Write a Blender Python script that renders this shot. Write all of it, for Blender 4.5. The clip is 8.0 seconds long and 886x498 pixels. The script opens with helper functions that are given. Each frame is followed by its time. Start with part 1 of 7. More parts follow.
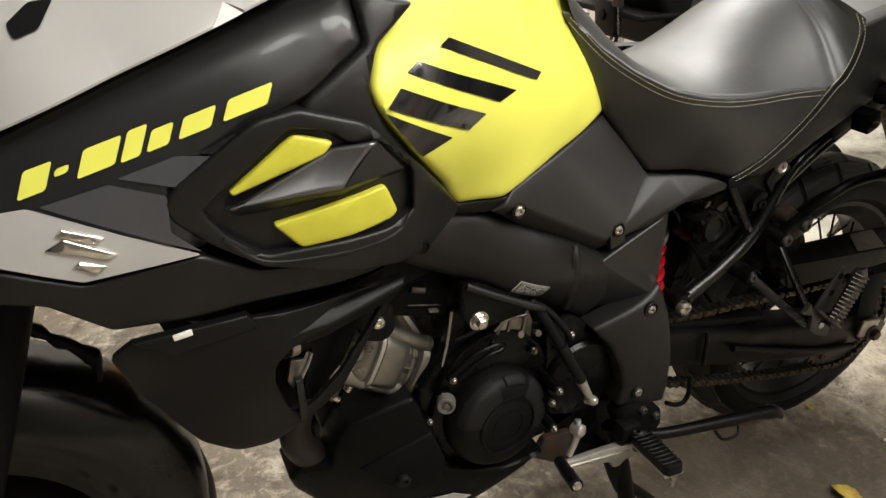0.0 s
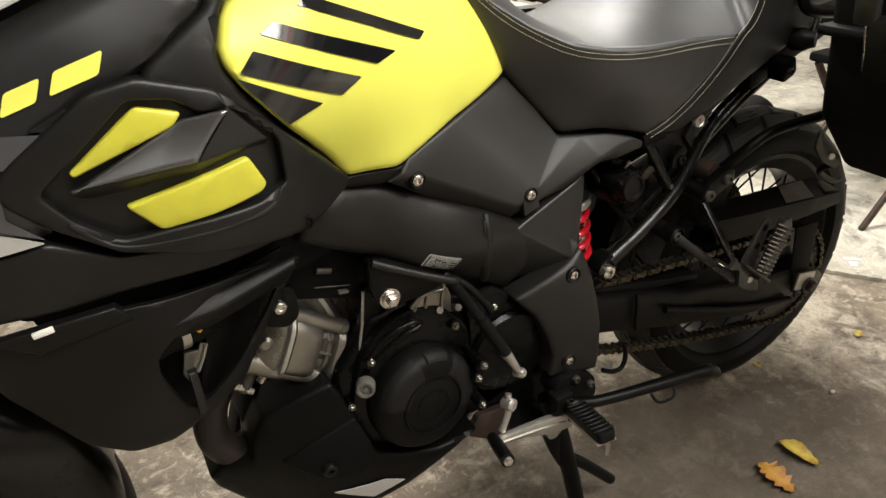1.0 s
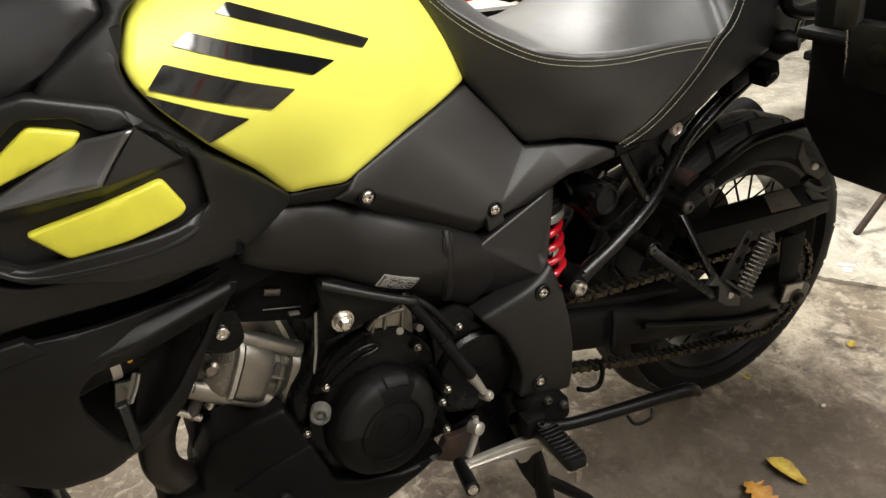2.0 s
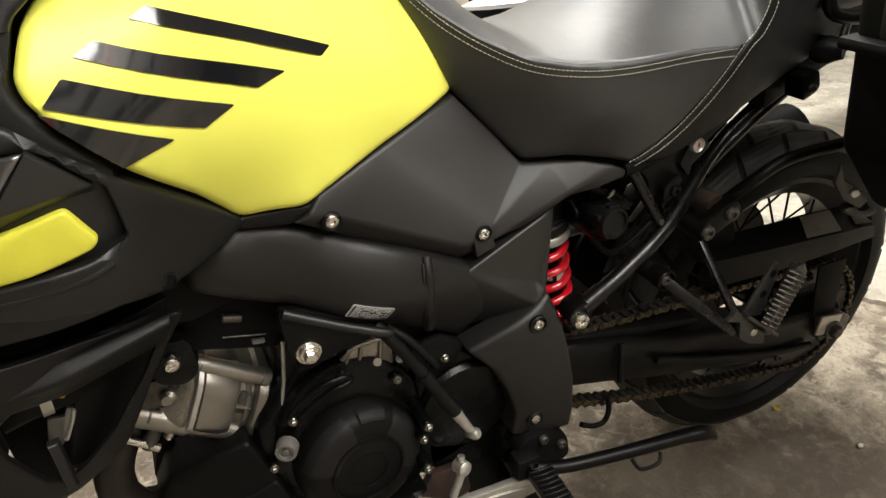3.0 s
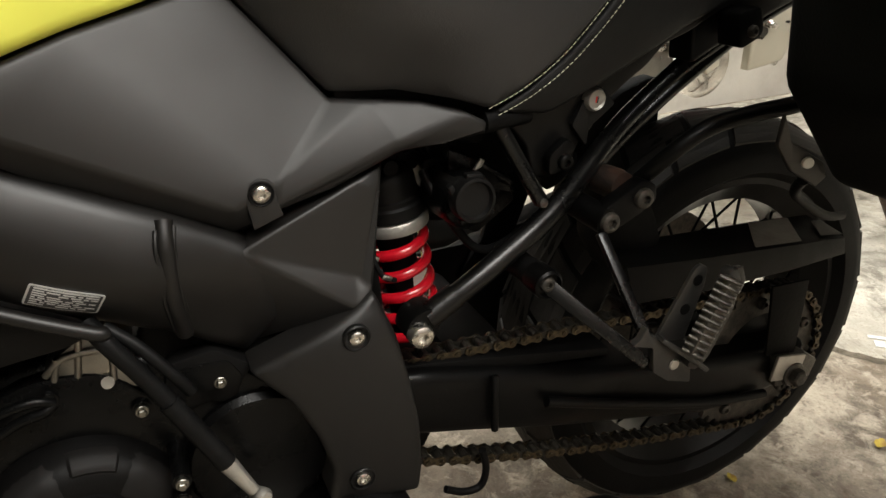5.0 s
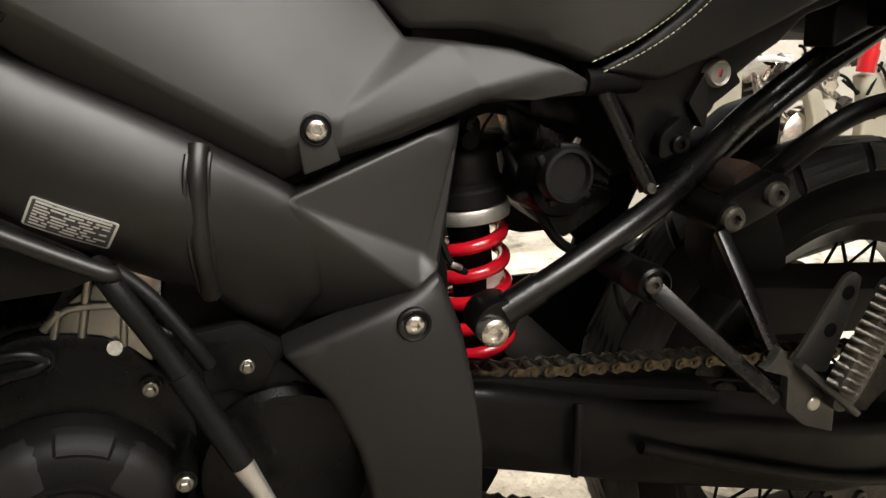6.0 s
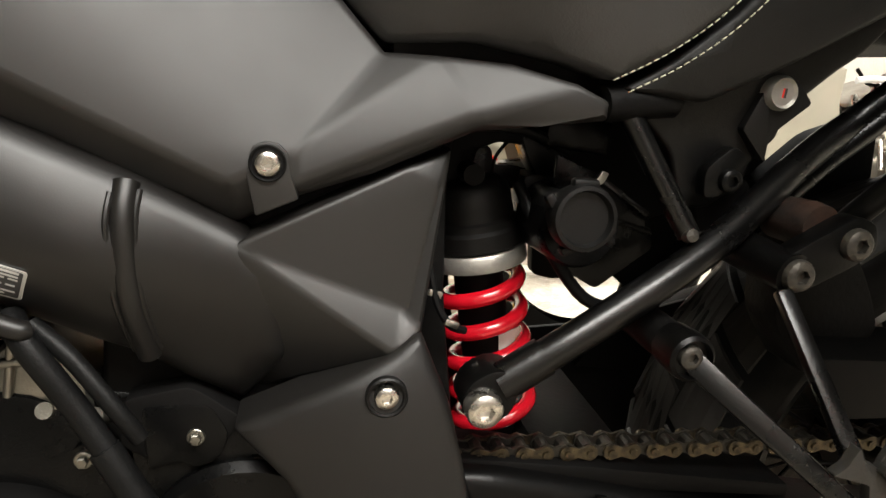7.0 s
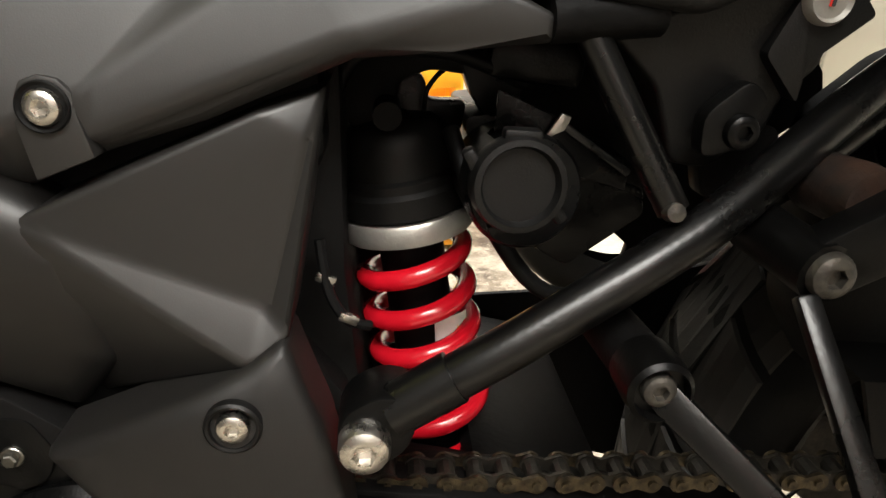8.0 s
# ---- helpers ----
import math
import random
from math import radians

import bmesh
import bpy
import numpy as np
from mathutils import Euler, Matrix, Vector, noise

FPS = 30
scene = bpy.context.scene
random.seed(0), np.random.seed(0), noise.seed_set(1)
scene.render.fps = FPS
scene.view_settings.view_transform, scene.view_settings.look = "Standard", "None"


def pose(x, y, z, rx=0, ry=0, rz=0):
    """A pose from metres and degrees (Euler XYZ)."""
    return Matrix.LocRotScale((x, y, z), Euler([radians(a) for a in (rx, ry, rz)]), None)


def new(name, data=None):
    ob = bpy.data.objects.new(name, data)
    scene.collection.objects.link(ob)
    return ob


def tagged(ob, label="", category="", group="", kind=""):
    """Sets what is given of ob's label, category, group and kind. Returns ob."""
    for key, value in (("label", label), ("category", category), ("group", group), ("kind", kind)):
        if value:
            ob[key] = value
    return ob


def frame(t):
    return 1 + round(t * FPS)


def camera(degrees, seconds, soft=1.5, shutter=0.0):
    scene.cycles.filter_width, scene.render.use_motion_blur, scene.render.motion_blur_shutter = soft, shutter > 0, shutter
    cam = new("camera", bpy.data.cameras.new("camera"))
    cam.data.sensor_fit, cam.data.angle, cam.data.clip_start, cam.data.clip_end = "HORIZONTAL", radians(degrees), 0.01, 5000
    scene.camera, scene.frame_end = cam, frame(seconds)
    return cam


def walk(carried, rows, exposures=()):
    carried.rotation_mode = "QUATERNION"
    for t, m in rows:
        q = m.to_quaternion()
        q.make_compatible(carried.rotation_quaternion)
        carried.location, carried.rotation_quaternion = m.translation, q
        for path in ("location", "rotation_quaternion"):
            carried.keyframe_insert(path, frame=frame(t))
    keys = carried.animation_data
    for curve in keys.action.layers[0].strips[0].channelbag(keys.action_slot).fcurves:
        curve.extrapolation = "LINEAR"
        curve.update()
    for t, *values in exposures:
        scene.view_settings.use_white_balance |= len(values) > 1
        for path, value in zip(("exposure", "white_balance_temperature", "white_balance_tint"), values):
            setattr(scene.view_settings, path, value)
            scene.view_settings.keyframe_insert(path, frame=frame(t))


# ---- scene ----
cam = camera(64.0, 8.0)
PATH = [
    (0.0, -1.1926, -0.8594, 1.1091, 61.877, 0.984, -24.798),
    (0.3, -1.1585, -0.8666, 1.091, 61.339, 1.66, -27.234),
    (0.5, -1.1353, -0.8738, 1.0803, 61.113, 2.602, -28.055),
    (1.0, -1.102, -0.8767, 1.0711, 60.819, 3.536, -28.403),
    (1.5, -1.0732, -0.8695, 1.0688, 60.687, 3.57, -28.808),
    (1.8, -1.0447, -0.857, 1.0715, 60.3, 3.25, -28.315),
    (2.0, -1.0241, -0.8506, 1.065, 60.567, 3.782, -28.295),
    (2.2, -1.0004, -0.8441, 1.0608, 60.282, 4.048, -27.74),
    (3.3, -0.8826, -0.7734, 1.0559, 59.885, 3.844, -22.615),
    (3.5, -0.8604, -0.7627, 1.0547, 60.877, 4.207, -21.599),
    (3.8, -0.8395, -0.7593, 1.0463, 62.065, 4.845, -21.81),
    (4.0, -0.8134, -0.7503, 1.0374, 61.025, 5.052, -23.16),
    (4.2, -0.7711, -0.7365, 1.0149, 60.132, 4.956, -25.906),
    (4.5, -0.7263, -0.7243, 0.9613, 60.677, 1.789, -25.3),
    (4.7, -0.7005, -0.7076, 0.921, 61.735, 1.743, -24.795),
    (5.8, -0.6652, -0.6391, 0.7222, 72.509, -0.62, -19.298),
    (6.0, -0.6623, -0.6241, 0.7199, 73.199, -0.024, -17.156),
    (6.2, -0.652, -0.6172, 0.7085, 74.25, 1.55, -15.776),
    (6.5, -0.6297, -0.5964, 0.704, 73.319, 1.714, -14.366),
    (6.8, -0.5998, -0.5746, 0.7092, 74.846, 0.997, -11.469),
    (7.0, -0.5762, -0.5536, 0.7125, 75.274, 0.716, -10.048),
    (7.3, -0.5295, -0.5296, 0.7272, 75.395, 0.865, -7.264),
    (7.5, -0.5035, -0.5033, 0.7233, 74.366, 0.952, -6.528),
    (7.8, -0.4767, -0.4616, 0.7136, 69.837, 1.619, -5.616),
    (8.0, -0.4725, -0.4388, 0.706, 68.484, 1.201, -4.811),
]
walk(cam, [(t, pose(*p)) for t, *p in PATH], [(0.0, -0.28), (0.5, -0.22), (1.8, -0.1), (3.5, -0.13), (4.5, -0.44), (5.8, 0.22), (6.5, 0.36), (7.0, 0.52), (8.0, 0.47)])
from mathutils.geometry import delaunay_2d_cdt

# ---- world, light, exposure ----
world = bpy.data.worlds.new("room_air")
scene.world = world
world.use_nodes = True
world.node_tree.nodes["Background"].inputs[0].default_value = (1.0, 0.95, 0.88, 1)
world.node_tree.nodes["Background"].inputs[1].default_value = 0.015


def ceiling_lamp(x, y, z, sx, sy, watts, colour):
    d = bpy.data.lights.new("tube_light", "AREA")
    d.shape, d.size, d.size_y, d.energy, d.color = "RECTANGLE", sx, sy, watts, colour
    ob = new("tube_light", d)
    ob.matrix_world = pose(x, y, z)
    return ob


WARM = (0.99, 0.967, 0.912)
ceiling_lamp(0.22, -1.75, 2.62, 2.6, 1.1, 200, WARM)
ceiling_lamp(0.05, 1.15, 2.62, 2.4, 0.3, 165, WARM)


# ---- materials ----
def mat(name, base, rough=0.5, metal=0.0, grain=0.0, scale=400.0, var=0.0, vscale=6.0, coat=0.0, spec=0.5, rvar=0.0, tint=None, relief=0.0, rscale=30.0):
    """A principled material: fine grain as bump, colour drifting between base and tint, uneven roughness."""
    m = bpy.data.materials.new(name)
    m.use_nodes = True
    nt = m.node_tree
    p = nt.nodes["Principled BSDF"]
    p.inputs["Base Color"].default_value = (*base, 1)
    p.inputs["Roughness"].default_value = rough
    p.inputs["Metallic"].default_value = metal
    p.inputs["Coat Weight"].default_value = coat
    p.inputs["Coat Roughness"].default_value = 0.06
    p.inputs["Specular IOR Level"].default_value = spec
    co = nt.nodes.new("ShaderNodeTexCoord")
    if var or rvar:
        n = nt.nodes.new("ShaderNodeTexNoise")
        n.inputs["Scale"].default_value, n.inputs["Detail"].default_value = vscale, 8
        n.inputs["Roughness"].default_value = 0.65
        nt.links.new(co.outputs["Object"], n.inputs["Vector"])
        if var:
            mx = nt.nodes.new("ShaderNodeMix")
            mx.data_type = "RGBA"
            t = tint or tuple(c * (1 - var) for c in base)
            mx.inputs["A"].default_value, mx.inputs["B"].default_value = (*base, 1), (*t, 1)
            ra = nt.nodes.new("ShaderNodeMapRange")
            ra.inputs["From Min"].default_value, ra.inputs["From Max"].default_value = 0.38, 0.66
            nt.links.new(n.outputs["Fac"], ra.inputs["Value"])
            nt.links.new(ra.outputs["Result"], mx.inputs["Factor"])
            nt.links.new(mx.outputs["Result"], p.inputs["Base Color"])
        if rvar:
            rr = nt.nodes.new("ShaderNodeMapRange")
            rr.inputs["From Min"].default_value, rr.inputs["From Max"].default_value = 0.3, 0.7
            rr.inputs["To Min"].default_value, rr.inputs["To Max"].default_value = max(0.03, rough - rvar), min(1, rough + rvar)
            nt.links.new(n.outputs["Fac"], rr.inputs["Value"])
            nt.links.new(rr.outputs["Result"], p.inputs["Roughness"])
    last = None
    for amount, sc, detail in ((grain, scale, 2), (relief, rscale, 6)):
        if amount:
            g = nt.nodes.new("ShaderNodeTexNoise")
            g.inputs["Scale"].default_value, g.inputs["Detail"].default_value = sc, detail
            nt.links.new(co.outputs["Object"], g.inputs["Vector"])
            b = nt.nodes.new("ShaderNodeBump")
            b.inputs["Strength"].default_value, b.inputs["Distance"].default_value = amount, 0.4 / sc
            nt.links.new(g.outputs["Fac"], b.inputs["Height"])
            if last:
                nt.links.new(last.outputs["Normal"], b.inputs["Normal"])
            nt.links.new(b.outputs["Normal"], p.inputs["Normal"])
            last = b
    return m


M_PLASTIC = mat("textured_black_plastic", (0.0046, 0.0044, 0.0042), 0.46, 0, 0.35, 900, 0.2, 14, rvar=0.06, spec=0.22)
M_POD = mat("textured_pod_plastic", (0.0058, 0.0056, 0.0053), 0.42, 0, 0.35, 900, 0.2, 14, rvar=0.06, spec=0.4)
M_PANEL = mat("satin_grey_panel", (0.0108, 0.0098, 0.009), 0.52, 0, 0.15, 1600, 0.12, 9, rvar=0.04, spec=0.5)
M_FRAME = mat("satin_black_frame_paint", (0.006, 0.0054, 0.0049), 0.41, 0, 0.08, 1200, 0.15, 10, rvar=0.04, spec=0.38)
M_CASTING = mat("satin_grey_casting_cover", (0.0085, 0.0078, 0.0071), 0.42, 0, 0.12, 1600, 0.15, 10, rvar=0.04, spec=0.5)
M_TUBE = mat("black_tube_paint", (0.0024, 0.0023, 0.0022), 0.36, 0, 0.1, 300, 0.3, 20, rvar=0.08, spec=0.16)
M_DARK = mat("sooty_black", (0.0034, 0.0032, 0.0031), 0.6, 0, 0.2, 200, 0.3, 20, spec=0.1)
M_YELLOW = mat("gloss_yellow_paint", (0.75, 0.745, 0.115), 0.4, 0, 0, 1, 0.04, 3, coat=0.06, spec=0.35)
M_INSERT = mat("yellow_plastic_insert", (0.6, 0.57, 0.05), 0.45, 0, 0.15, 700, 0.12, 20, rvar=0.06)
M_DECAL = mat("gloss_black_decal", (0.008, 0.008, 0.009), 0.1, 0, 0, 1, 0.2, 30, coat=0.3)
M_COWL = mat("charcoal_metallic_paint", (0.0145, 0.0145, 0.0152), 0.38, 0.3, 0, 1, 0.1, 8, coat=0.22, rvar=0.04)
M_FIN = mat("satin_metallic_grey", (0.2, 0.2, 0.205), 0.36, 0.9, 0, 1, 0.1, 8, rvar=0.04)
M_FINEND = mat("dark_grey_moulding", (0.011, 0.0108, 0.0106), 0.4, 0, 0.2, 900, 0.15, 12, spec=0.5)
M_SLATE = mat("slate_decal", (0.075, 0.075, 0.082), 0.28, 0.3, 0, 1, 0.1, 8, coat=0.5)
M_SILVER = mat("silver_paint", (0.5, 0.495, 0.48), 0.3, 0.2, 0, 1, 0.06, 8, coat=0.6)
M_CHROME = mat("chrome", (0.75, 0.72, 0.68), 0.15, 1, 0, 1, 0.1, 60, rvar=0.06)
M_STEEL = mat("bolt_steel", (0.62, 0.59, 0.54), 0.28, 1, 0.1, 300, 0.25, 90, rvar=0.1)
M_RAIL = mat("satin_black_rail_paint", (0.0022, 0.0021, 0.002), 0.28, 0, 0.1, 300, 0.2, 20, rvar=0.06, spec=0.4)
M_COVER = mat("satin_black_pivot_cover", (0.0068, 0.0061, 0.0055), 0.5, 0, 0.2, 1400, 0.15, 10, rvar=0.04, spec=0.4)
M_FENDER = mat("smooth_black_mudguard_plastic", (0.003, 0.0029, 0.0028), 0.24, 0, 0.06, 900, 0.2, 10, rvar=0.08, spec=0.4)
M_GUARD = mat("matt_black_guard_plastic", (0.0021, 0.002, 0.0019), 0.44, 0, 0.3, 700, 0.3, 25, rvar=0.08, spec=0.13)
M_PATCH = mat("bare_grey_metal", (0.32, 0.305, 0.28), 0.5, 0.2, 0.3, 300, 0.3, 30)
M_CAST = mat("cast_aluminium", (0.28, 0.264, 0.232), 0.33, 0.9, 0.45, 700, 0.22, 22, rvar=0.08)
M_ALLOY = mat("satin_alloy", (0.5, 0.48, 0.44), 0.4, 0.8, 0.2, 500, 0.25, 40, rvar=0.1)
M_ENGINE = mat("black_engine_paint", (0.0022, 0.0022, 0.0022), 0.28, 0, 0.3, 700, 0.25, 18, rvar=0.08, spec=0.16)
M_ENGBOLT = mat("dull_zinc_bolt", (0.26, 0.25, 0.22), 0.36, 1, 0.2, 300, 0.3, 90, rvar=0.1)
M_BRACKET0 = mat("grey_connector", (0.09, 0.085, 0.075), 0.4)
M_PAD = mat("dull_cover_pad", (0.0062, 0.0056, 0.0052), 0.6, 0, 0.4, 900, 0.15, 20, spec=0.2)
M_DOME = mat("matt_black_cover_paint", (0.0024, 0.0022, 0.0021), 0.5, 0, 0.3, 700, 0.25, 18, rvar=0.05, spec=0.14)
M_RUBBER = mat("rubber", (0.0042, 0.0042, 0.0042), 0.46, 0, 0.3, 500, 0.25, 40, spec=0.14)
M_TYRE = mat("tyre_rubber", (0.0036, 0.0035, 0.0033), 0.52, 0, 0.15, 300, 0.35, 9, tint=(0.0045, 0.0043, 0.004), rvar=0.08, spec=0.1)
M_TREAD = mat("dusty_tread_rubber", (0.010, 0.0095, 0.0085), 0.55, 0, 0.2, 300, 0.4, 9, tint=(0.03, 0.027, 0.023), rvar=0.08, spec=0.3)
M_RED = mat("red_spring_paint", (0.52, 0.006, 0.016), 0.22, 0, 0, 1, 0.15, 30, coat=0.6)
M_SEAT = mat("seat_vinyl", (0.0175, 0.0175, 0.018), 0.47, 0, 0.3, 700, 0.12, 5, rvar=0.04, spec=0.68, relief=0.06, rscale=18)
# darker copy of the seat vinyl, for the side turned under into shade
M_BOLSTER = mat("matt_black_tail_vinyl", (0.0055, 0.0054, 0.0053), 0.5, 0, 0.3, 700, 0.12, 5, rvar=0.04, spec=0.3, relief=0.06, rscale=18)
M_THREAD = mat("pale_thread", (0.38, 0.37, 0.27), 0.8)
M_CHAIN = mat("oily_brass_chain", (0.1, 0.077, 0.045), 0.35, 0.75, 0.3, 600, 0.55, 160, tint=(0.012, 0.01, 0.008), rvar=0.1)
M_GREASE = mat("greasy_steel", (0.045, 0.042, 0.038), 0.42, 0.65, 0.4, 400, 0.5, 90, tint=(0.1, 0.09, 0.075))
M_SOOT = mat("blackened_chain_steel", (0.012, 0.011, 0.009), 0.5, 0.4, 0.4, 400, 0.5, 90, tint=(0.03, 0.025, 0.018))
M_RUST = mat("rusty_steel", (0.055, 0.028, 0.013), 0.6, 0.2, 0.5, 300, 0.5, 60, tint=(0.012, 0.01, 0.009))
M_RUSTY = mat("rust_brown_plate", (0.034, 0.0155, 0.009), 0.55, 0, 0.4, 300, 0.5, 40, tint=(0.008, 0.006, 0.005))
M_PIPE = mat("heat_browned_pipe", (0.016, 0.0125, 0.010), 0.42, 0.4, 0.2, 200, 0.5, 25, tint=(0.022, 0.017, 0.014))
M_STICK = mat("white_sticker", (0.75, 0.73, 0.68), 0.5, 0, 0, 1, 0.1, 60)
M_WARN = mat("orange_warning_print", (0.8, 0.42, 0.03), 0.5)
M_BANNER = mat("white_vinyl_banner", (0.5, 0.49, 0.46), 0.5, 0, 0, 1, 0.1, 3)
M_PRINT = mat("dark_print", (0.03, 0.03, 0.03), 0.5)
M_GREY_PRINT = mat("silver_print", (0.5, 0.5, 0.48), 0.4, 0.3)
M_CASE = mat("black_pannier_plastic", (0.0025, 0.0025, 0.0025), 0.6, 0, 0.5, 500, 0.3, 12, spec=0.15)
M_LEAF = mat("dry_yellow_leaf", (0.42, 0.32, 0.04), 0.6, 0, 0.3, 200, 0.55, 35, tint=(0.2, 0.1, 0.02))
M_LEAFB = mat("dry_orange_leaf", (0.36, 0.19, 0.03), 0.6, 0, 0.3, 200, 0.55, 35, tint=(0.25, 0.1, 0.02))
M_WHITE = mat("white_fairing_paint", (0.75, 0.75, 0.74), 0.25, 0, 0, 1, 0.05, 5, coat=0.5)
M_REDP = mat("red_fairing_paint", (0.55, 0.015, 0.02), 0.25, 0, 0, 1, 0.1, 5, coat=0.5)
M_ORANGE = mat("orange_plastic", (0.85, 0.38, 0.015), 0.4, 0, 0.1, 300, 0.15, 20)
M_WALL = mat("off_white_wall", (0.62, 0.59, 0.53), 0.8, 0, 0.5, 120, 0.25, 2.5, tint=(0.48, 0.45, 0.4), relief=0.2, rscale=8)
M_CEIL = mat("white_ceiling", (0.5, 0.485, 0.46), 0.85, 0, 0.3, 90, 0.1, 2)
# darkened wall colours: they cut the light bounced back onto the bike
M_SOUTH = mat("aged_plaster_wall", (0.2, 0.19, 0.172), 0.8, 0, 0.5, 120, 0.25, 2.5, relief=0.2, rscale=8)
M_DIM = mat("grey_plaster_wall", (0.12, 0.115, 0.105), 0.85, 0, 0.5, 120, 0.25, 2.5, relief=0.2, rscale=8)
M_BLUE = mat("blue_print", (0.06, 0.08, 0.35), 0.4)
M_CHAMPAGNE = mat("champagne_paint", (0.5, 0.47, 0.38), 0.3, 0.3, 0, 1, 0.06, 6, coat=0.5)
M_LABELRED = mat("red_print", (0.6, 0.03, 0.02), 0.4)


def concrete(name, base, dark, wear):
    m = mat(name, base, 0.78, 0, 0.6, 160, 0, 1, relief=0.5, rscale=22)
    nt = m.node_tree
    p = nt.nodes["Principled BSDF"]
    co = nt.nodes.new("ShaderNodeTexCoord")
    col = None
    for sc, lo, hi, c, k in ((1.1, 0.45, 0.59, tuple(v * 0.5 for v in dark), wear), (2.9, 0.43, 0.59, dark, wear), (7.0, 0.50, 0.63, tuple(v * 0.45 for v in dark), 0.9), (15.0, 0.53, 0.65, tuple(v * 1.25 for v in base), 0.55),
                             (38.0, 0.54, 0.67, tuple(v * 1.3 for v in base), 0.5), (85.0, 0.55, 0.68, tuple(v * 0.6 for v in dark), 0.6), (260.0, 0.56, 0.7, tuple(v * 0.4 for v in dark), 0.65)):
        n = nt.nodes.new("ShaderNodeTexNoise")
        n.inputs["Scale"].default_value, n.inputs["Detail"].default_value, n.inputs["Roughness"].default_value = sc, 9, 0.68
        n.inputs["Distortion"].default_value = 0.6
        nt.links.new(co.outputs["Object"], n.inputs["Vector"])
        r = nt.nodes.new("ShaderNodeMapRange")
        r.inputs["From Min"].default_value, r.inputs["From Max"].default_value, r.inputs["To Max"].default_value = lo, hi, k
        nt.links.new(n.outputs["Fac"], r.inputs["Value"])
        mx = nt.nodes.new("ShaderNodeMix")
        mx.data_type = "RGBA"
        if col:
            nt.links.new(col.outputs["Result"], mx.inputs["A"])
        else:
            mx.inputs["A"].default_value = (*base, 1)
        mx.inputs["B"].default_value = (*c, 1)
        nt.links.new(r.outputs["Result"], mx.inputs["Factor"])
        col = mx
    nt.links.new(col.outputs["Result"], p.inputs["Base Color"])
    return m


def stain_and_shadow(m, centre, size, colour, amount):
    """A broad blotchy patch: old stain and cast shadow, both put into the floor colour."""
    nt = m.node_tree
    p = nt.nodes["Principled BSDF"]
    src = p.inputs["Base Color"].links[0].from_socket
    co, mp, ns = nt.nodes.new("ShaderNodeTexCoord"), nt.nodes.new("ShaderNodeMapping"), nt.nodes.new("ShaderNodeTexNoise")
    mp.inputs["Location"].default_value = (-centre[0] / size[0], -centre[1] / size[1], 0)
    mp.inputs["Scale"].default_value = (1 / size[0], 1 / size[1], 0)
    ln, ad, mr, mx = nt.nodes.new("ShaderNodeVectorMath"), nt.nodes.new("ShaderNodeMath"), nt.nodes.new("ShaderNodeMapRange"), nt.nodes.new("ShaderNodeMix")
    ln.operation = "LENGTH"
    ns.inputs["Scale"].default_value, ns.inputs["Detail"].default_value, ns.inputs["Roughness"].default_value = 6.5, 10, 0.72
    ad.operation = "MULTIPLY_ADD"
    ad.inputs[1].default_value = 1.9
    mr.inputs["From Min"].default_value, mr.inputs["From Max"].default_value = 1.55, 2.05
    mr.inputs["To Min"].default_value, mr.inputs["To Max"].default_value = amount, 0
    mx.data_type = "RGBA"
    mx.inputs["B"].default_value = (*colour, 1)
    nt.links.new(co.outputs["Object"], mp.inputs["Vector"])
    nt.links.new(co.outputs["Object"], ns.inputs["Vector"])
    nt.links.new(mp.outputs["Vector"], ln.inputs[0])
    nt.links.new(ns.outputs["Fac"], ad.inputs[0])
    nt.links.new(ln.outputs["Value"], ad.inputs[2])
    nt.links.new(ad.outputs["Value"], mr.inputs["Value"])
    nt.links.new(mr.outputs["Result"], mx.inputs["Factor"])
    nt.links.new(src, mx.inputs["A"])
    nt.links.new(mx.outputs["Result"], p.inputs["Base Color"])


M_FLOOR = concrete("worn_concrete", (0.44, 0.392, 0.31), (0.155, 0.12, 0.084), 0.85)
# shadow beside the bike, painted in together with the brown staining
stain_and_shadow(M_FLOOR, (-0.27, -0.33), (0.68, 0.5), (0.045, 0.033, 0.022), 0.85)
M_SLAB = concrete("pale_concrete", (0.5, 0.47, 0.4), (0.33, 0.3, 0.24), 0.6)


# ---- mesh helpers ----
def part(name, bm, material, parent, label=""):
    me = bpy.data.meshes.new(name)
    bm.to_mesh(me)
    bm.free()
    return mesh_part(name, me, material, parent, label)


def mesh_part(name, me, material, parent, label="", smooth=True):
    if material and not me.materials:
        me.materials.append(material)
    if smooth:
        me.shade_smooth()
        me.set_sharp_from_angle(angle=radians(38))
    ob = new(name, me)
    ob.parent = parent
    if label:
        ob["label"] = label
    return ob


def raw(name, verts, faces, material, parent, label="", smooth=True):
    me = bpy.data.meshes.new(name)
    me.from_pydata([tuple(v) for v in verts], [], [tuple(f) for f in faces])
    me.update()
    return mesh_part(name, me, material, parent, label, smooth)


def thing(name, label, category, group="", kind=""):
    return tagged(new(name), label, category, group, kind)


def spline(pts, n=6, closed=False):
    """Points along a smooth curve through pts."""
    p = [Vector(q) for q in pts]
    out = []
    m = len(p)
    for i in range(m if closed else m - 1):
        a, b, c, d = (p[(i + k) % m] if closed else p[min(max(i + k, 0), m - 1)] for k in (-1, 0, 1, 2))
        for s in range(n):
            t = s / n
            out.append(0.5 * ((2 * b) + (c - a) * t + (2 * a - 5 * b + 4 * c - d) * t * t + (3 * b - a - 3 * c + d) * t ** 3))
    if not closed:
        out.append(p[-1])
    return out


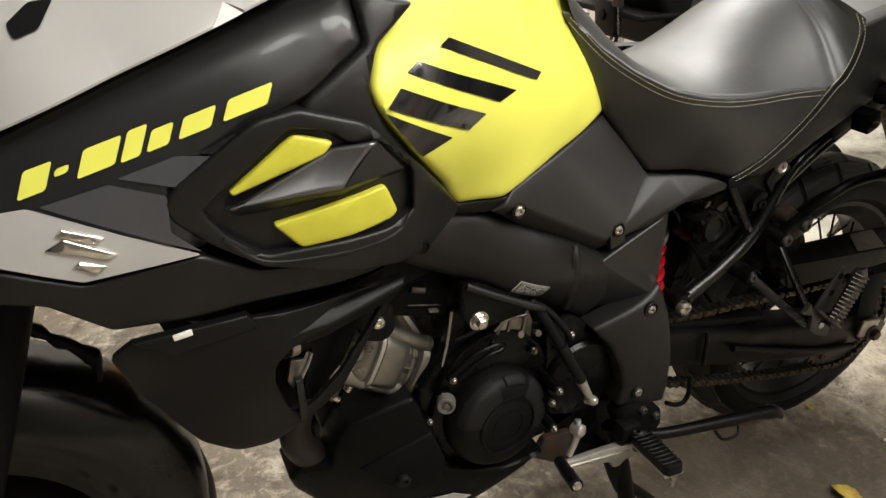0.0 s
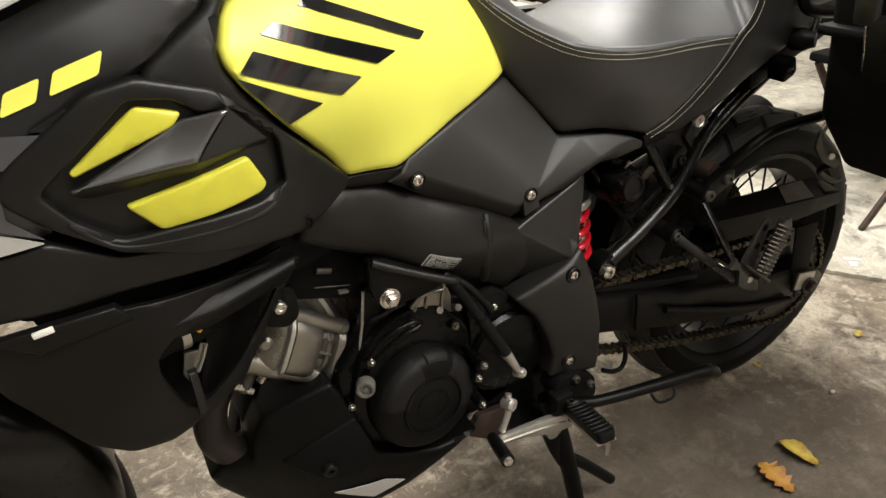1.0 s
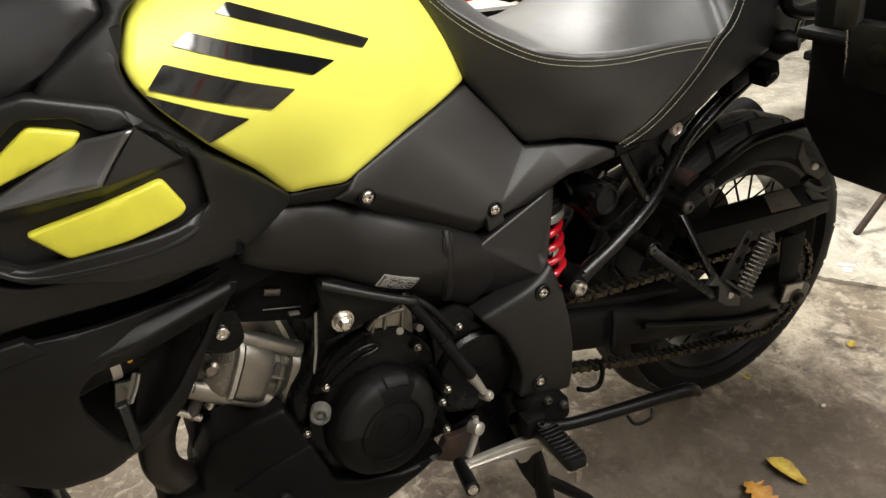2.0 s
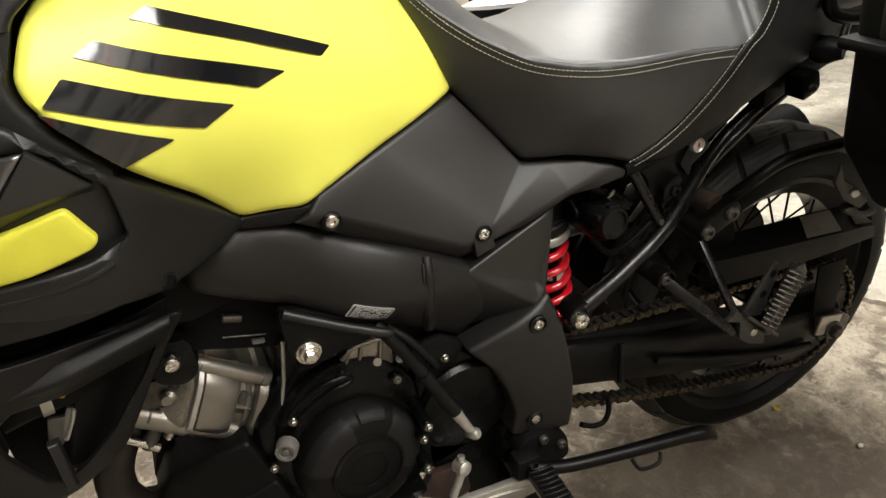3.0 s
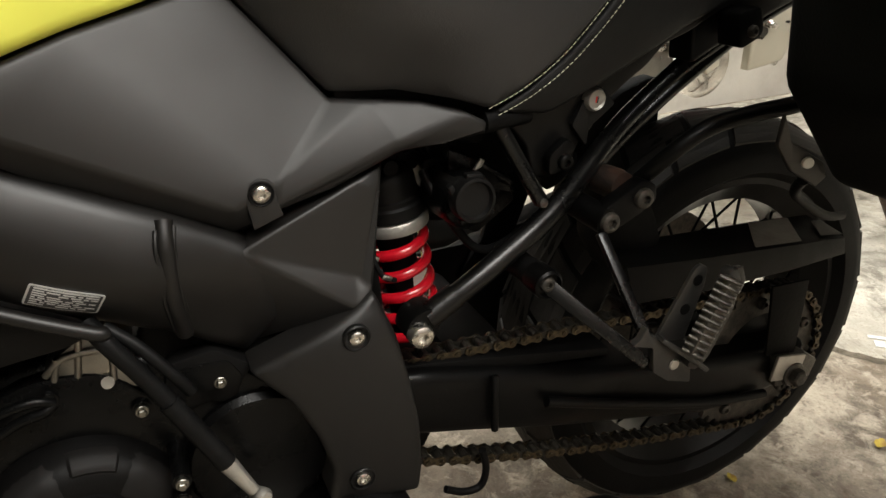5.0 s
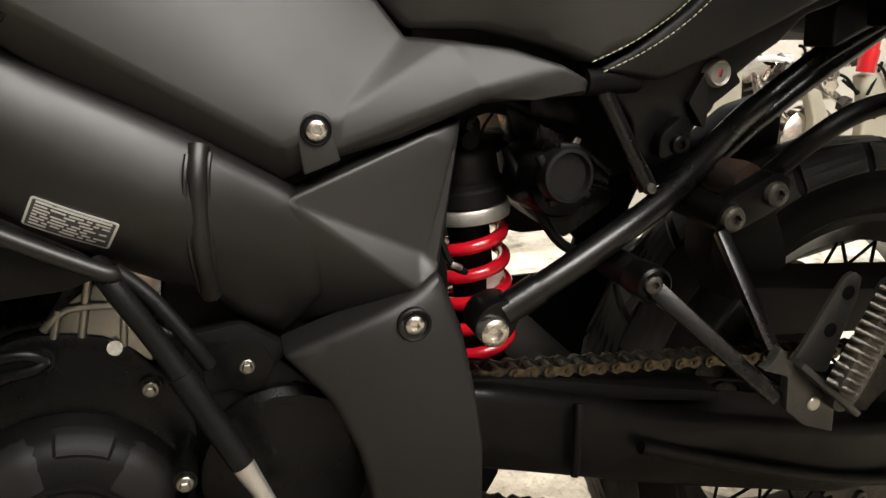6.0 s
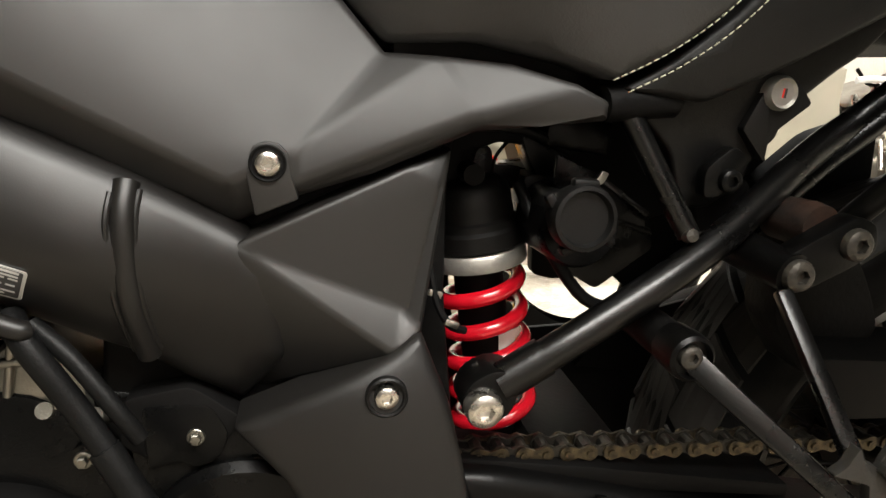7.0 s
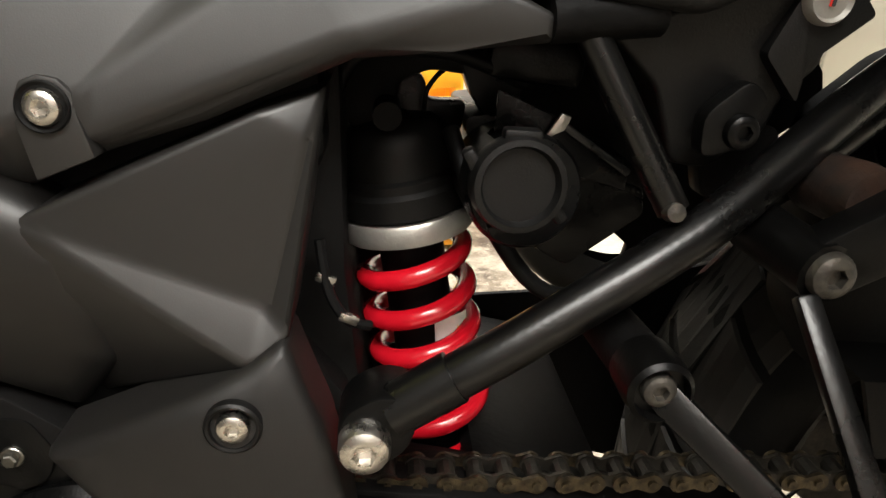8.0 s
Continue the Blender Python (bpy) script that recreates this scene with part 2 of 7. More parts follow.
def round_corners(poly, r, seg=3):
    """A polygon with its corners rounded by up to r."""
    out = []
    m = len(poly)
    for i in range(m):
        a, b, c = (Vector(poly[(i + k) % m]) for k in (-1, 0, 1))
        u, v = a - b, c - b
        d = min(r, u.length * 0.45, v.length * 0.45)
        s, e = b + u.normalized() * d, b + v.normalized() * d
        for k in range(seg + 1):
            t = k / seg
            out.append((1 - t) ** 2 * s + 2 * t * (1 - t) * b + t * t * e)
    return out


def plate_spline(ctrl):
    """The smooth height y over (x, z) that passes through ctrl (x, y, z)."""
    c = np.array(ctrl, float)
    q, y = c[:, [0, 2]], c[:, 1]
    n = len(q)
    if n < 4:
        k = np.linalg.lstsq(np.c_[np.ones(n), q], y, rcond=None)[0]
        return lambda x, z: k[0] + k[1] * x + k[2] * z
    d = np.linalg.norm(q[:, None] - q[None], axis=2)
    phi = np.where(d > 0, d * d * np.log(d + 1e-12), 0)
    a = np.zeros((n + 3, n + 3))
    a[:n, :n] = phi + np.eye(n) * 2e-4
    a[:n, n] = a[n, :n] = 1
    a[:n, n + 1:] = q
    a[n + 1:, :n] = q.T
    w = np.linalg.solve(a, np.concatenate([y, np.zeros(3)]))

    def f(x, z):
        e = np.hypot(q[:, 0] - x, q[:, 1] - z)
        return float(w[:n] @ (e * e * np.log(e + 1e-12)) + w[n] + w[n + 1] * x + w[n + 2] * z)
    return f


def edge_gap(p, poly):
    best = 9.0
    m = len(poly)
    for i in range(m):
        a, b = poly[i], poly[(i + 1) % m]
        ab = b - a
        t = max(0, min(1, (p - a).dot(ab) / max(ab.dot(ab), 1e-12)))
        best = min(best, (p - a - ab * t).length)
    return best


def skin(name, outline, depth, material, parent, label="", t=0.02, r=0.006, res=0.012, corner=0.006, holes=(), extra=None):
    """A moulded panel: an outline in (x, z), its depth y over it, edges rounded by r, its rim turned in by t."""
    f = depth if callable(depth) else plate_spline(depth)
    loops = [round_corners([Vector(p) for p in outline], corner)] + [round_corners([Vector(p) for p in h], corner) for h in holes]
    dense = []
    for lp in loops:
        d = []
        for i in range(len(lp)):
            a, b = lp[i], lp[(i + 1) % len(lp)]
            k = max(1, int((b - a).length / res))
            d += [a.lerp(b, j / k) for j in range(k)]
        dense.append(d)
    pts, edges = [], []
    for d in dense:
        s = len(pts)
        pts += d
        edges += [(s + i, s + (i + 1) % len(d)) for i in range(len(d))]
    nb = len(pts)
    if r:
        for d in dense:
            for i in range(len(d)):
                a, b, c = d[i - 1], d[i], d[(i + 1) % len(d)]
                nrm = Vector((-(c - a).y, (c - a).x)).normalized()
                for off in (0.12 * r, 0.45 * r, r):
                    for sgn in (1, -1):
                        q = b + nrm * off * sgn
                        if inside(q, dense) and min(edge_gap(q, e) for e in dense) > off * 0.8:
                            pts.append(q)
    xs, zs = [p.x for p in dense[0]], [p.y for p in dense[0]]
    x = min(xs) + res * 0.5
    k = 0
    while x < max(xs):
        z = min(zs) + res * (0.5 if k % 2 else 0.0)
        while z < max(zs):
            q = Vector((x, z))
            if inside(q, dense) and min(edge_gap(q, e) for e in dense) > r + res * 0.35:
                pts.append(q)
            z += res
        x += res * 0.87
        k += 1
    if extra:
        pts += [Vector(e) for e in extra if inside(Vector(e), dense)]
    vo, _, fo, *_ = delaunay_2d_cdt(pts, edges, [], 0, 1e-6)
    fo = [q for q in fo if inside(sum((vo[i] for i in q), Vector((0, 0))) / len(q), dense)]
    verts = []
    for p in vo:
        d = min(edge_gap(p, e) for e in dense) if r else 9
        y = f(p.x, p.y)
        if d < r:
            y += r - math.sqrt(max(0.0, r * r - (r - d) ** 2))
        verts.append((p.x, y, p.y))
    count = {}
    for q in fo:
        for i in range(len(q)):
            e = (q[i], q[(i + 1) % len(q)])
            count[e] = 1
    rim = [e for e in count if (e[1], e[0]) not in count]
    faces = []
    for q in fo:
        a, b, c = (Vector(verts[i]) for i in q[:3])
        faces.append(tuple(q) if (b - a).cross(c - a).y < 0 else tuple(reversed(q)))
    flip = faces and faces[0] != tuple(fo[0])
    back = {}
    for e in rim:
        for i in e:
            if i not in back:
                back[i] = len(verts)
                v = verts[i]
                verts.append((v[0], v[1] + t, v[2]))
    for a, b in rim:
        faces.append((a, b, back[b], back[a]) if flip else (b, a, back[a], back[b]))
    return raw(name, verts, faces, material, parent, label)


def inside(p, loops):
    c = False
    for poly in loops:
        m = len(poly)
        for i in range(m):
            a, b = poly[i], poly[i - 1]
            if (a.y > p.y) != (b.y > p.y) and p.x < (b.x - a.x) * (p.y - a.y) / (b.y - a.y) + a.x:
                c = not c
    return c


def facets(name, verts, faces, material, parent, label="", t=0.02, bevel=0.004, seg=3):
    """A panel of flat facets, with a rim turned in by t and its edges bevelled."""
    bm = bmesh.new()
    vs = [bm.verts.new(v) for v in verts]
    for f in faces:
        bm.faces.new([vs[i] for i in f])
    bmesh.ops.recalc_face_normals(bm, faces=bm.faces[:])
    if sum(f.normal.y * f.calc_area() for f in bm.faces) > 0:
        bmesh.ops.reverse_faces(bm, faces=bm.faces[:])
    edges = [e for e in bm.edges if e.is_boundary]
    out = bmesh.ops.extrude_edge_only(bm, edges=edges)["geom"]
    for v in out:
        if isinstance(v, bmesh.types.BMVert):
            v.co.y += t
    inner = [e for e in bm.edges if not e.is_boundary and len(e.link_faces) == 2 and e.calc_face_angle(0) > radians(4)]
    bmesh.ops.bevel(bm, geom=inner, offset=bevel, segments=seg, affect="EDGES", profile=0.5, clamp_overlap=True)
    return part(name, bm, material, parent, label)


def tube(name, path, radius, material, parent, label="", smooth=6, seg=12, flat=1.0):
    """A round bar or hose along a smooth path; radius may be a list."""
    pts = spline(path, smooth) if smooth > 1 else [Vector(p) for p in path]
    n = len(pts)
    rad = radius if isinstance(radius, (list, tuple)) else [radius] * len(path)
    verts, faces = [], []
    up = Vector((0.13, 0.31, 0.94))
    for i, p in enumerate(pts):
        tan = (pts[min(i + 1, n - 1)] - pts[max(i - 1, 0)]).normalized()
        up = (up - tan * up.dot(tan))
        if up.length < 1e-4:
            up = tan.orthogonal()
        up.normalize()
        side = tan.cross(up)
        s = i / (n - 1) * (len(rad) - 1)
        k = min(int(s), len(rad) - 2)
        rr = rad[k] + (rad[k + 1] - rad[k]) * (s - k)
        for j in range(seg):
            a = 2 * math.pi * j / seg
            verts.append(p + (side * math.cos(a) + up * math.sin(a) * flat) * rr)
    for i in range(n - 1):
        for j in range(seg):
            a, b = i * seg + j, i * seg + (j + 1) % seg
            faces.append((a, b, b + seg, a + seg))
    faces += [tuple(range(seg - 1, -1, -1)), tuple(range((n - 1) * seg, n * seg))]
    return raw(name, verts, faces, material, parent, label)


def lathe_mesh(name, profile, seg=32):
    """A turned shape: (radius, height) pairs round the local z axis."""
    verts, faces = [], []
    for r, h in profile:
        verts += [(r * math.cos(2 * math.pi * j / seg), r * math.sin(2 * math.pi * j / seg), h) for j in range(seg)]
    for i in range(len(profile) - 1):
        for j in range(seg):
            a, b = i * seg + j, i * seg + (j + 1) % seg
            faces.append((a, b, b + seg, a + seg))
    if profile[0][0] < 0.09:
        faces.append(tuple(range(seg - 1, -1, -1)))
    if profile[-1][0] < 0.09:
        faces.append(tuple(range((len(profile) - 1) * seg, len(profile) * seg)))
    me = bpy.data.meshes.new(name)
    me.from_pydata(verts, [], faces)
    me.update()
    return me


def aim(loc, way):
    """The pose at loc whose z axis points along way."""
    return Matrix.Translation(loc) @ Vector(way).to_track_quat("Z", "Y").to_matrix().to_4x4()


def turned(name, profile, loc, way, material, parent, label="", seg=32):
    ob = mesh_part(name, lathe_mesh(name, profile, seg), material, parent, label)
    ob.matrix_local = aim(loc, way)
    return ob


def block(name, size, m, material, parent, label="", bevel=0.004, seg=2, taper=(1, 1)):
    """A bevelled box of that size at the pose m; taper scales its top face."""
    bm = bmesh.new()
    bmesh.ops.create_cube(bm, size=1)
    for v in bm.verts:
        k = taper if v.co.z > 0 else (1, 1)
        v.co = Vector((v.co.x * size[0] * k[0], v.co.y * size[1] * k[1], v.co.z * size[2]))
    if bevel:
        bmesh.ops.bevel(bm, geom=bm.edges[:], offset=bevel, segments=seg, affect="EDGES", profile=0.5, clamp_overlap=True)
    ob = part(name, bm, material, parent, label)
    ob.matrix_local = m
    return ob


def prism(name, outline, y0, y1, material, parent, label="", bevel=0.003, seg=2, m=None, corner=0.0):
    """A plate cut to an outline in (x, z), from y0 (near) to y1 (far), with bevelled edges."""
    ol = round_corners([Vector(p) for p in outline], corner) if corner else [Vector(p) for p in outline]
    bm = bmesh.new()
    f = bm.faces.new([bm.verts.new((p.x, y0, p.y)) for p in ol])
    bmesh.ops.recalc_face_normals(bm, faces=[f])
    if f.normal.y > 0:
        f.normal_flip()
    g = bmesh.ops.extrude_face_region(bm, geom=[f])["geom"]
    for v in g:
        if isinstance(v, bmesh.types.BMVert):
            v.co.y = y1
    bmesh.ops.recalc_face_normals(bm, faces=bm.faces[:])
    if bevel:
        bmesh.ops.bevel(bm, geom=[e for e in bm.edges if e.calc_face_angle(0) > 0.35], offset=bevel, segments=seg, affect="EDGES", profile=0.5, clamp_overlap=True)
    ob = part(name, bm, material, parent, label)
    if m:
        ob.matrix_local = m
    return ob


BOLT_MESH = {}


def bolt(loc, r, parent, way=(0, -1, 0), style="socket", material=None, label="", name="bolt"):
    """A bolt head with a drive recess: 'socket' a domed head, 'flange' a hexagon on a washer face."""
    key = (style, round(r, 4), (material or M_STEEL).name)
    if key not in BOLT_MESH:
        verts, faces = [], []
        if style == "flange":
            rings = [(1.0, -0.5, 24), (1.0, 0.1, 24), (0.9, 0.2, 24), (0.68, 0.22, 6), (0.68, 0.72, 6), (0.55, 0.85, 6), (0.3, 0.87, 6)]
        else:
            rings = [(1.0, -0.6, 24), (1.0, 0.12, 24), (0.9, 0.34, 24), (0.7, 0.48, 24), (0.5, 0.52, 24), (0.46, 0.5, 6), (0.42, 0.1, 6)]
        for rr, h, k in rings:
            for j in range(24):
                a = 2 * math.pi * j / 24
                q = rr * r
                if k == 6:
                    q *= math.cos(math.pi / 6) / math.cos((a % (math.pi / 3)) - math.pi / 6)
                verts.append((q * math.cos(a), q * math.sin(a), h * r))
        for i in range(len(rings) - 1):
            for j in range(24):
                a, b = i * 24 + j, i * 24 + (j + 1) % 24
                faces.append((a, b, b + 24, a + 24))
        faces.append(tuple(range((len(rings) - 1) * 24, len(rings) * 24)))
        me = bpy.data.meshes.new("bolt")
        me.from_pydata(verts, [], faces)
        me.update()
        me.materials.append(material or M_STEEL)
        me.shade_smooth()
        me.set_sharp_from_angle(angle=radians(30))
        BOLT_MESH[key] = me
    ob = new(name, BOLT_MESH[key])
    ob.parent = parent
    ob.matrix_local = aim(loc, way)
    if label:
        ob["label"] = label
    return ob


def decal(name, outline, depth, material, parent, label="", lift=0.0012, res=0.02, corner=0.002):
    """A thin film laid over a surface."""
    f = depth if callable(depth) else plate_spline(depth)
    return skin(name, outline, lambda x, z: f(x, z) - lift, material, parent, label, t=0.0011, r=0, res=res, corner=corner)


# ---- structure: the garage ----
def slab(name, x0, x1, y0, y1, z0, z1, material, label, category):
    bm = bmesh.new()
    bmesh.ops.create_cube(bm, size=1)
    for v in bm.verts:
        v.co = Vector(((x0 + x1) / 2 + v.co.x * (x1 - x0), (y0 + y1) / 2 + v.co.y * (y1 - y0), (z0 + z1) / 2 + v.co.z * (z1 - z0)))
    return tagged(part(name, bm, material, None), label, category, kind="structure")


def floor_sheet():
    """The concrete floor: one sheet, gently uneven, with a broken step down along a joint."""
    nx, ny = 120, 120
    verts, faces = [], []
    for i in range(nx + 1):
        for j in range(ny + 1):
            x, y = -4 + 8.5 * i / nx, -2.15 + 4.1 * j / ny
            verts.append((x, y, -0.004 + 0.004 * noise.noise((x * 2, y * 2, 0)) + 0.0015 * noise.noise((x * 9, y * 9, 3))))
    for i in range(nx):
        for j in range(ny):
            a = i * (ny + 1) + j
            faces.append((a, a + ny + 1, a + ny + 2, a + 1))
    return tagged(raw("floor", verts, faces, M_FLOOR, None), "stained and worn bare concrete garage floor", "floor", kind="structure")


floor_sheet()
slab("wall_north", -4, 4.5, 1.85, 2.0, -0.02, 2.8, M_WALL, "plain plastered garage wall", "wall")
# south and west walls stay out of view, darkened to hold back fill light
slab("wall_south", -4, 4.5, -2.25, -2.1, -0.02, 2.8, M_SOUTH, "plain plastered garage wall", "wall")
slab("wall_west", -4.1, -3.95, -2.1, 1.85, -0.02, 2.8, M_DIM, "plain plastered garage wall", "wall")
slab("wall_east", 4.4, 4.55, -2.1, 1.85, -0.02, 2.8, M_WALL, "plain plastered garage wall", "wall")
slab("ceiling", -4.1, 4.55, -2.25, 2.0, 2.8, 2.9, M_CEIL, "plain white garage ceiling", "ceiling")

# ---- the motorcycle: rear axle over x = 0, its left side towards -y ----
bike = thing("motorcycle", "yellow and black adventure motorcycle standing upright on its centre stand", "motorcycle")

# tank
TANK = plate_spline([(-0.988, -0.273, 0.93), (-0.967, -0.267, 0.937), (-0.939, -0.25, 0.953), (-0.905, -0.236, 0.969), (-0.757, -0.173, 0.904), (-0.804, -0.2, 0.895), (-0.854, -0.223, 0.884),
                     (-0.906, -0.249, 0.874), (-0.943, -0.261, 0.864), (-0.866, -0.177, 0.763), (-0.801, -0.18, 0.76), (-0.607, -0.1, 0.816), (-0.711, -0.152, 0.792), (-0.59, -0.075, 0.87),
                     (-0.64, -0.05, 0.955), (-0.80, -0.12, 1.01), (-0.93, -0.21, 1.0), (-0.69, -0.15, 0.86)])
tank = skin("fuel_tank", [(-0.866, 0.762), (-0.834, 0.762), (-0.803, 0.759), (-0.786, 0.768), (-0.75, 0.781), (-0.711, 0.792), (-0.661, 0.804), (-0.607, 0.816), (-0.588, 0.845), (-0.592, 0.88), (-0.613, 0.926),
                          (-0.643, 0.958), (-0.70, 1.0), (-0.78, 1.03), (-0.88, 1.03), (-0.94, 1.0), (-0.978, 0.972), (-0.992, 0.939), (-0.99, 0.926), (-0.978, 0.905), (-0.943, 0.86), (-0.9, 0.812)],
            TANK, M_YELLOW, bike, "gloss lime-yellow fuel tank side", t=0.16, r=0.009, res=0.012, corner=0.012)
for k, q in enumerate(([(-0.9, 0.969), (-0.756, 0.905), (-0.767, 0.899), (-0.913, 0.963)], [(-0.939, 0.954), (-0.804, 0.897), (-0.831, 0.891), (-0.954, 0.947)],
                       [(-0.964, 0.936), (-0.853, 0.884), (-0.88, 0.874), (-0.98, 0.921)], [(-0.984, 0.918), (-0.904, 0.874), (-0.943, 0.865), (-0.975, 0.905)])):
    decal("stripe", q, TANK, M_DECAL, tank, "gloss black slanted stripe decal", lift=0.0015)
skin("tank_trim", [(-0.87, 0.763), (-0.80, 0.758), (-0.79, 0.765), (-0.80, 0.748), (-0.82, 0.739), (-0.868, 0.747)], [(-0.87, -0.172, 0.76), (-0.8, -0.174, 0.756), (-0.82, -0.168, 0.739)], M_PLASTIC, bike, t=0.02, r=0.004, res=0.012, corner=0.004)

# side panel with the arm that runs back under the seat
facets("side_panel", [
    (-0.817, -0.172, 0.742), (-0.788, -0.172, 0.766), (-0.711, -0.150, 0.790), (-0.609, -0.104, 0.812), (-0.568, -0.112, 0.762), (-0.534, -0.120, 0.719),
    (-0.502, -0.130, 0.7165), (-0.46, -0.139, 0.711), (-0.422, -0.146, 0.699), (-0.402, -0.148, 0.688), (-0.402, -0.145, 0.677), (-0.445, -0.142, 0.6745), (-0.484, -0.147, 0.6735),
    (-0.545, -0.147, 0.651), (-0.592, -0.140, 0.6375), (-0.6286, -0.1320, 0.6221), (-0.627, -0.154, 0.6497), (-0.588, -0.153, 0.667), (-0.484, -0.153, 0.6846),
    (-0.6888, -0.1390, 0.6511), (-0.7389, -0.1450, 0.6830), (-0.783, -0.157, 0.717), (-0.6615, -0.16, 0.6712), (-0.6956, -0.166, 0.6919), (-0.769, -0.176, 0.736), (-0.803, -0.178, 0.749), (-0.592, -0.1515, 0.648)],
    [(1, 2, 3, 4, 5, 17, 16, 22, 23, 24, 25), (0, 25, 24, 21), (21, 24, 23, 20), (20, 23, 22, 19), (19, 22, 16, 15), (16, 17, 26, 14, 15), (5, 6, 17), (17, 6, 18, 26), (26, 18, 12, 13, 14),
     (6, 7, 8, 18), (18, 8, 9, 10, 11, 12)], M_PANEL, bike, "satin dark grey side panel", t=0.03, bevel=0.0045)
for q in ((-0.781, -0.1745, 0.737), (-0.604, -0.151, 0.660)):
    turned("bolt_recess", [(0.0, -0.006), (0.0104, -0.006), (0.0104, 0.0028), (0.0098, 0.0033), (0.0084, 0.0022), (0.0, 0.0022)], q, (0, -1, 0.05), M_DARK, bike, seg=32)
    bolt((q[0], q[1] - 0.002, q[2]), 0.0074, bike)
tube("bolt_boss", [(-0.781, -0.163, 0.737), (-0.781, -0.1725, 0.737)], 0.014, M_DARK, bike, smooth=1, seg=24)
prism("bolt_tab", [(-0.613, 0.6305), (-0.6165, 0.655), (-0.6155, 0.665), (-0.611, 0.6705), (-0.604, 0.6725), (-0.597, 0.6705), (-0.5925, 0.665), (-0.592, 0.655), (-0.5885, 0.639)], -0.1527, -0.135, M_PANEL, bike, bevel=0.0012)

# what fills the bike behind its panels
prism("airbox", [(-0.98, 0.72), (-0.9, 0.9), (-0.62, 0.9), (-0.46, 0.80), (-0.24, 0.81), (-0.24, 0.74), (-0.33, 0.71), (-0.5, 0.69), (-0.6, 0.62), (-0.74, 0.6), (-0.86, 0.66)], -0.085, 0.085, M_DARK, bike, bevel=0.01)
prism("seat_base", [(-0.53, 0.76), (-0.24, 0.78), (-0.24, 0.735), (-0.34, 0.69), (-0.40, 0.688), (-0.47, 0.70), (-0.53, 0.70)], -0.118, 0.1, M_DARK, bike, bevel=0.006)
prism("battery_box", [(-0.418, 0.70), (-0.25, 0.70), (-0.25, 0.60), (-0.33, 0.578), (-0.375, 0.572), (-0.39, 0.60)], -0.02, 0.12, M_DARK, bike, bevel=0.008)
prism("inner_frame", [(-0.70, 0.66), (-0.50, 0.675), (-0.50, 0.63), (-0.545, 0.56), (-0.5, 0.5), (-0.5, 0.38), (-0.6, 0.36), (-0.72, 0.5)], -0.118, -0.06, M_DARK, bike, bevel=0.006)

# frame spar, casting facets and covers
SPAR = plate_spline([(-0.868, -0.158, 0.746), (-0.817, -0.158, 0.732), (-0.761, -0.156, 0.702), (-0.677, -0.155, 0.657), (-0.63, -0.15, 0.632), (-0.93, -0.155, 0.691), (-0.83, -0.150, 0.633), (-0.742, -0.150, 0.58),
                     (-0.684, -0.147, 0.549), (-0.89, -0.172, 0.72), (-0.79, -0.173, 0.672), (-0.753, -0.1725, 0.615), (-0.70, -0.176, 0.615), (-0.64, -0.128, 0.508), (-0.645, -0.152, 0.57), (-0.63, -0.156, 0.6), (-0.6, -0.150, 0.57)])
skin("frame_spar", [(-0.93, 0.72), (-0.868, 0.752), (-0.817, 0.735), (-0.761, 0.704), (-0.677, 0.659), (-0.622, 0.622), (-0.60, 0.60), (-0.60, 0.54), (-0.632, 0.505), (-0.66, 0.525), (-0.684, 0.549), (-0.742, 0.578), (-0.83, 0.632), (-0.93, 0.688)],
     SPAR, M_FRAME, bike, "satin black cast alloy frame spar", t=0.05, r=0.012, res=0.012)
tube("weld_bead", [(-0.678, SPAR(-0.678, 0.648) + 0.0055, 0.653), (-0.681, SPAR(-0.681, 0.63) + 0.0035, 0.63), (-0.682, SPAR(-0.682, 0.59) + 0.0035, 0.59), (-0.679, SPAR(-0.679, 0.553) + 0.0035, 0.551)], 0.0072, M_FRAME, bike)
for dx in (-0.0068, 0.0068):
    tube("weld_edge", [(-0.678 + dx, SPAR(-0.678 + dx, 0.645) + 0.0012, 0.649), (-0.681 + dx, SPAR(-0.681 + dx, 0.63) + 0.0006, 0.63), (-0.682 + dx, SPAR(-0.682 + dx, 0.59) + 0.0006, 0.59), (-0.679 + dx, SPAR(-0.679 + dx, 0.556) + 0.001, 0.555)], 0.0018, M_FRAME, bike, seg=8)
facets("frame_casting", [(-0.6266, -0.153, 0.6147), (-0.5254, -0.1454, 0.6538), (-0.5057, -0.143, 0.641), (-0.4967, -0.133, 0.6616), (-0.531, -0.147, 0.5675), (-0.5372, -0.163, 0.544), (-0.5205, -0.156, 0.555),
                         (-0.639, -0.106, 0.503), (-0.655, -0.122, 0.53), (-0.645, -0.150, 0.6)],
       [(0, 1, 2, 4), (1, 3, 2), (0, 4, 5), (0, 5, 7, 8, 9), (2, 3, 6, 4), (4, 6, 5)], M_CASTING, bike, "satin grey faceted frame casting", t=0.05, bevel=0.0035)
COVER = plate_spline([(-0.639, -0.160, 0.507), (-0.539, -0.166, 0.549), (-0.505, -0.172, 0.512), (-0.495, -0.178, 0.466), (-0.493, -0.182, 0.365), (-0.58, -0.177, 0.37), (-0.6, -0.172, 0.45), (-0.55, -0.183, 0.45), (-0.545, -0.1755, 0.526), (-0.555, -0.182, 0.376)])
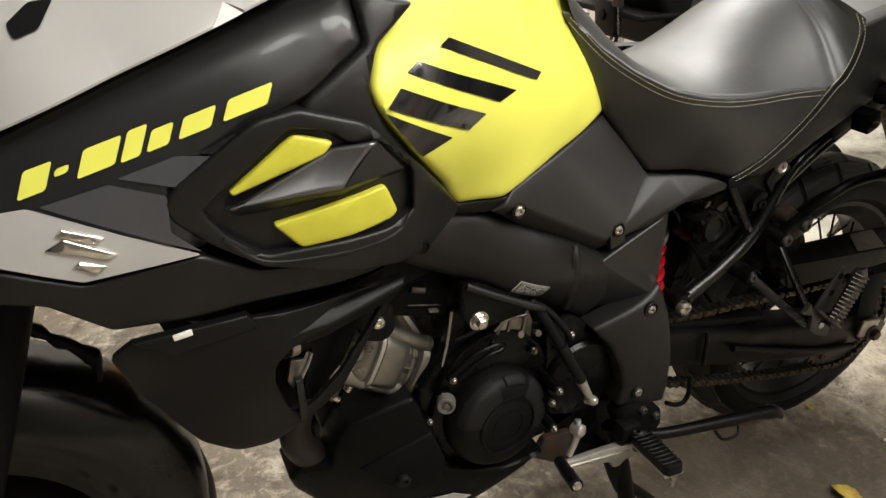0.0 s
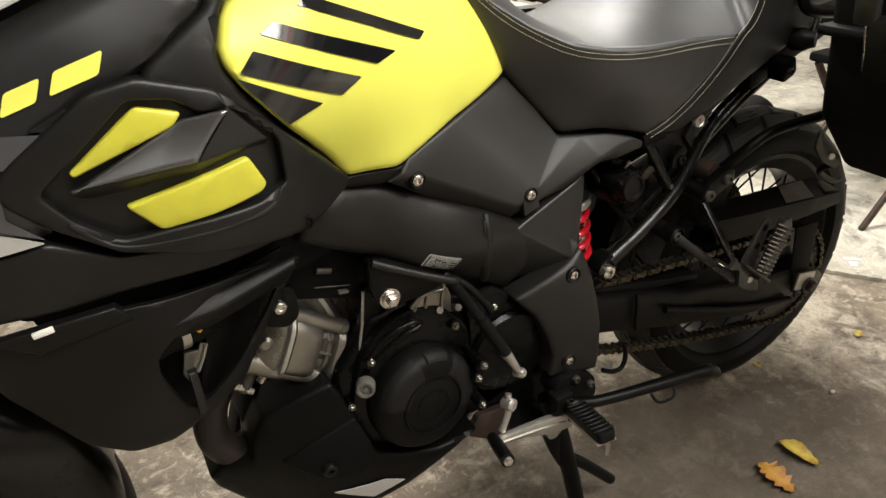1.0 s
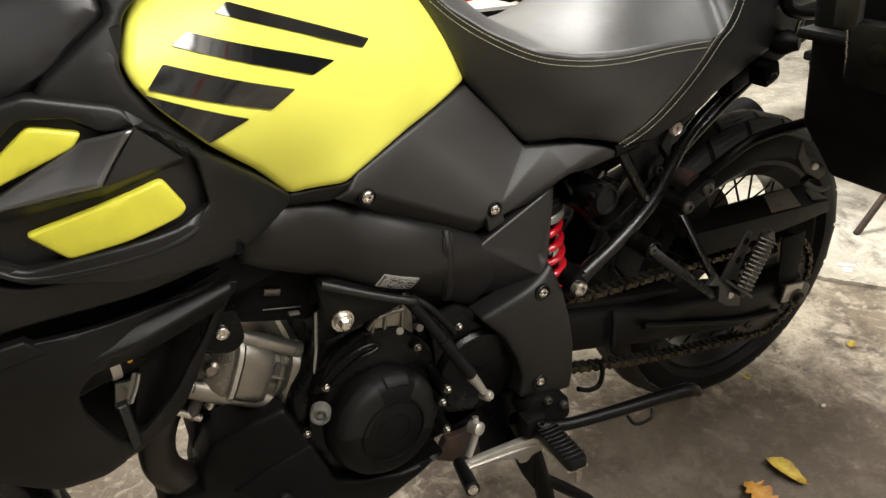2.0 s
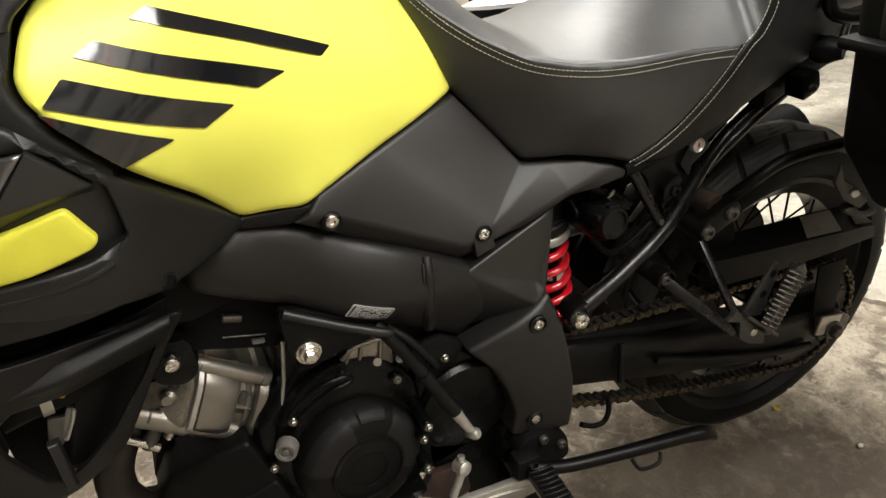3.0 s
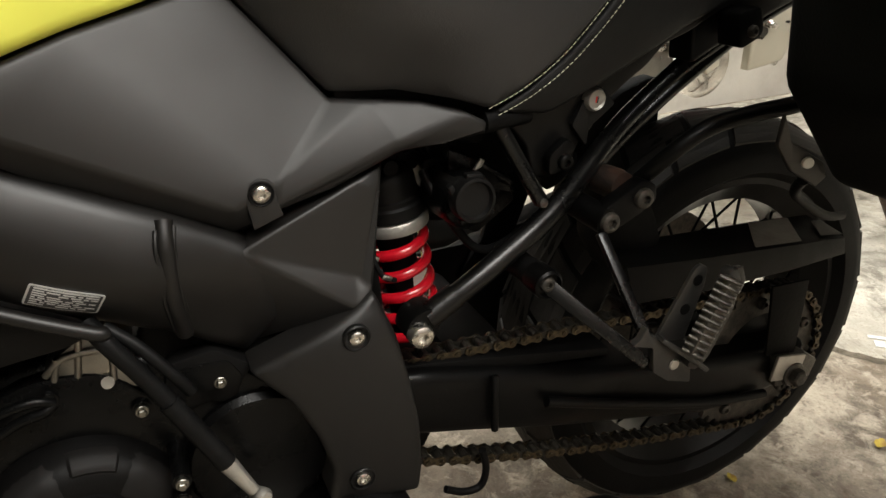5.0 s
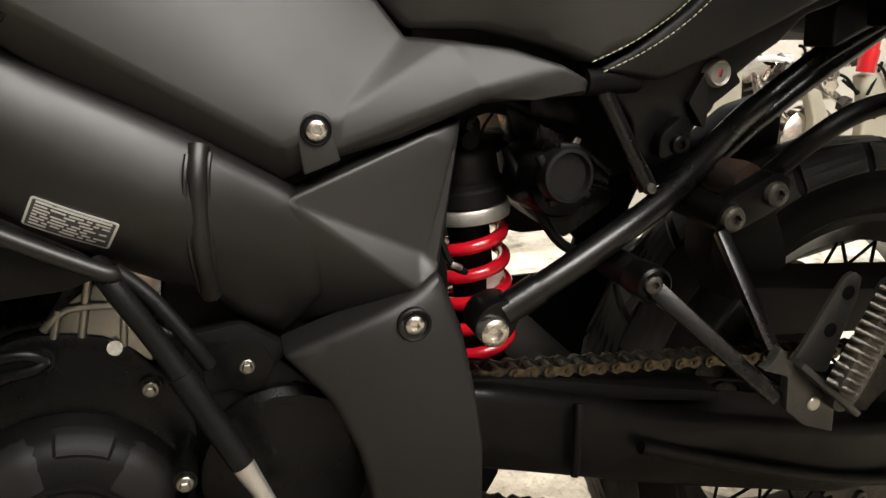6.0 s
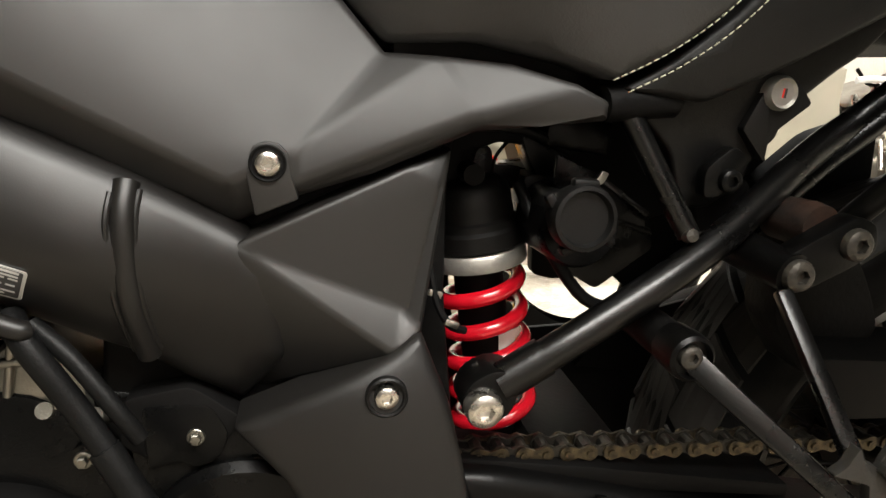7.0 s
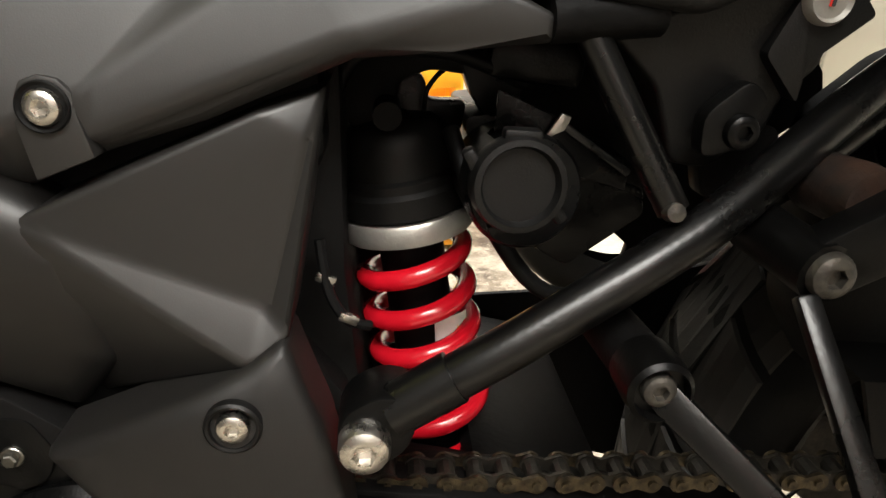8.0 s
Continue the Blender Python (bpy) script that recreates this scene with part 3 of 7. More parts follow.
skin("pivot_cover", [(-0.637, 0.505), (-0.541, 0.545), (-0.5215, 0.557), (-0.514, 0.535), (-0.506, 0.512), (-0.498, 0.466), (-0.492, 0.418), (-0.492, 0.365), (-0.497, 0.336), (-0.552, 0.345), (-0.585, 0.352), (-0.578, 0.389), (-0.588, 0.43), (-0.606, 0.47)],
     COVER, M_COVER, bike, "satin black pivot cover", t=0.03, r=0.007, res=0.012)
for q in ((-0.545, -0.177, 0.5245), (-0.5535, -0.183, 0.375)):
    turned("bolt_recess", [(0.0125, -0.004), (0.0125, 0.0003), (0.0115, 0.0012), (0.0102, 0.0006), (0.0098, -0.003)], q, (0, -1, 0), M_PLASTIC, bike)
    bolt((q[0], q[1] + 0.001, q[2]), 0.0074, bike)

# maker's plate on the spar: bars stand in for its small print
plate = decal("data_plate", [(-0.771, 0.6315), (-0.726, 0.611), (-0.736, 0.593), (-0.781, 0.6135)], SPAR, M_GREY_PRINT, bike, "small silver and black data label", lift=0.0012, res=0.01)


def on_plate(u, v):
    return (-0.781 + 0.045 * u + 0.010 * v, 0.6135 - 0.0205 * u + 0.018 * v)


decal("plate_field", [on_plate(0.03, 0.05), on_plate(0.97, 0.05), on_plate(0.97, 0.95), on_plate(0.03, 0.95)], SPAR, M_PRINT, plate, lift=0.0016, res=0.01, corner=0.001)
random.seed(5)
for row in range(8):
    v0, u = 0.86 - 0.105 * row, 0.07
    decal("print_bar", [on_plate(0.07, 0.93), on_plate(0.93, 0.93), on_plate(0.93, 0.86), on_plate(0.07, 0.86)], SPAR, M_GREY_PRINT, plate, lift=0.0019, res=0.02, corner=0) if row == 0 else None
    while row and u < 0.85:
        w = random.uniform(0.06, 0.2)
        decal("print_bar", [on_plate(u, v0), on_plate(min(0.93, u + w), v0), on_plate(min(0.93, u + w), v0 + 0.05), on_plate(u, v0 + 0.05)], SPAR, M_GREY_PRINT, plate, lift=0.0019, res=0.02, corner=0)
        u += w + 0.035 + (0.12 if random.random() < 0.15 else 0)

# engine hanger
prism("engine_hanger", [(-0.85, 0.638), (-0.846, 0.585), (-0.834, 0.560), (-0.801, 0.564), (-0.763, 0.567), (-0.739, 0.576), (-0.75, 0.59), (-0.83, 0.638)], -0.158, -0.135, M_TUBE, bike, bevel=0.004, corner=0.006)
tube("hanger_bar", [(-0.845, -0.158, 0.636), (-0.79, -0.166, 0.606), (-0.742, -0.171, 0.582), (-0.734, -0.168, 0.578)], 0.0058, M_FRAME, bike)
bolt((-0.826, -0.162, 0.578), 0.0118, bike, style="flange", label="large zinc-plated hexagon bolt")
tube("bolt_washer", [(-0.826, -0.157, 0.578), (-0.826, -0.160, 0.578)], 0.0142, M_STEEL, bike, smooth=1, seg=28)

# seat
SEATSIDE = plate_spline([(-0.661, -0.10, 0.935), (-0.611, -0.108, 0.821), (-0.568, -0.112, 0.766), (-0.534, -0.12, 0.724), (-0.593, -0.142, 0.875), (-0.549, -0.165, 0.85), (-0.435, -0.185, 0.832), (-0.269, -0.178, 0.825),
                         (-0.335, -0.163, 0.742), (-0.405, -0.152, 0.702), (-0.46, -0.145, 0.722), (-0.46, -0.175, 0.775), (-0.23, -0.173, 0.90), (-0.25, -0.16, 0.94)])
seat = new("seat")
seat.parent = bike
seat["label"] = "black vinyl seat with pale double stitching"
SEAM = [(-0.668, 0.947), (-0.63, 0.905), (-0.593, 0.876), (-0.549, 0.852), (-0.50, 0.840), (-0.435, 0.833), (-0.35, 0.829), (-0.269, 0.826)]
skin("side_bolster", [(-0.672, 0.945), (-0.642, 0.881), (-0.613, 0.821), (-0.57, 0.766), (-0.534, 0.724), (-0.482, 0.724), (-0.43, 0.711), (-0.401, 0.70), (-0.37, 0.716), (-0.335, 0.742), (-0.30, 0.783), (-0.269, 0.826)] + [(p[0], p[1] + 0.004) for p in SEAM[-2::-1]],
     SEATSIDE, M_SEAT, seat, t=0.03, r=0.006, res=0.014)


def seat_top():
    """The upper cushion: from the left seam over a crowned middle to the right seam."""
    rail = spline([(p[0], 0, p[1]) for p in SEAM] + [(-0.25, 0, 0.839), (-0.236, 0, 0.863), (-0.2275, 0, 0.895), (-0.226, 0, 0.915)], 5)
    verts, faces, n = [], [], 18
    for p in rail:
        w = -SEATSIDE(max(p.x, -0.66), p.z) - 0.002
        if p.x > -0.262:
            w = 0.174
        crown = float(np.interp(p.x, (-0.66, -0.62, -0.58, -0.54, -0.52, -0.469, -0.416, -0.38, -0.34, -0.30, -0.269, -0.25, -0.236, -0.226), (0.06, 0.055, 0.036, 0.024, 0.017, 0.028, 0.048, 0.068, 0.093, 0.115, 0.126, 0.11, 0.085, 0.05)))
        if p.x > -0.275:
            crown *= 1 if p.z < 0.9 else 0.7
        for j in range(n + 1):
            s = -1 + 2 * j / n
            verts.append((p.x, w * s, p.z + crown * (1 - abs(s) ** 2.5) - (0.075 * s ** 1.5 if s > 0 else 0)))
    for i in range(len(rail) - 1):
        for j in range(n):
            a = i * (n + 1) + j
            faces.append((a, a + n + 1, a + n + 2, a + 1))
    return raw("cushion", verts, faces, M_SEAT, seat)


seat_top()
# same vinyl as the seat; its shade is in the base colour
skin("rear_bolster", [(-0.397, 0.695), (-0.365, 0.712), (-0.331, 0.738), (-0.296, 0.779), (-0.265, 0.822), (-0.248, 0.838), (-0.234, 0.863), (-0.225, 0.905), (-0.05, 0.93), (0.16, 0.95), (0.16, 0.86), (-0.05, 0.80), (-0.09, 0.789), (-0.20, 0.749), (-0.28, 0.711), (-0.34, 0.686)],
     [(-0.397, -0.148, 0.695), (-0.331, -0.16, 0.738), (-0.265, -0.175, 0.822), (-0.245, -0.172, 0.9), (-0.05, -0.15, 0.92), (-0.09, -0.14, 0.785), (-0.28, -0.148, 0.705)], M_BOLSTER, seat, "tail bolster of seat vinyl, darkened as in shade", t=0.03, r=0.005, res=0.02)
block("pillion_cushion", (0.42, 0.31, 0.09), pose(-0.005, 0, 0.875, 0, -5, 0), M_SEAT, seat, bevel=0.03, seg=5)
prism("tail_tray", [(-0.24, 0.80), (-0.1, 0.83), (0.25, 0.88), (0.28, 0.86), (0.22, 0.80), (-0.05, 0.775), (-0.2, 0.755)], -0.125, 0.125, M_DARK, bike, bevel=0.01)


def stitches(paths):
    """Two rows of stitches: many short thread loops."""
    verts, faces = [], []
    for path in paths:
        pts = [Vector(p) for p in path]
        run, acc, nxt = pts[0], 0.0, 0.0
        for i in range(len(pts) - 1):
            a, b = pts[i], pts[i + 1]
            d = (b - a).length
            while nxt <= acc + d:
                c = a.lerp(b, (nxt - acc) / d)
                tan = (b - a).normalized()
                side = tan.cross(Vector((0, -1, 0.2))).normalized()
                out = side.cross(tan)
                if out.y > 0:
                    out = -out
                s = len(verts)
                for u, w, h in ((-1, -1, 0.1), (-1, 1, 0.1), (1, 1, 0.1), (1, -1, 0.1), (-0.5, -0.5, 1), (-0.5, 0.5, 1), (0.5, 0.5, 1), (0.5, -0.5, 1)):
                    verts.append(c + tan * u * 0.0018 + side * w * 0.00042 + out * (h * 0.0009 - 0.0003))
                for f in ((0, 1, 5, 4), (1, 2, 6, 5), (2, 3, 7, 6), (3, 0, 4, 7), (4, 5, 6, 7)):
                    faces.append(tuple(s + q for q in f))
                nxt += 0.0050
            acc += d
    return tagged(raw("stitching", verts, faces, M_THREAD, seat, "pale yellow-green thread stitching", smooth=False), kind="stuff")


def seam_path(pts, f, lift, dz=0.0, dx=0.0):
    return [(p.x + dx, f(p.x + dx, p.z + dz) - lift, p.z + dz) for p in spline([(q[0], 0, q[1]) for q in pts], 8)]


REARSEAM = [(-0.399, 0.699), (-0.367, 0.715), (-0.333, 0.74), (-0.298, 0.781), (-0.268, 0.823), (-0.252, 0.838), (-0.238, 0.863), (-0.2295, 0.898), (-0.236, 0.92)]
stitches([seam_path(SEAM[:-1] + [(-0.28, 0.826)], SEATSIDE, 0.001, -0.003), seam_path(SEAM[:-1] + [(-0.28, 0.824)], SEATSIDE, 0.0008, -0.0095, -0.001),
          seam_path(REARSEAM, SEATSIDE, 0.0012, 0.003, -0.004), seam_path(REARSEAM, SEATSIDE, 0.0016, -0.004, 0.006)])

# front fairing
COWL = plate_spline([(-1.08, -0.266, 0.943), (-1.157, -0.266, 0.812), (-0.99, -0.274, 0.928), (-0.97, -0.26, 0.985), (-1.29, -0.245, 0.92), (-1.2, -0.25, 0.95), (-1.053, -0.24, 1.012), (-1.4, -0.225, 0.87),
                     (-1.31, -0.255, 0.83), (-1.25, -0.262, 0.84), (-1.248, -0.238, 0.742), (-1.12, -0.24, 0.738), (-0.973, -0.235, 0.745), (-0.87, -0.172, 0.757), (-0.943, -0.256, 0.862), (-1.05, -0.262, 0.85)])
cowl = skin("side_cowl", [(-1.42, 0.868), (-1.288, 0.922), (-1.199, 0.956), (-1.12, 0.984), (-1.053, 1.008), (-0.997, 1.02), (-0.99, 0.975), (-1.045, 0.935), (-1.1, 0.915), (-1.17, 0.87), (-1.15, 0.815), (-1.257, 0.80), (-1.312, 0.826), (-1.42, 0.855)],
            COWL, M_COWL, bike, "charcoal metallic side cowl", t=0.03, r=0.018, res=0.014)
skin("cowl_trim", [(-0.997, 1.022), (-0.94, 1.006), (-0.982, 0.974), (-0.995, 0.939), (-0.992, 0.924), (-0.98, 0.903), (-0.946, 0.858), (-0.96, 0.84), (-1.06, 0.925), (-1.05, 0.938), (-0.993, 0.976)], COWL, M_POD, bike, t=0.03, r=0.006, res=0.014)
skin("cowl_skirt", [(-1.42, 0.853), (-1.312, 0.825), (-1.257, 0.799), (-1.16, 0.81), (-1.11, 0.775), (-0.95, 0.758), (-0.93, 0.742), (-0.973, 0.738), (-1.035, 0.733), (-1.121, 0.734), (-1.169, 0.732), (-1.248, 0.737), (-1.292, 0.783), (-1.42, 0.82)],
     COWL, M_POD, bike, t=0.05, r=0.005, res=0.016)
decal("silver_panel", [(-1.42, 0.868), (-1.282, 0.878), (-1.16, 0.813), (-1.257, 0.805), (-1.312, 0.831), (-1.42, 0.858)], COWL, M_SILVER, cowl, "silver painted lower panel", lift=0.002, corner=0.003)
decal("slate_panel", [(-1.273, 0.878), (-1.22, 0.889), (-1.178, 0.873), (-1.181, 0.84), (-1.159, 0.816)], COWL, M_SLATE, cowl, "slate grey graphic", lift=0.002)
decal("slate_panel", [(-1.212, 0.893), (-1.165, 0.905), (-1.13, 0.90), (-1.165, 0.878)], COWL, M_SLATE, cowl, lift=0.002)
decal("black_graphic", [(-1.146, 0.905), (-1.115, 0.918), (-1.098, 0.912), (-1.12, 0.90)], COWL, M_DECAL, cowl, lift=0.002)
# maker's script and badge, as plain shapes in their colours
for x, w, h, lo in ((-1.287, 0.022, 0.022, 0.002), (-1.257, 0.011, 0.006, 0.009), (-1.241, 0.03, 0.022, 0.001), (-1.207, 0.016, 0.024, 0), (-1.186, 0.018, 0.017, 0), (-1.160, 0.027, 0.017, 0), (-1.123, 0.038, 0.017, 0)):
    z = 0.883 + (x + 1.287) * 0.275 + lo
    s = w * 0.275
    decal("script_bar", [(x, z), (x + w, z + s), (x + w + h * 0.45, z + s + h), (x + h * 0.45, z + h)], COWL, M_YELLOW, cowl, "yellow-green slanted lettering bar", lift=0.0022, corner=0.003)
badge = new("badge")
badge.parent = cowl
badge["label"] = "chrome emblem of slanted bars"
for q in ([(-1.268, 0.853), (-1.262, 0.859), (-1.232, 0.846), (-1.24, 0.840)], [(-1.278, 0.842), (-1.262, 0.850), (-1.232, 0.833), (-1.225, 0.828), (-1.236, 0.824), (-1.25, 0.831)], [(-1.262, 0.822), (-1.256, 0.827), (-1.236, 0.818), (-1.245, 0.811)]):
    skin("emblem_bar", q, lambda x, z: COWL(x, z) - 0.005, M_CHROME, badge, t=0.004, r=0.002, res=0.01, corner=0.001)
UPPER = plate_spline([(-1.288, -0.238, 0.935), (-1.199, -0.24, 0.967), (-1.053, -0.235, 1.02), (-1.272, -0.205, 0.994), (-1.172, -0.205, 1.02), (-1.2, -0.15, 1.06), (-1.42, -0.19, 0.93), (-1.3, -0.14, 1.03)])
upper = skin("upper_fairing", [(-1.46, 0.875), (-1.288, 0.935), (-1.199, 0.967), (-1.12, 0.995), (-1.053, 1.02), (-0.985, 1.038), (-1.0, 1.07), (-1.2, 1.08), (-1.46, 1.0)], UPPER, M_SILVER, bike, "silver painted upper fairing", t=0.03, r=0.006, res=0.02)
decal("vent", [(-1.266, 1.008), (-1.247, 1.022), (-1.228, 1.024), (-1.243, 1.004), (-1.262, 0.998)], UPPER, M_DARK, upper, "black vent slot", lift=0.002, corner=0.003)
skin("inner_fairing", [(-1.46, 0.84), (-1.25, 0.93), (-1.0, 1.025), (-0.95, 1.0), (-1.0, 0.9), (-1.0, 0.80), (-1.25, 0.76), (-1.46, 0.84)], [(-1.4, -0.19, 0.88), (-1.0, -0.215, 1.0), (-1.0, -0.2, 0.8), (-1.25, -0.205, 0.8)], M_DARK, bike, t=0.05, r=0, res=0.05)

# pod with two yellow inserts and a fin
POD = plate_spline([(-1.181, -0.270, 0.865), (-1.098, -0.276, 0.925), (-1.03, -0.279, 0.92), (-0.99, -0.281, 0.897), (-0.969, -0.281, 0.865), (-0.943, -0.265, 0.845), (-0.904, -0.223, 0.803), (-0.866, -0.179, 0.757),
                    (-0.942, -0.247, 0.752), (-1.117, -0.264, 0.783), (-1.15, -0.268, 0.82)])
pod = skin("side_pod", [(-1.183, 0.865), (-1.171, 0.88), (-1.098, 0.927), (-1.062, 0.933), (-1.005, 0.914), (-0.985, 0.895), (-0.956, 0.868), (-0.904, 0.812), (-0.864, 0.764), (-0.868, 0.754), (-0.90, 0.748), (-0.942, 0.748), (-1.03, 0.764), (-1.108, 0.785), (-1.15, 0.819), (-1.179, 0.849)],
           POD, M_POD, bike, "textured black plastic pod", t=0.03, r=0.004, res=0.01, corner=0.006,
           holes=[[(-1.153, 0.853), (-1.072, 0.917), (-1.036, 0.911), (-1.022, 0.897), (-0.992, 0.894), (-0.958, 0.86), (-0.955, 0.812), (-0.984, 0.803), (-1.104, 0.797), (-1.135, 0.824)]])
skin("pod_recess", [(-1.16, 0.853), (-1.075, 0.921), (-0.985, 0.898), (-0.95, 0.86), (-0.948, 0.80), (-1.106, 0.79), (-1.142, 0.82)], lambda x, z: POD(x, z) + 0.012, M_POD, pod, t=0.005, r=0, res=0.03)
tube("pod_bead", [(x, POD(x, z) + 0.001, z) for x, z in ((-1.14, 0.824), (-1.106, 0.791), (-1.04, 0.787), (-0.99, 0.791), (-0.97, 0.797))], 0.0028, M_POD, pod, seg=8)
skin("yellow_insert", [(-1.128, 0.865), (-1.067, 0.910), (-1.033, 0.899), (-1.042, 0.889), (-1.125, 0.861)], lambda x, z: POD(x, z) + 0.004, M_INSERT, pod, "matt yellow plastic insert", t=0.01, r=0.003, res=0.012, corner=0.004)
skin("yellow_insert", [(-1.095, 0.827), (-0.988, 0.85), (-0.974, 0.818), (-0.98, 0.812), (-1.025, 0.803), (-1.071, 0.798)], lambda x, z: POD(x, z) + 0.004, M_INSERT, pod, "matt yellow plastic insert", t=0.01, r=0.003, res=0.012, corner=0.005)
def fin_blade():
    """The fin's upper face: hollow across, flaring outwards to its ridge."""
    a, b, c, d = (Vector(q) for q in ((-1.1325, -0.268, 0.8496), (-1.0357, -0.273, 0.8934), (-0.9976, -0.2884, 0.8985), (-1.0312, -0.287, 0.8581)))
    verts, faces, n, m = [], [], 20, 10
    for i in range(n + 1):
        u = 0.03 + 0.97 * i / n
        top = a.lerp(b, u / 0.7) if u < 0.7 else b.lerp(c, (u - 0.7) / 0.3)
        low = a.lerp(d, u)
        for j in range(m + 1):
            v = j / m
            p = top.lerp(low, v)
            verts.append((p.x, p.y + 0.016 * min(1.0, 1.4 * u) * v * (1 - v), p.z))
    for i in range(n):
        for j in range(m):
            k = i * (m + 1) + j
            faces.append((k, k + 1, k + m + 2, k + m + 1))
    ob = raw("fin", verts, faces, M_FIN, pod, "satin metallic grey fin")
    ob.modifiers.new("thick", "SOLIDIFY").thickness = -0.006
    return ob


fin_blade()
facets("fin_end", [(-0.9976, -0.2886, 0.8985), (-0.9661, -0.272, 0.8611), (-0.9674, -0.262, 0.8512), (-1.0291, -0.264, 0.8384), (-1.0312, -0.2872, 0.8581), (-1.1215, -0.262, 0.8392), (-1.1325, -0.2682, 0.8496)],
       [(0, 1, 4), (4, 1, 2, 3), (6, 4, 3, 5)], M_FINEND, pod, "black end of the fin", t=0.012, bevel=0.002)
turned("pod_screw", [(0.0, -0.004), (0.0075, -0.004), (0.0075, 0.0015), (0.006, 0.002), (0.0055, 0.0), (0.0, 0.0)], (-0.9385, POD(-0.9385, 0.757) - 0.0005, 0.757), (0.15, -1, 0), M_DARK, pod, seg=20)

# radiator shroud
SHROUD = plate_spline([(-1.256, -0.233, 0.707), (-1.234, -0.236, 0.721), (-1.125, -0.236, 0.71), (-1.02, -0.216, 0.70), (-0.935, -0.187, 0.688), (-1.06, -0.218, 0.625), (-0.977, -0.178, 0.626), (-1.021, -0.178, 0.554), (-1.072, -0.182, 0.521), (-1.117, -0.19, 0.509), (-1.159, -0.195, 0.517),
                       (-1.15, -0.222, 0.62), (-1.10, -0.238, 0.67), (-1.243, -0.205, 0.637)])
shroud = skin("radiator_shroud", [(-1.258, 0.705), (-1.234, 0.721), (-1.18, 0.716), (-1.125, 0.716), (-1.02, 0.705), (-0.935, 0.69), (-0.952, 0.665), (-0.977, 0.626), (-1.0, 0.588), (-1.021, 0.554), (-1.045, 0.536), (-1.072, 0.521), (-1.117, 0.509), (-1.159, 0.517), (-1.196, 0.549), (-1.243, 0.637)],
              SHROUD, M_PLASTIC, bike, "textured black radiator shroud with a cut-out", t=0.006, r=0.002, res=0.013, corner=0.008,
              holes=[[(-1.107, 0.648), (-1.0912, 0.665), (-1.063, 0.671), (-1.011, 0.677), (-0.958, 0.6775), (-0.984, 0.633), (-1.027, 0.582), (-1.067, 0.549), (-1.083, 0.544), (-1.094, 0.553), (-1.103, 0.592), (-1.109, 0.62)]])
facets("shroud_rib", [(-1.122, -0.222, 0.695), (-1.0366, -0.222, 0.697), (-0.946, -0.203, 0.7015), (-1.1157, -0.240, 0.678), (-1.0414, -0.234, 0.6815), (-0.9471, -0.212, 0.6963), (-1.1055, -0.216, 0.652), (-1.0467, -0.209, 0.651), (-0.9556, -0.188, 0.6644)],
       [(0, 1, 4, 3), (1, 2, 5, 4), (3, 4, 7, 6), (4, 5, 8, 7)], M_PLASTIC, shroud, "moulded rib", t=0.012, bevel=0.004)
# blacker than the shroud: the shade of the hollow is in its colour
facets("shroud_recess", [(-1.075, -0.185, 0.672), (-1.011, -0.176, 0.684), (-0.948, -0.150, 0.688), (-1.055, -0.172, 0.615), (-1.012, -0.160, 0.625), (-0.975, -0.146, 0.632), (-1.078, -0.182, 0.548), (-1.060, -0.172, 0.54), (-1.012, -0.152, 0.57)],
       [(0, 1, 4, 3), (1, 2, 5, 4), (3, 4, 7, 6), (4, 5, 8, 7)], M_GUARD, shroud, "shroud recess, blackened for its shade", t=0.004, bevel=0.003)
facets("shroud_strut", [(-1.0835, -0.200, 0.595), (-1.074, -0.196, 0.593), (-1.073, -0.198, 0.537), (-1.084, -0.200, 0.536)], [(0, 1, 2, 3)], M_POD, shroud, t=0.010, bevel=0.003)
facets("shroud_lip", [(-1.236, -0.243, 0.722), (-1.128, -0.244, 0.724), (-1.115, -0.238, 0.703), (-1.20, -0.238, 0.695)], [(0, 1, 2, 3)], M_PLASTIC, shroud, t=0.012, bevel=0.004)
block("clip", (0.018, 0.004, 0.006), pose(-1.19, -0.2445, 0.721, 0, -6, 0), M_STICK, shroud, "white plastic clip", bevel=0.001)
block("radiator", (0.03, 0.30, 0.25), pose(-1.19, 0.03, 0.64, 0, -14, 0), M_DARK, bike)
tube("radiator_hose", [(-1.115, -0.175, 0.622), (-1.09, -0.170, 0.625), (-1.05, -0.158, 0.622), (-1.0, -0.13, 0.61)], 0.0135, M_RUBBER, bike)
turned("hose_clamp", [(0.0135, -0.005), (0.0152, -0.005), (0.0152, 0.005), (0.0135, 0.005)], (-1.0775, -0.1665, 0.6245), (0.95, 0.25, -0.05), M_ALLOY, bike)
turned("hose_screw", [(0.0, -0.004), (0.003, -0.004), (0.003, 0.004), (0.0, 0.004)], (-1.059, -0.175, 0.632), (0, -1, 0), M_WARN, bike, seg=12)
turned("hose_neck", [(0.0, -0.012), (0.010, -0.012), (0.010, 0.01), (0.012, 0.012), (0.0, 0.012)], (-1.098, -0.168, 0.621), (0.95, 0.2, -0.1), M_BRACKET0, bike, seg=20)
prism("horn_bracket", [(-1.0808, 0.6048), (-1.0664, 0.6023), (-1.0617, 0.6118), (-1.0549, 0.6089), (-1.0706, 0.5768), (-1.0835, 0.5652), (-1.0881, 0.5769)], -0.172, -0.166, M_CAST, bike, "bare alloy bracket", bevel=0.0012)
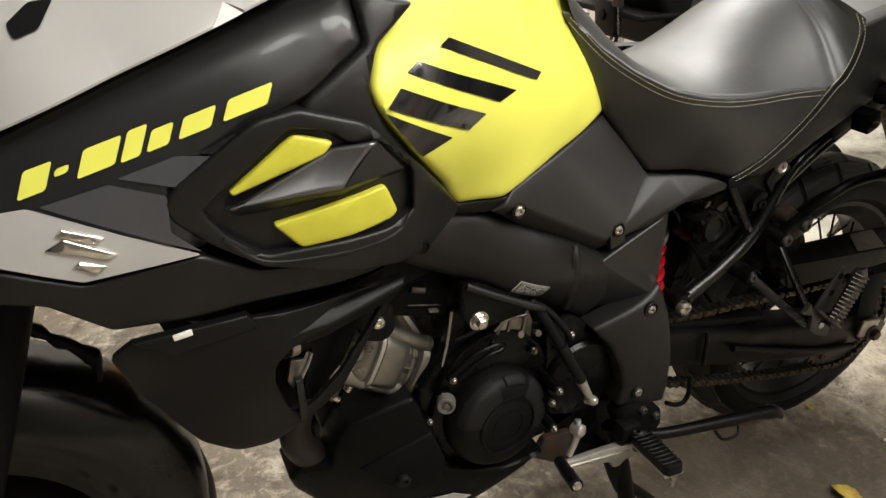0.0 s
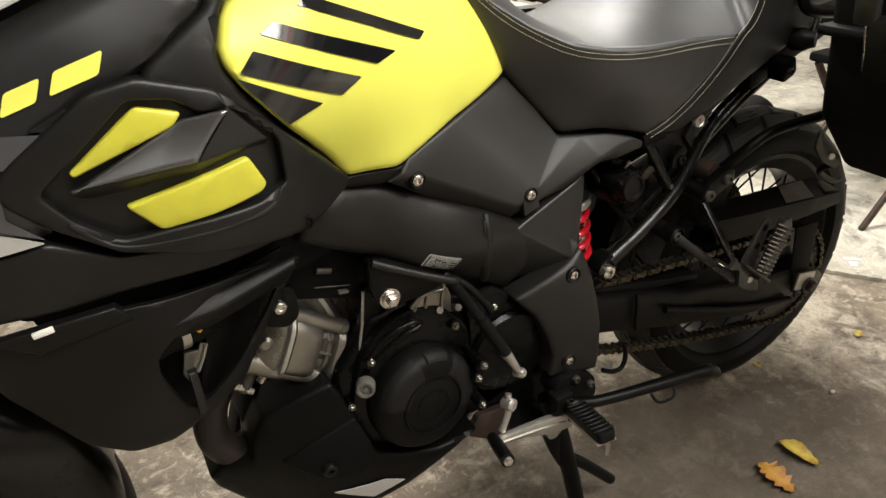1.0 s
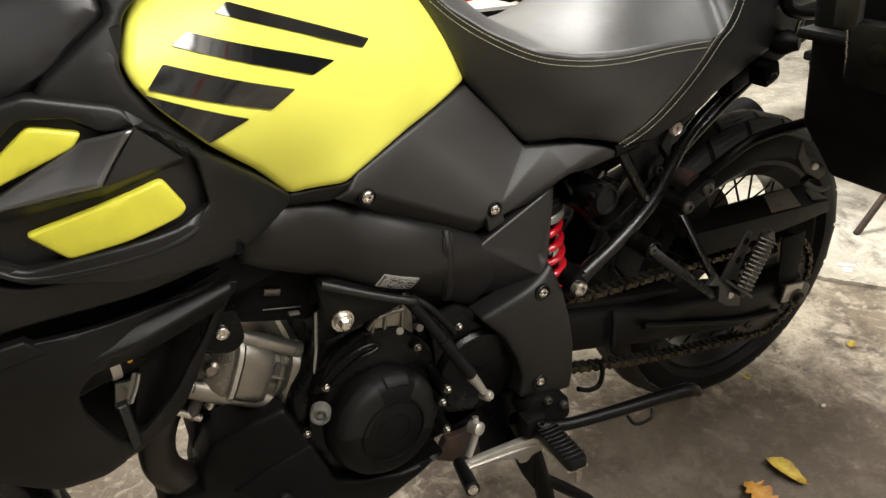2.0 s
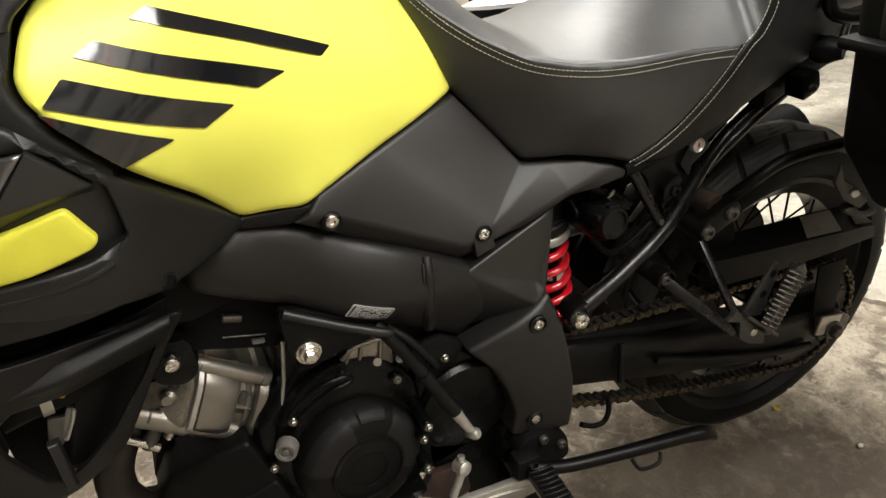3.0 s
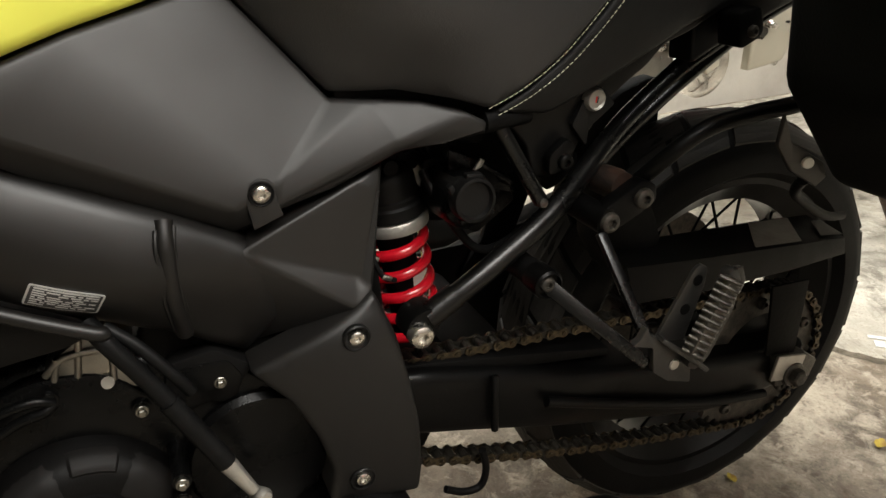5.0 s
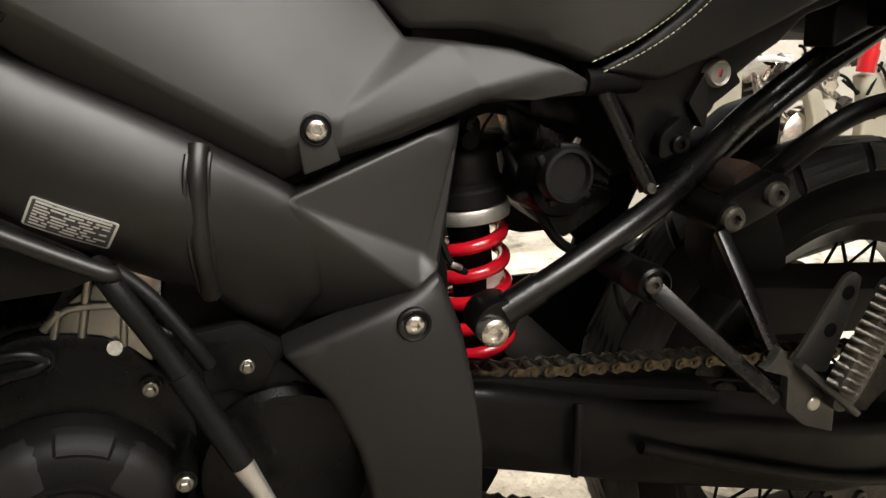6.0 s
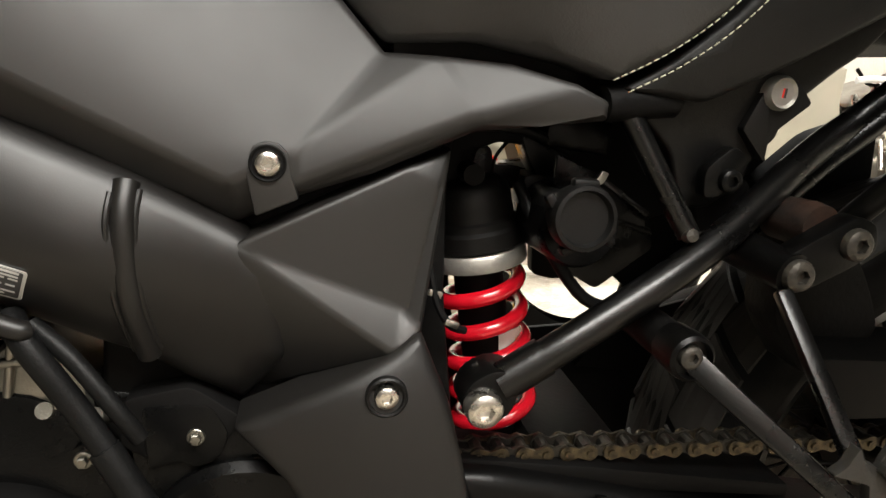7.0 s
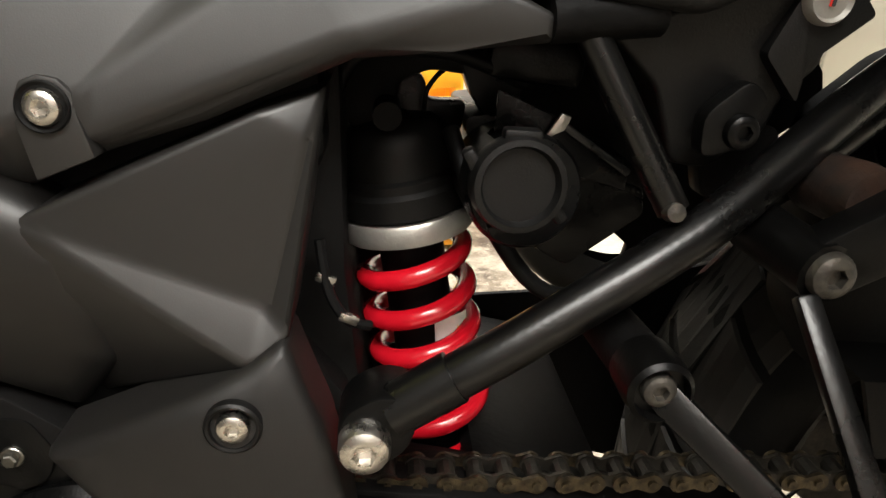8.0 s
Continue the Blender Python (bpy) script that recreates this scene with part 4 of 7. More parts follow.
tube("bracket_edge", [(-1.056, -0.173, 0.609), (-1.063, -0.173, 0.592), (-1.072, -0.173, 0.577)], 0.0022, M_ALLOY, bike, smooth=2, seg=8)
# added dark backing that keeps the cut-out black inside
prism("horn", [(-1.13, 0.665), (-1.04, 0.665), (-1.035, 0.60), (-1.05, 0.53), (-1.07, 0.515), (-1.13, 0.50)], -0.145, -0.06, M_DARK, bike, bevel=0.006)

# engine
engine = new("engine")
engine.parent = bike
engine["label"] = "black V-twin engine with a bare alloy cylinder"
prism("crankcase", [(-0.90, 0.46), (-0.845, 0.53), (-0.79, 0.54), (-0.70, 0.52), (-0.61, 0.50), (-0.57, 0.45), (-0.56, 0.33), (-0.65, 0.29), (-0.78, 0.27), (-0.88, 0.31), (-0.92, 0.38)], -0.12, 0.13, M_ENGINE, engine, bevel=0.012, seg=3)
prism("generator_flange", [(-0.895, 0.39), (-0.872, 0.475), (-0.845, 0.513), (-0.80, 0.533), (-0.745, 0.525), (-0.705, 0.48), (-0.685, 0.42), (-0.692, 0.345), (-0.735, 0.30), (-0.80, 0.285), (-0.86, 0.305)], -0.134, -0.10, M_ENGINE, engine, bevel=0.006, corner=0.02)
gen = new("generator_cover")
gen.parent = engine
gen.matrix_local = aim((-0.788, -0.138, 0.389), (0.09, -1, 0.05)) @ Matrix.Diagonal((0.92, 0.92, 0.75, 1))
cover = mesh_part("cover_bowl", lathe_mesh("cover_bowl", [(0.09, -0.012), (0.09, 0.006), (0.0875, 0.014), (0.083, 0.030), (0.077, 0.0395), (0.068, 0.0445), (0.054, 0.047), (0.034, 0.0485), (0.032, 0.0498), (0.0, 0.0505)], 64), M_DOME, gen)


def sector(a0, a1, r0, r1, lift, material, parent, name):
    """A raised pad on the cover between two radii and two angles, following its dome."""
    rr, hh = (0.0, 0.032, 0.034, 0.054, 0.068, 0.077, 0.083, 0.0875), (0.0505, 0.0498, 0.0485, 0.047, 0.0445, 0.0395, 0.030, 0.014)
    n, m, verts, faces = 12, 8, [], []
    for i in range(n + 1):
        a = radians(a0 + (a1 - a0) * i / n)
        for j in range(m + 1):
            r = r0 + (r1 - r0) * j / m
            edge = i in (0, n) or j in (0, m)
            h = float(np.interp(r, rr, hh)) + (-0.001 if edge else lift)
            k = 1 + (0 if edge else lift / 0.09)
            verts.append((r * k * math.cos(a), r * k * math.sin(a), h))
    for i in range(n):
        for j in range(m):
            a = i * (m + 1) + j
            faces.append((a, a + 1, a + m + 2, a + m + 1))
    return raw(name, verts, faces, material, parent)


# the local x axis of the cover lies along the bike's length
sector(97, 168, 0.040, 0.086, 0.0022, M_PAD, gen, "cover_pad")
sector(60, 91, 0.070, 0.086, 0.0022, M_PAD, gen, "cover_pad")
sector(-30, 54, 0.048, 0.086, 0.0016, M_PAD, gen, "cover_pad")
for r in (0.05, 0.027):
    mesh_part("cover_ring", lathe_mesh("cover_ring", [(r - 0.0022, 0.0465), (r - 0.0012, 0.0512), (r + 0.0012, 0.0512), (r + 0.0024, 0.0465)], 64), M_DOME, gen)
for q in ((-0.858, -0.142, 0.478), (-0.7135, -0.186, 0.368), (-0.7897, -0.1367, 0.5126), (-0.7252, -0.1394, 0.4846), (-0.7062, -0.183, 0.434), (-0.891, -0.13, 0.406), (-0.71, -0.172, 0.405)):
    tube("bolt_boss", [(q[0], q[1] + 0.05, q[2]), (q[0], q[1], q[2])], 0.008, M_ENGINE, engine, smooth=1, seg=18)
    bolt((q[0], q[1] - 0.003, q[2]), 0.0056, engine, style="flange", material=M_ENGBOLT)
turned("filler_plug", [(0.0135, -0.01), (0.0135, 0.003), (0.012, 0.006), (0.009, 0.006), (0.008, 0.002), (0.004, 0.002), (0.003, 0.005), (0.0, 0.005)], (-0.8735, -0.152, 0.446), (-0.45, -1, 0.1), M_BRACKET0, engine)
for k in (0.0, 0.011):
    tube("cover_rib", [(-0.862 + k, -0.146, 0.487 - k * 0.6), (-0.845 + k, -0.151, 0.508 - k), (-0.82 + k, -0.154, 0.522 - k), (-0.795 + k * 0.4, -0.155, 0.526 - k), (-0.783, -0.152, 0.519)], 0.0042, M_ENGINE, engine)
prism("sprocket_cover", [(-0.70, 0.50), (-0.667, 0.508), (-0.645, 0.50), (-0.622, 0.48), (-0.60, 0.45), (-0.583, 0.40), (-0.583, 0.345), (-0.64, 0.327), (-0.69, 0.345), (-0.70, 0.42)], -0.136, -0.08, M_ENGINE, engine, "satin black sprocket cover", bevel=0.006, corner=0.012)
prism("bolt_tab", [(-0.69, 0.515), (-0.65, 0.512), (-0.64, 0.492), (-0.647, 0.475), (-0.662, 0.470), (-0.672, 0.477), (-0.69, 0.47)], -0.14, -0.12, M_ENGINE, engine, bevel=0.003, corner=0.006)
bolt((-0.660, -0.141, 0.492), 0.0056, engine, style="flange", material=M_ENGBOLT)
turned("clutch_boss", [(0.0, -0.03), (0.066, -0.03), (0.068, 0.004), (0.063, 0.010), (0.03, 0.013), (0.0, 0.013)], (-0.636, -0.137, 0.405), (0, -1, 0), M_ENGINE, engine, seg=40)
prism("upper_bracket", [(-0.70, 0.52), (-0.66, 0.525), (-0.63, 0.50), (-0.65, 0.478), (-0.68, 0.472), (-0.705, 0.49)], -0.139, -0.12, M_DARK, engine, bevel=0.003, corner=0.006)
prism("lower_crankcase", [(-0.6856, 0.3946), (-0.6865, 0.3001), (-0.6687, 0.2553), (-0.6234, 0.2002), (-0.5738, 0.1802), (-0.5042, 0.1767), (-0.5067, 0.3154), (-0.597, 0.3994)], -0.12, 0.10, M_ENGINE, engine, bevel=0.008, corner=0.012)
prism("chain_roller_guard", [(-0.7119, 0.2608), (-0.6922, 0.2919), (-0.64, 0.289), (-0.6335, 0.2338), (-0.6581, 0.2245)], -0.135, -0.122, M_RUSTY, engine, "rust-brown guard plate under the case", bevel=0.003, corner=0.005)
# alloy cylinder, its bore leaning forwards
cyl = new("front_cylinder")
cyl.parent = engine
cyl["label"] = "bare cast alloy cylinder and head"
CY = pose(-0.95, 0.0, 0.51, 0, 36, 0)


def casting(name, sections, material=M_CAST, power=4.0, n=64):
    """A cast body along the bore: sections (along, half height, near y, far y), each a rounded oblong."""
    verts, faces = [], []
    for u, hv, y0, y1 in sections:
        for j in range(n):
            a = 2 * math.pi * j / n
            c, s = math.cos(a), math.sin(a)
            v = hv * math.copysign(abs(s) ** (2 / power), s)
            y = (y0 + y1) / 2 + (y1 - y0) / 2 * math.copysign(abs(c) ** (2 / power), c)
            verts.append((u - 0.2 * v, y, v))
    for i in range(len(sections) - 1):
        for j in range(n):
            a, b = i * n + j, i * n + (j + 1) % n
            faces.append((a, b, b + n, a + n))
    faces += [tuple(range(n - 1, -1, -1)), tuple(range((len(sections) - 1) * n, len(sections) * n))]
    ob = raw(name, verts, faces, material, cyl)
    ob.matrix_local = CY
    return ob


def bored(name, a, b, r, material=M_CAST, seg=20):
    return tube(name, [CY @ Vector(a), CY @ Vector(b)], r, material, cyl, smooth=1, seg=seg)


casting("barrel", [(-0.003, 0.048, -0.106, 0.09), (-0.0015, 0.050, -0.109, 0.09), (0.006, 0.0505, -0.1095, 0.09), (0.03, 0.0495, -0.108, 0.09), (0.040, 0.048, -0.104, 0.09), (0.044, 0.044, -0.094, 0.085)])
casting("gasket_plate", [(-0.0115, 0.0498, -0.1088, 0.09), (-0.0108, 0.0522, -0.1118, 0.09), (-0.0052, 0.0522, -0.1118, 0.09), (-0.0045, 0.0498, -0.1088, 0.09)], M_ALLOY)
casting("head", [(-0.10, 0.03, -0.05, 0.08), (-0.085, 0.042, -0.07, 0.09), (-0.05, 0.046, -0.082, 0.09), (-0.032, 0.048, -0.103, 0.09), (-0.018, 0.0505, -0.1085, 0.09), (-0.0135, 0.0495, -0.107, 0.09), (-0.011, 0.046, -0.103, 0.09)])
casting("barrel_neck", [(0.028, 0.044, -0.093, 0.085), (0.075, 0.045, -0.093, 0.085)])
casting("base_flange", [(0.062, 0.046, -0.093, 0.09), (0.066, 0.051, -0.103, 0.09), (0.076, 0.052, -0.105, 0.09), (0.079, 0.051, -0.103, 0.09), (0.082, 0.048, -0.097, 0.09), (0.096, 0.049, -0.098, 0.09), (0.11, 0.05, -0.10, 0.09)])
bored("stud_boss", (-0.024, -0.088, 0.0435), (0.068, -0.086, 0.0435), 0.0108)
bored("stud_boss", (-0.019, -0.088, 0.0435), (-0.0135, -0.088, 0.0435), 0.0118)
bored("stud_boss", (0.058, -0.086, 0.0435), (0.066, -0.086, 0.0435), 0.0122)
bored("stud_boss", (-0.12, -0.086, -0.036), (0.0, -0.088, -0.038), 0.0145)
bored("stud_boss", (-0.002, -0.088, -0.038), (0.07, -0.085, -0.038), 0.0128)
bored("joint_ring", (-0.049, -0.0865, -0.0365), (-0.046, -0.0865, -0.0365), 0.0152, M_GREASE)
block("casting_window", (0.017, 0.006, 0.030), CY @ pose(0.050, -0.0925, 0.008), M_GREASE, cyl, bevel=0.002)
tube("casting_rib", [CY @ Vector((0.046, -0.086, 0.034)), CY @ Vector((0.054, -0.094, 0.014)), CY @ Vector((0.060, -0.094, -0.012)), CY @ Vector((0.060, -0.088, -0.03))], 0.0035, M_CAST, cyl, seg=8)
block("window_rib", (0.024, 0.012, 0.0035), CY @ pose(0.049, -0.094, 0.004), M_CAST, cyl, bevel=0.0015)
block("casting_boss", (0.03, 0.03, 0.022), CY @ pose(-0.06, -0.076, 0.0), M_CAST, cyl, bevel=0.006)
turned("sensor_plug", [(0.0, -0.012), (0.010, -0.012), (0.010, 0.004), (0.006, 0.008), (0.0, 0.008)], CY @ Vector((-0.038, -0.098, 0.0)), (-0.2, -1, 0.1), M_CAST, cyl, seg=18)
prism("head_recess", [(-1.025, 0.552), (-0.985, 0.556), (-0.968, 0.535), (-0.985, 0.515), (-1.02, 0.525)], -0.094, -0.06, M_GREASE, cyl, bevel=0.003, corner=0.006)
bored("header_nut", (-0.03, -0.082, -0.05), (-0.028, -0.082, -0.082), 0.009, M_GREASE, 12)
tube("header_flange", [CY @ Vector((-0.062, -0.086, -0.073)), CY @ Vector((-0.016, -0.086, -0.079))], 0.0048, M_STEEL, cyl, smooth=1)
bored("header_stud", (-0.012, -0.086, -0.044), (-0.012, -0.086, -0.062), 0.006, M_STEEL, 12)
tube("gasket_edge", [(-0.847, -0.118, 0.574), (-0.855, -0.118, 0.52), (-0.867, -0.118, 0.474)], 0.0022, M_ALLOY, cyl, smooth=2, seg=8)
prism("crankcase_mouth", [(-0.845, 0.578), (-0.82, 0.58), (-0.83, 0.45), (-0.885, 0.43), (-0.895, 0.445), (-0.868, 0.47), (-0.855, 0.52)], -0.116, 0.08, M_ENGINE, cyl, bevel=0.004, corner=0.004)
prism("black_cap", [(-0.985, 0.63), (-0.94, 0.63), (-0.938, 0.585), (-0.955, 0.572), (-0.985, 0.583)], -0.142, -0.05, M_ENGINE, cyl, bevel=0.006, corner=0.012)
tube("chrome_clip", [(-0.903, -0.111, 0.622), (-0.884, -0.111, 0.616)], 0.0055, M_GREASE, cyl, smooth=1)
tube("wire", [(-0.908, -0.112, 0.598), (-0.885, -0.112, 0.592), (-0.862, -0.112, 0.586)], 0.0012, M_GREASE, cyl)
block("connector", (0.014, 0.008, 0.004), pose(-0.872, -0.112, 0.58, 0, 12, 0), M_BRACKET0, cyl, bevel=0.001)
block("cylinder_top_cover", (0.12, 0.10, 0.075), pose(-0.892, -0.058, 0.608, 0, 18, 0), M_DARK, engine, bevel=0.012)
block("throttle_body", (0.10, 0.14, 0.08), pose(-0.80, -0.04, 0.60, 0, 20, 0), M_DARK, engine, bevel=0.012)
for q in ((-0.94, -0.10, 0.635), (-0.965, -0.09, 0.60), (-0.885, -0.09, 0.65)):
    turned("coolant_fitting", [(0.012, -0.03), (0.012, 0.0), (0.014, 0.002), (0.014, 0.01), (0.009, 0.012), (0.0, 0.012)], q, (-0.2, -1, 0.1), M_DARK, engine, seg=20)
bolt((-0.963, -0.149, 0.609), 0.0085, engine, material=M_STEEL)
prism("rear_cylinder_side", [(-0.79, 0.52), (-0.787, 0.538), (-0.768, 0.552), (-0.752, 0.563), (-0.737, 0.566), (-0.722, 0.531), (-0.722, 0.49), (-0.78, 0.49)], -0.130, 0.08, M_CAST, engine, "bare alloy rear cylinder base", bevel=0.005)
for x0, z0, x1, z1 in ((-0.782, 0.526, -0.776, 0.546), (-0.765, 0.525, -0.756, 0.565), (-0.74, 0.515, -0.734, 0.56)):
    tube("casting_rib", [(x0, -0.131, z0), (x1, -0.132, z1)], 0.0028, M_CAST, engine, smooth=1)
tube("casting_rib", [(-0.787, -0.131, 0.532), (-0.77, -0.132, 0.546), (-0.735, -0.132, 0.545)], 0.0032, M_CAST, engine, smooth=3)
for q in ((-0.745, -0.126, 0.51), (-0.717, -0.128, 0.505)):
    tube("casting_boss", [(q[0], q[1] + 0.02, q[2] - 0.01), (q[0], q[1] - 0.010, q[2] + 0.006)], 0.0052, M_CAST, engine, smooth=1)
prism("duct", [(-1.25, 0.80), (-1.0, 0.80), (-0.87, 0.77), (-0.87, 0.66), (-0.93, 0.645), (-1.03, 0.655), (-1.12, 0.65), (-1.22, 0.68)], -0.14, 0.12, M_DARK, bike, bevel=0.006)
# hoses and gear linkage
tube("breather_hose", [(-0.745, -0.156, 0.583), (-0.735, -0.168, 0.569), (-0.708, -0.172, 0.52), (-0.668, -0.184, 0.44)], 0.0075, M_RUBBER, bike, "black rubber breather hose")
tube("breather_hose", [(-0.735, -0.158, 0.578), (-0.715, -0.166, 0.56), (-0.694, -0.172, 0.53), (-0.684, -0.17, 0.51)], 0.0052, M_RUBBER, bike)
tube("hose_sleeve", [(-0.702, -0.1745, 0.508), (-0.6685, -0.184, 0.441)], 0.0088, M_RUBBER, bike, smooth=2)
linkage = new("gear_linkage")
linkage.parent = bike
tube("link_rod", [(-0.670, -0.1835, 0.443), (-0.652, -0.187, 0.406)], [0.0085, 0.0085, 0.005, 0.0055], M_ALLOY, linkage, "bright alloy link rod", smooth=2)
turned("link_joint", [(0.0, -0.010), (0.007, -0.010), (0.008, 0), (0.008, 0.004), (0.005, 0.008), (0, 0.008)], (-0.646, -0.186, 0.396), (0.5, -1, 0.3), M_ALLOY, linkage, seg=18)
tube("link_rod", [(-0.664, -0.18, 0.36), (-0.67, -0.188, 0.335), (-0.685, -0.192, 0.305)], [0.005, 0.006, 0.0055], M_ALLOY, linkage, smooth=3)
turned("link_joint", [(0.0, -0.01), (0.010, -0.01), (0.010, 0.007), (0.006, 0.01), (0, 0.01)], (-0.666, -0.186, 0.345), (0.3, -1, 0.2), M_ALLOY, linkage, seg=18)
prism("shift_lever", [(-0.706, 0.293), (-0.706, 0.302), (-0.66, 0.302), (-0.60, 0.298), (-0.572, 0.293), (-0.556, 0.283), (-0.557, 0.263), (-0.582, 0.262), (-0.592, 0.252), (-0.606, 0.256), (-0.608, 0.268), (-0.65, 0.283)], -0.204, -0.193, M_ALLOY, linkage, "bright alloy shift lever", bevel=0.003, corner=0.005)
tube("lever_groove", [(-0.70, -0.2045, 0.2965), (-0.62, -0.2045, 0.287), (-0.575, -0.2045, 0.279)], 0.002, M_ALLOY, linkage, smooth=2, seg=8)
tube("toe_peg", [(-0.700, -0.19, 0.298), (-0.716, -0.258, 0.318)], [0.009, 0.0105, 0.0105], M_RUBBER, linkage, smooth=2)
turned("toe_peg_cap", [(0.007, -0.002), (0.007, 0.002), (0.004, 0.003), (0.0, 0.003)], (-0.7163, -0.259, 0.3183), (-0.2, -0.94, 0.28), M_STEEL, linkage, seg=18)
# rider's peg
peg = new("footpeg")
peg.parent = bike
peg["label"] = "black ribbed rubber footpeg on a hinge"
PG = pose(-0.572, -0.257, 0.322, -9, -3, -6) @ Matrix.Diagonal((0.95, 0.88, 1, 1))
block("peg_plate", (0.034, 0.105, 0.006), PG @ pose(0, 0, -0.010), M_ALLOY, peg, "bare alloy peg plate", bevel=0.002)
prism("peg_rubber", [(-0.016, -0.052), (-0.012, -0.058), (0.012, -0.058), (0.016, -0.052), (0.018, 0.05), (-0.018, 0.05)], -0.009, 0.008, M_RUBBER, peg, "black ribbed rubber pad", bevel=0.003, m=PG @ pose(0, 0, 0, 90, 0, 0) @ pose(0, 0, 0, 0, 0, 0) @ Matrix.Diagonal((1, -1, -1, 1)))
for k in range(9):
    tube("rubber_rib", [PG @ Vector((-0.016, 0.04 - k * 0.0105, 0.0085)), PG @ Vector((0.0, 0.036 - k * 0.0105, 0.0105)), PG @ Vector((0.016, 0.04 - k * 0.0105, 0.0085))], 0.0014, M_RUBBER, peg, smooth=3, seg=6)
block("peg_hinge", (0.035, 0.03, 0.035), pose(-0.578, -0.195, 0.318, 0, 0, 0), M_DARK, peg, bevel=0.006)
turned("peg_feeler", [(0.0, -0.028), (0.003, -0.028), (0.005, 0), (0.005, 0.008), (0, 0.008)], PG @ Vector((0.004, -0.048, -0.012)), (0, 0, 1), M_STEEL, peg, seg=12)
prism("peg_bracket", [(-0.588, 0.335), (-0.572, 0.352), (-0.54, 0.352), (-0.507, 0.332), (-0.502, 0.293), (-0.52, 0.284), (-0.575, 0.300)], -0.19, -0.15, M_DARK, bike, bevel=0.005, corner=0.01)
for q in ((-0.547, -0.194, 0.3435), (-0.518, -0.194, 0.322)):
    bolt(q, 0.0068, bike, material=M_GREASE)
# stands
stand = new("side_stand")
stand.parent = bike
tube("stand_leg", [(-0.57, -0.212, 0.320), (-0.5246, -0.2228, 0.312), (-0.42, -0.238, 0.307), (-0.335, -0.248, 0.303)], [0.0092, 0.0095, 0.010, 0.0105], M_TUBE, stand, "folded black steel side stand")
tube("stand_foot", [(-0.345, -0.247, 0.3035), (-0.322, -0.25, 0.301), (-0.305, -0.251, 0.293), (-0.297, -0.252, 0.283)], [0.0105, 0.012, 0.010, 0.006], M_TUBE, stand)
tube("stand_hook", [(-0.438, -0.245, 0.302), (-0.431, -0.257, 0.29), (-0.402, -0.258, 0.288), (-0.393, -0.25, 0.298)], 0.0028, M_TUBE, stand)
cst = new("centre_stand")
cst.parent = bike
cst["label"] = "black tubular steel centre stand, lowered"
tube("stand_leg", [(-0.575, -0.15, 0.29), (-0.556, -0.165, 0.22), (-0.536, -0.18, 0.10), (-0.525, -0.19, 0.012)], 0.015, M_TUBE, cst)
tube("stand_leg", [(-0.60, 0.14, 0.30), (-0.585, 0.155, 0.22), (-0.56, 0.18, 0.06), (-0.55, 0.19, 0.012)], 0.015, M_TUBE, cst)
tube("stand_brace", [(-0.546, -0.172, 0.165), (-0.50, -0.172, 0.115), (-0.44, -0.17, 0.045)], 0.010, M_TUBE, cst)
prism("stand_gusset", [(-0.605, 0.262), (-0.566, 0.262), (-0.556, 0.16), (-0.562, 0.15), (-0.58, 0.19)], -0.178, -0.166, M_TUBE, cst, bevel=0.002)
tube("cross_bar", [(-0.556, -0.165, 0.205), (-0.556, 0.165, 0.205)], 0.011, M_TUBE, cst)
for s in (-1, 1):
    block("stand_pad", (0.07, 0.05, 0.012), pose(-0.524, s * 0.193, 0.006), M_TUBE, cst, bevel=0.003)


def coil(name, base, way, radius, wire, turns, length, material, parent, label="", seg=10, per=28, taper=0.0):
    pts = []
    n = int(turns * per)
    m = aim(base, way)
    for i in range(n + 1):
        t = i / n
        a = 2 * math.pi * turns * t
        r = radius * (1 - taper * max(0, t - 0.75) * 4)
        pts.append(m @ Vector((r * math.cos(a), r * math.sin(a), length * t)))
    return tube(name, pts, wire, material, parent, label, smooth=1, seg=seg)


coil("stand_spring", (-0.567, -0.215, 0.285), (-0.1, 0, 1), 0.007, 0.002, 6, 0.045, M_GREASE, cst)
prism("lower_link", [(-0.53, 0.37), (-0.43, 0.37), (-0.435, 0.315), (-0.46, 0.27), (-0.53, 0.25)], -0.075, 0.03, M_DARK, bike, bevel=0.006)
# belly pan and pipes
BELLY = plate_spline([(-1.09, -0.075, 0.34), (-1.06, -0.09, 0.36), (-0.906, -0.13, 0.43), (-0.85, -0.15, 0.30), (-0.72, -0.15, 0.27), (-0.85, -0.13, 0.20), (-1.05, -0.08, 0.28), (-0.95, -0.135, 0.33)])
skin("belly_pan", [(-1.092, 0.325), (-1.075, 0.345), (-1.045, 0.35), (-1.033, 0.352), (-1.028, 0.385), (-1.008, 0.424), (-0.955, 0.443), (-0.912, 0.453), (-0.899, 0.425), (-0.888, 0.39), (-0.868, 0.32), (-0.83, 0.30), (-0.77, 0.278), (-0.70, 0.285), (-0.74, 0.262), (-0.82, 0.22), (-0.90, 0.19), (-1.02, 0.22), (-1.085, 0.30)],
     BELLY, M_GUARD, bike, "black plastic belly pan", t=0.06, r=0.008, res=0.016)
skin("belly_cheek", [(-1.0, 0.345), (-0.955, 0.372), (-0.892, 0.395), (-0.875, 0.345), (-0.885, 0.30), (-0.94, 0.29)], lambda x, z: BELLY(x, z) - 0.004, M_DARK, bike, t=0.012, r=0.004, res=0.012)
bolt((-0.94, BELLY(-0.94, 0.322) - 0.007, 0.322), 0.011, bike, material=M_PLASTIC)
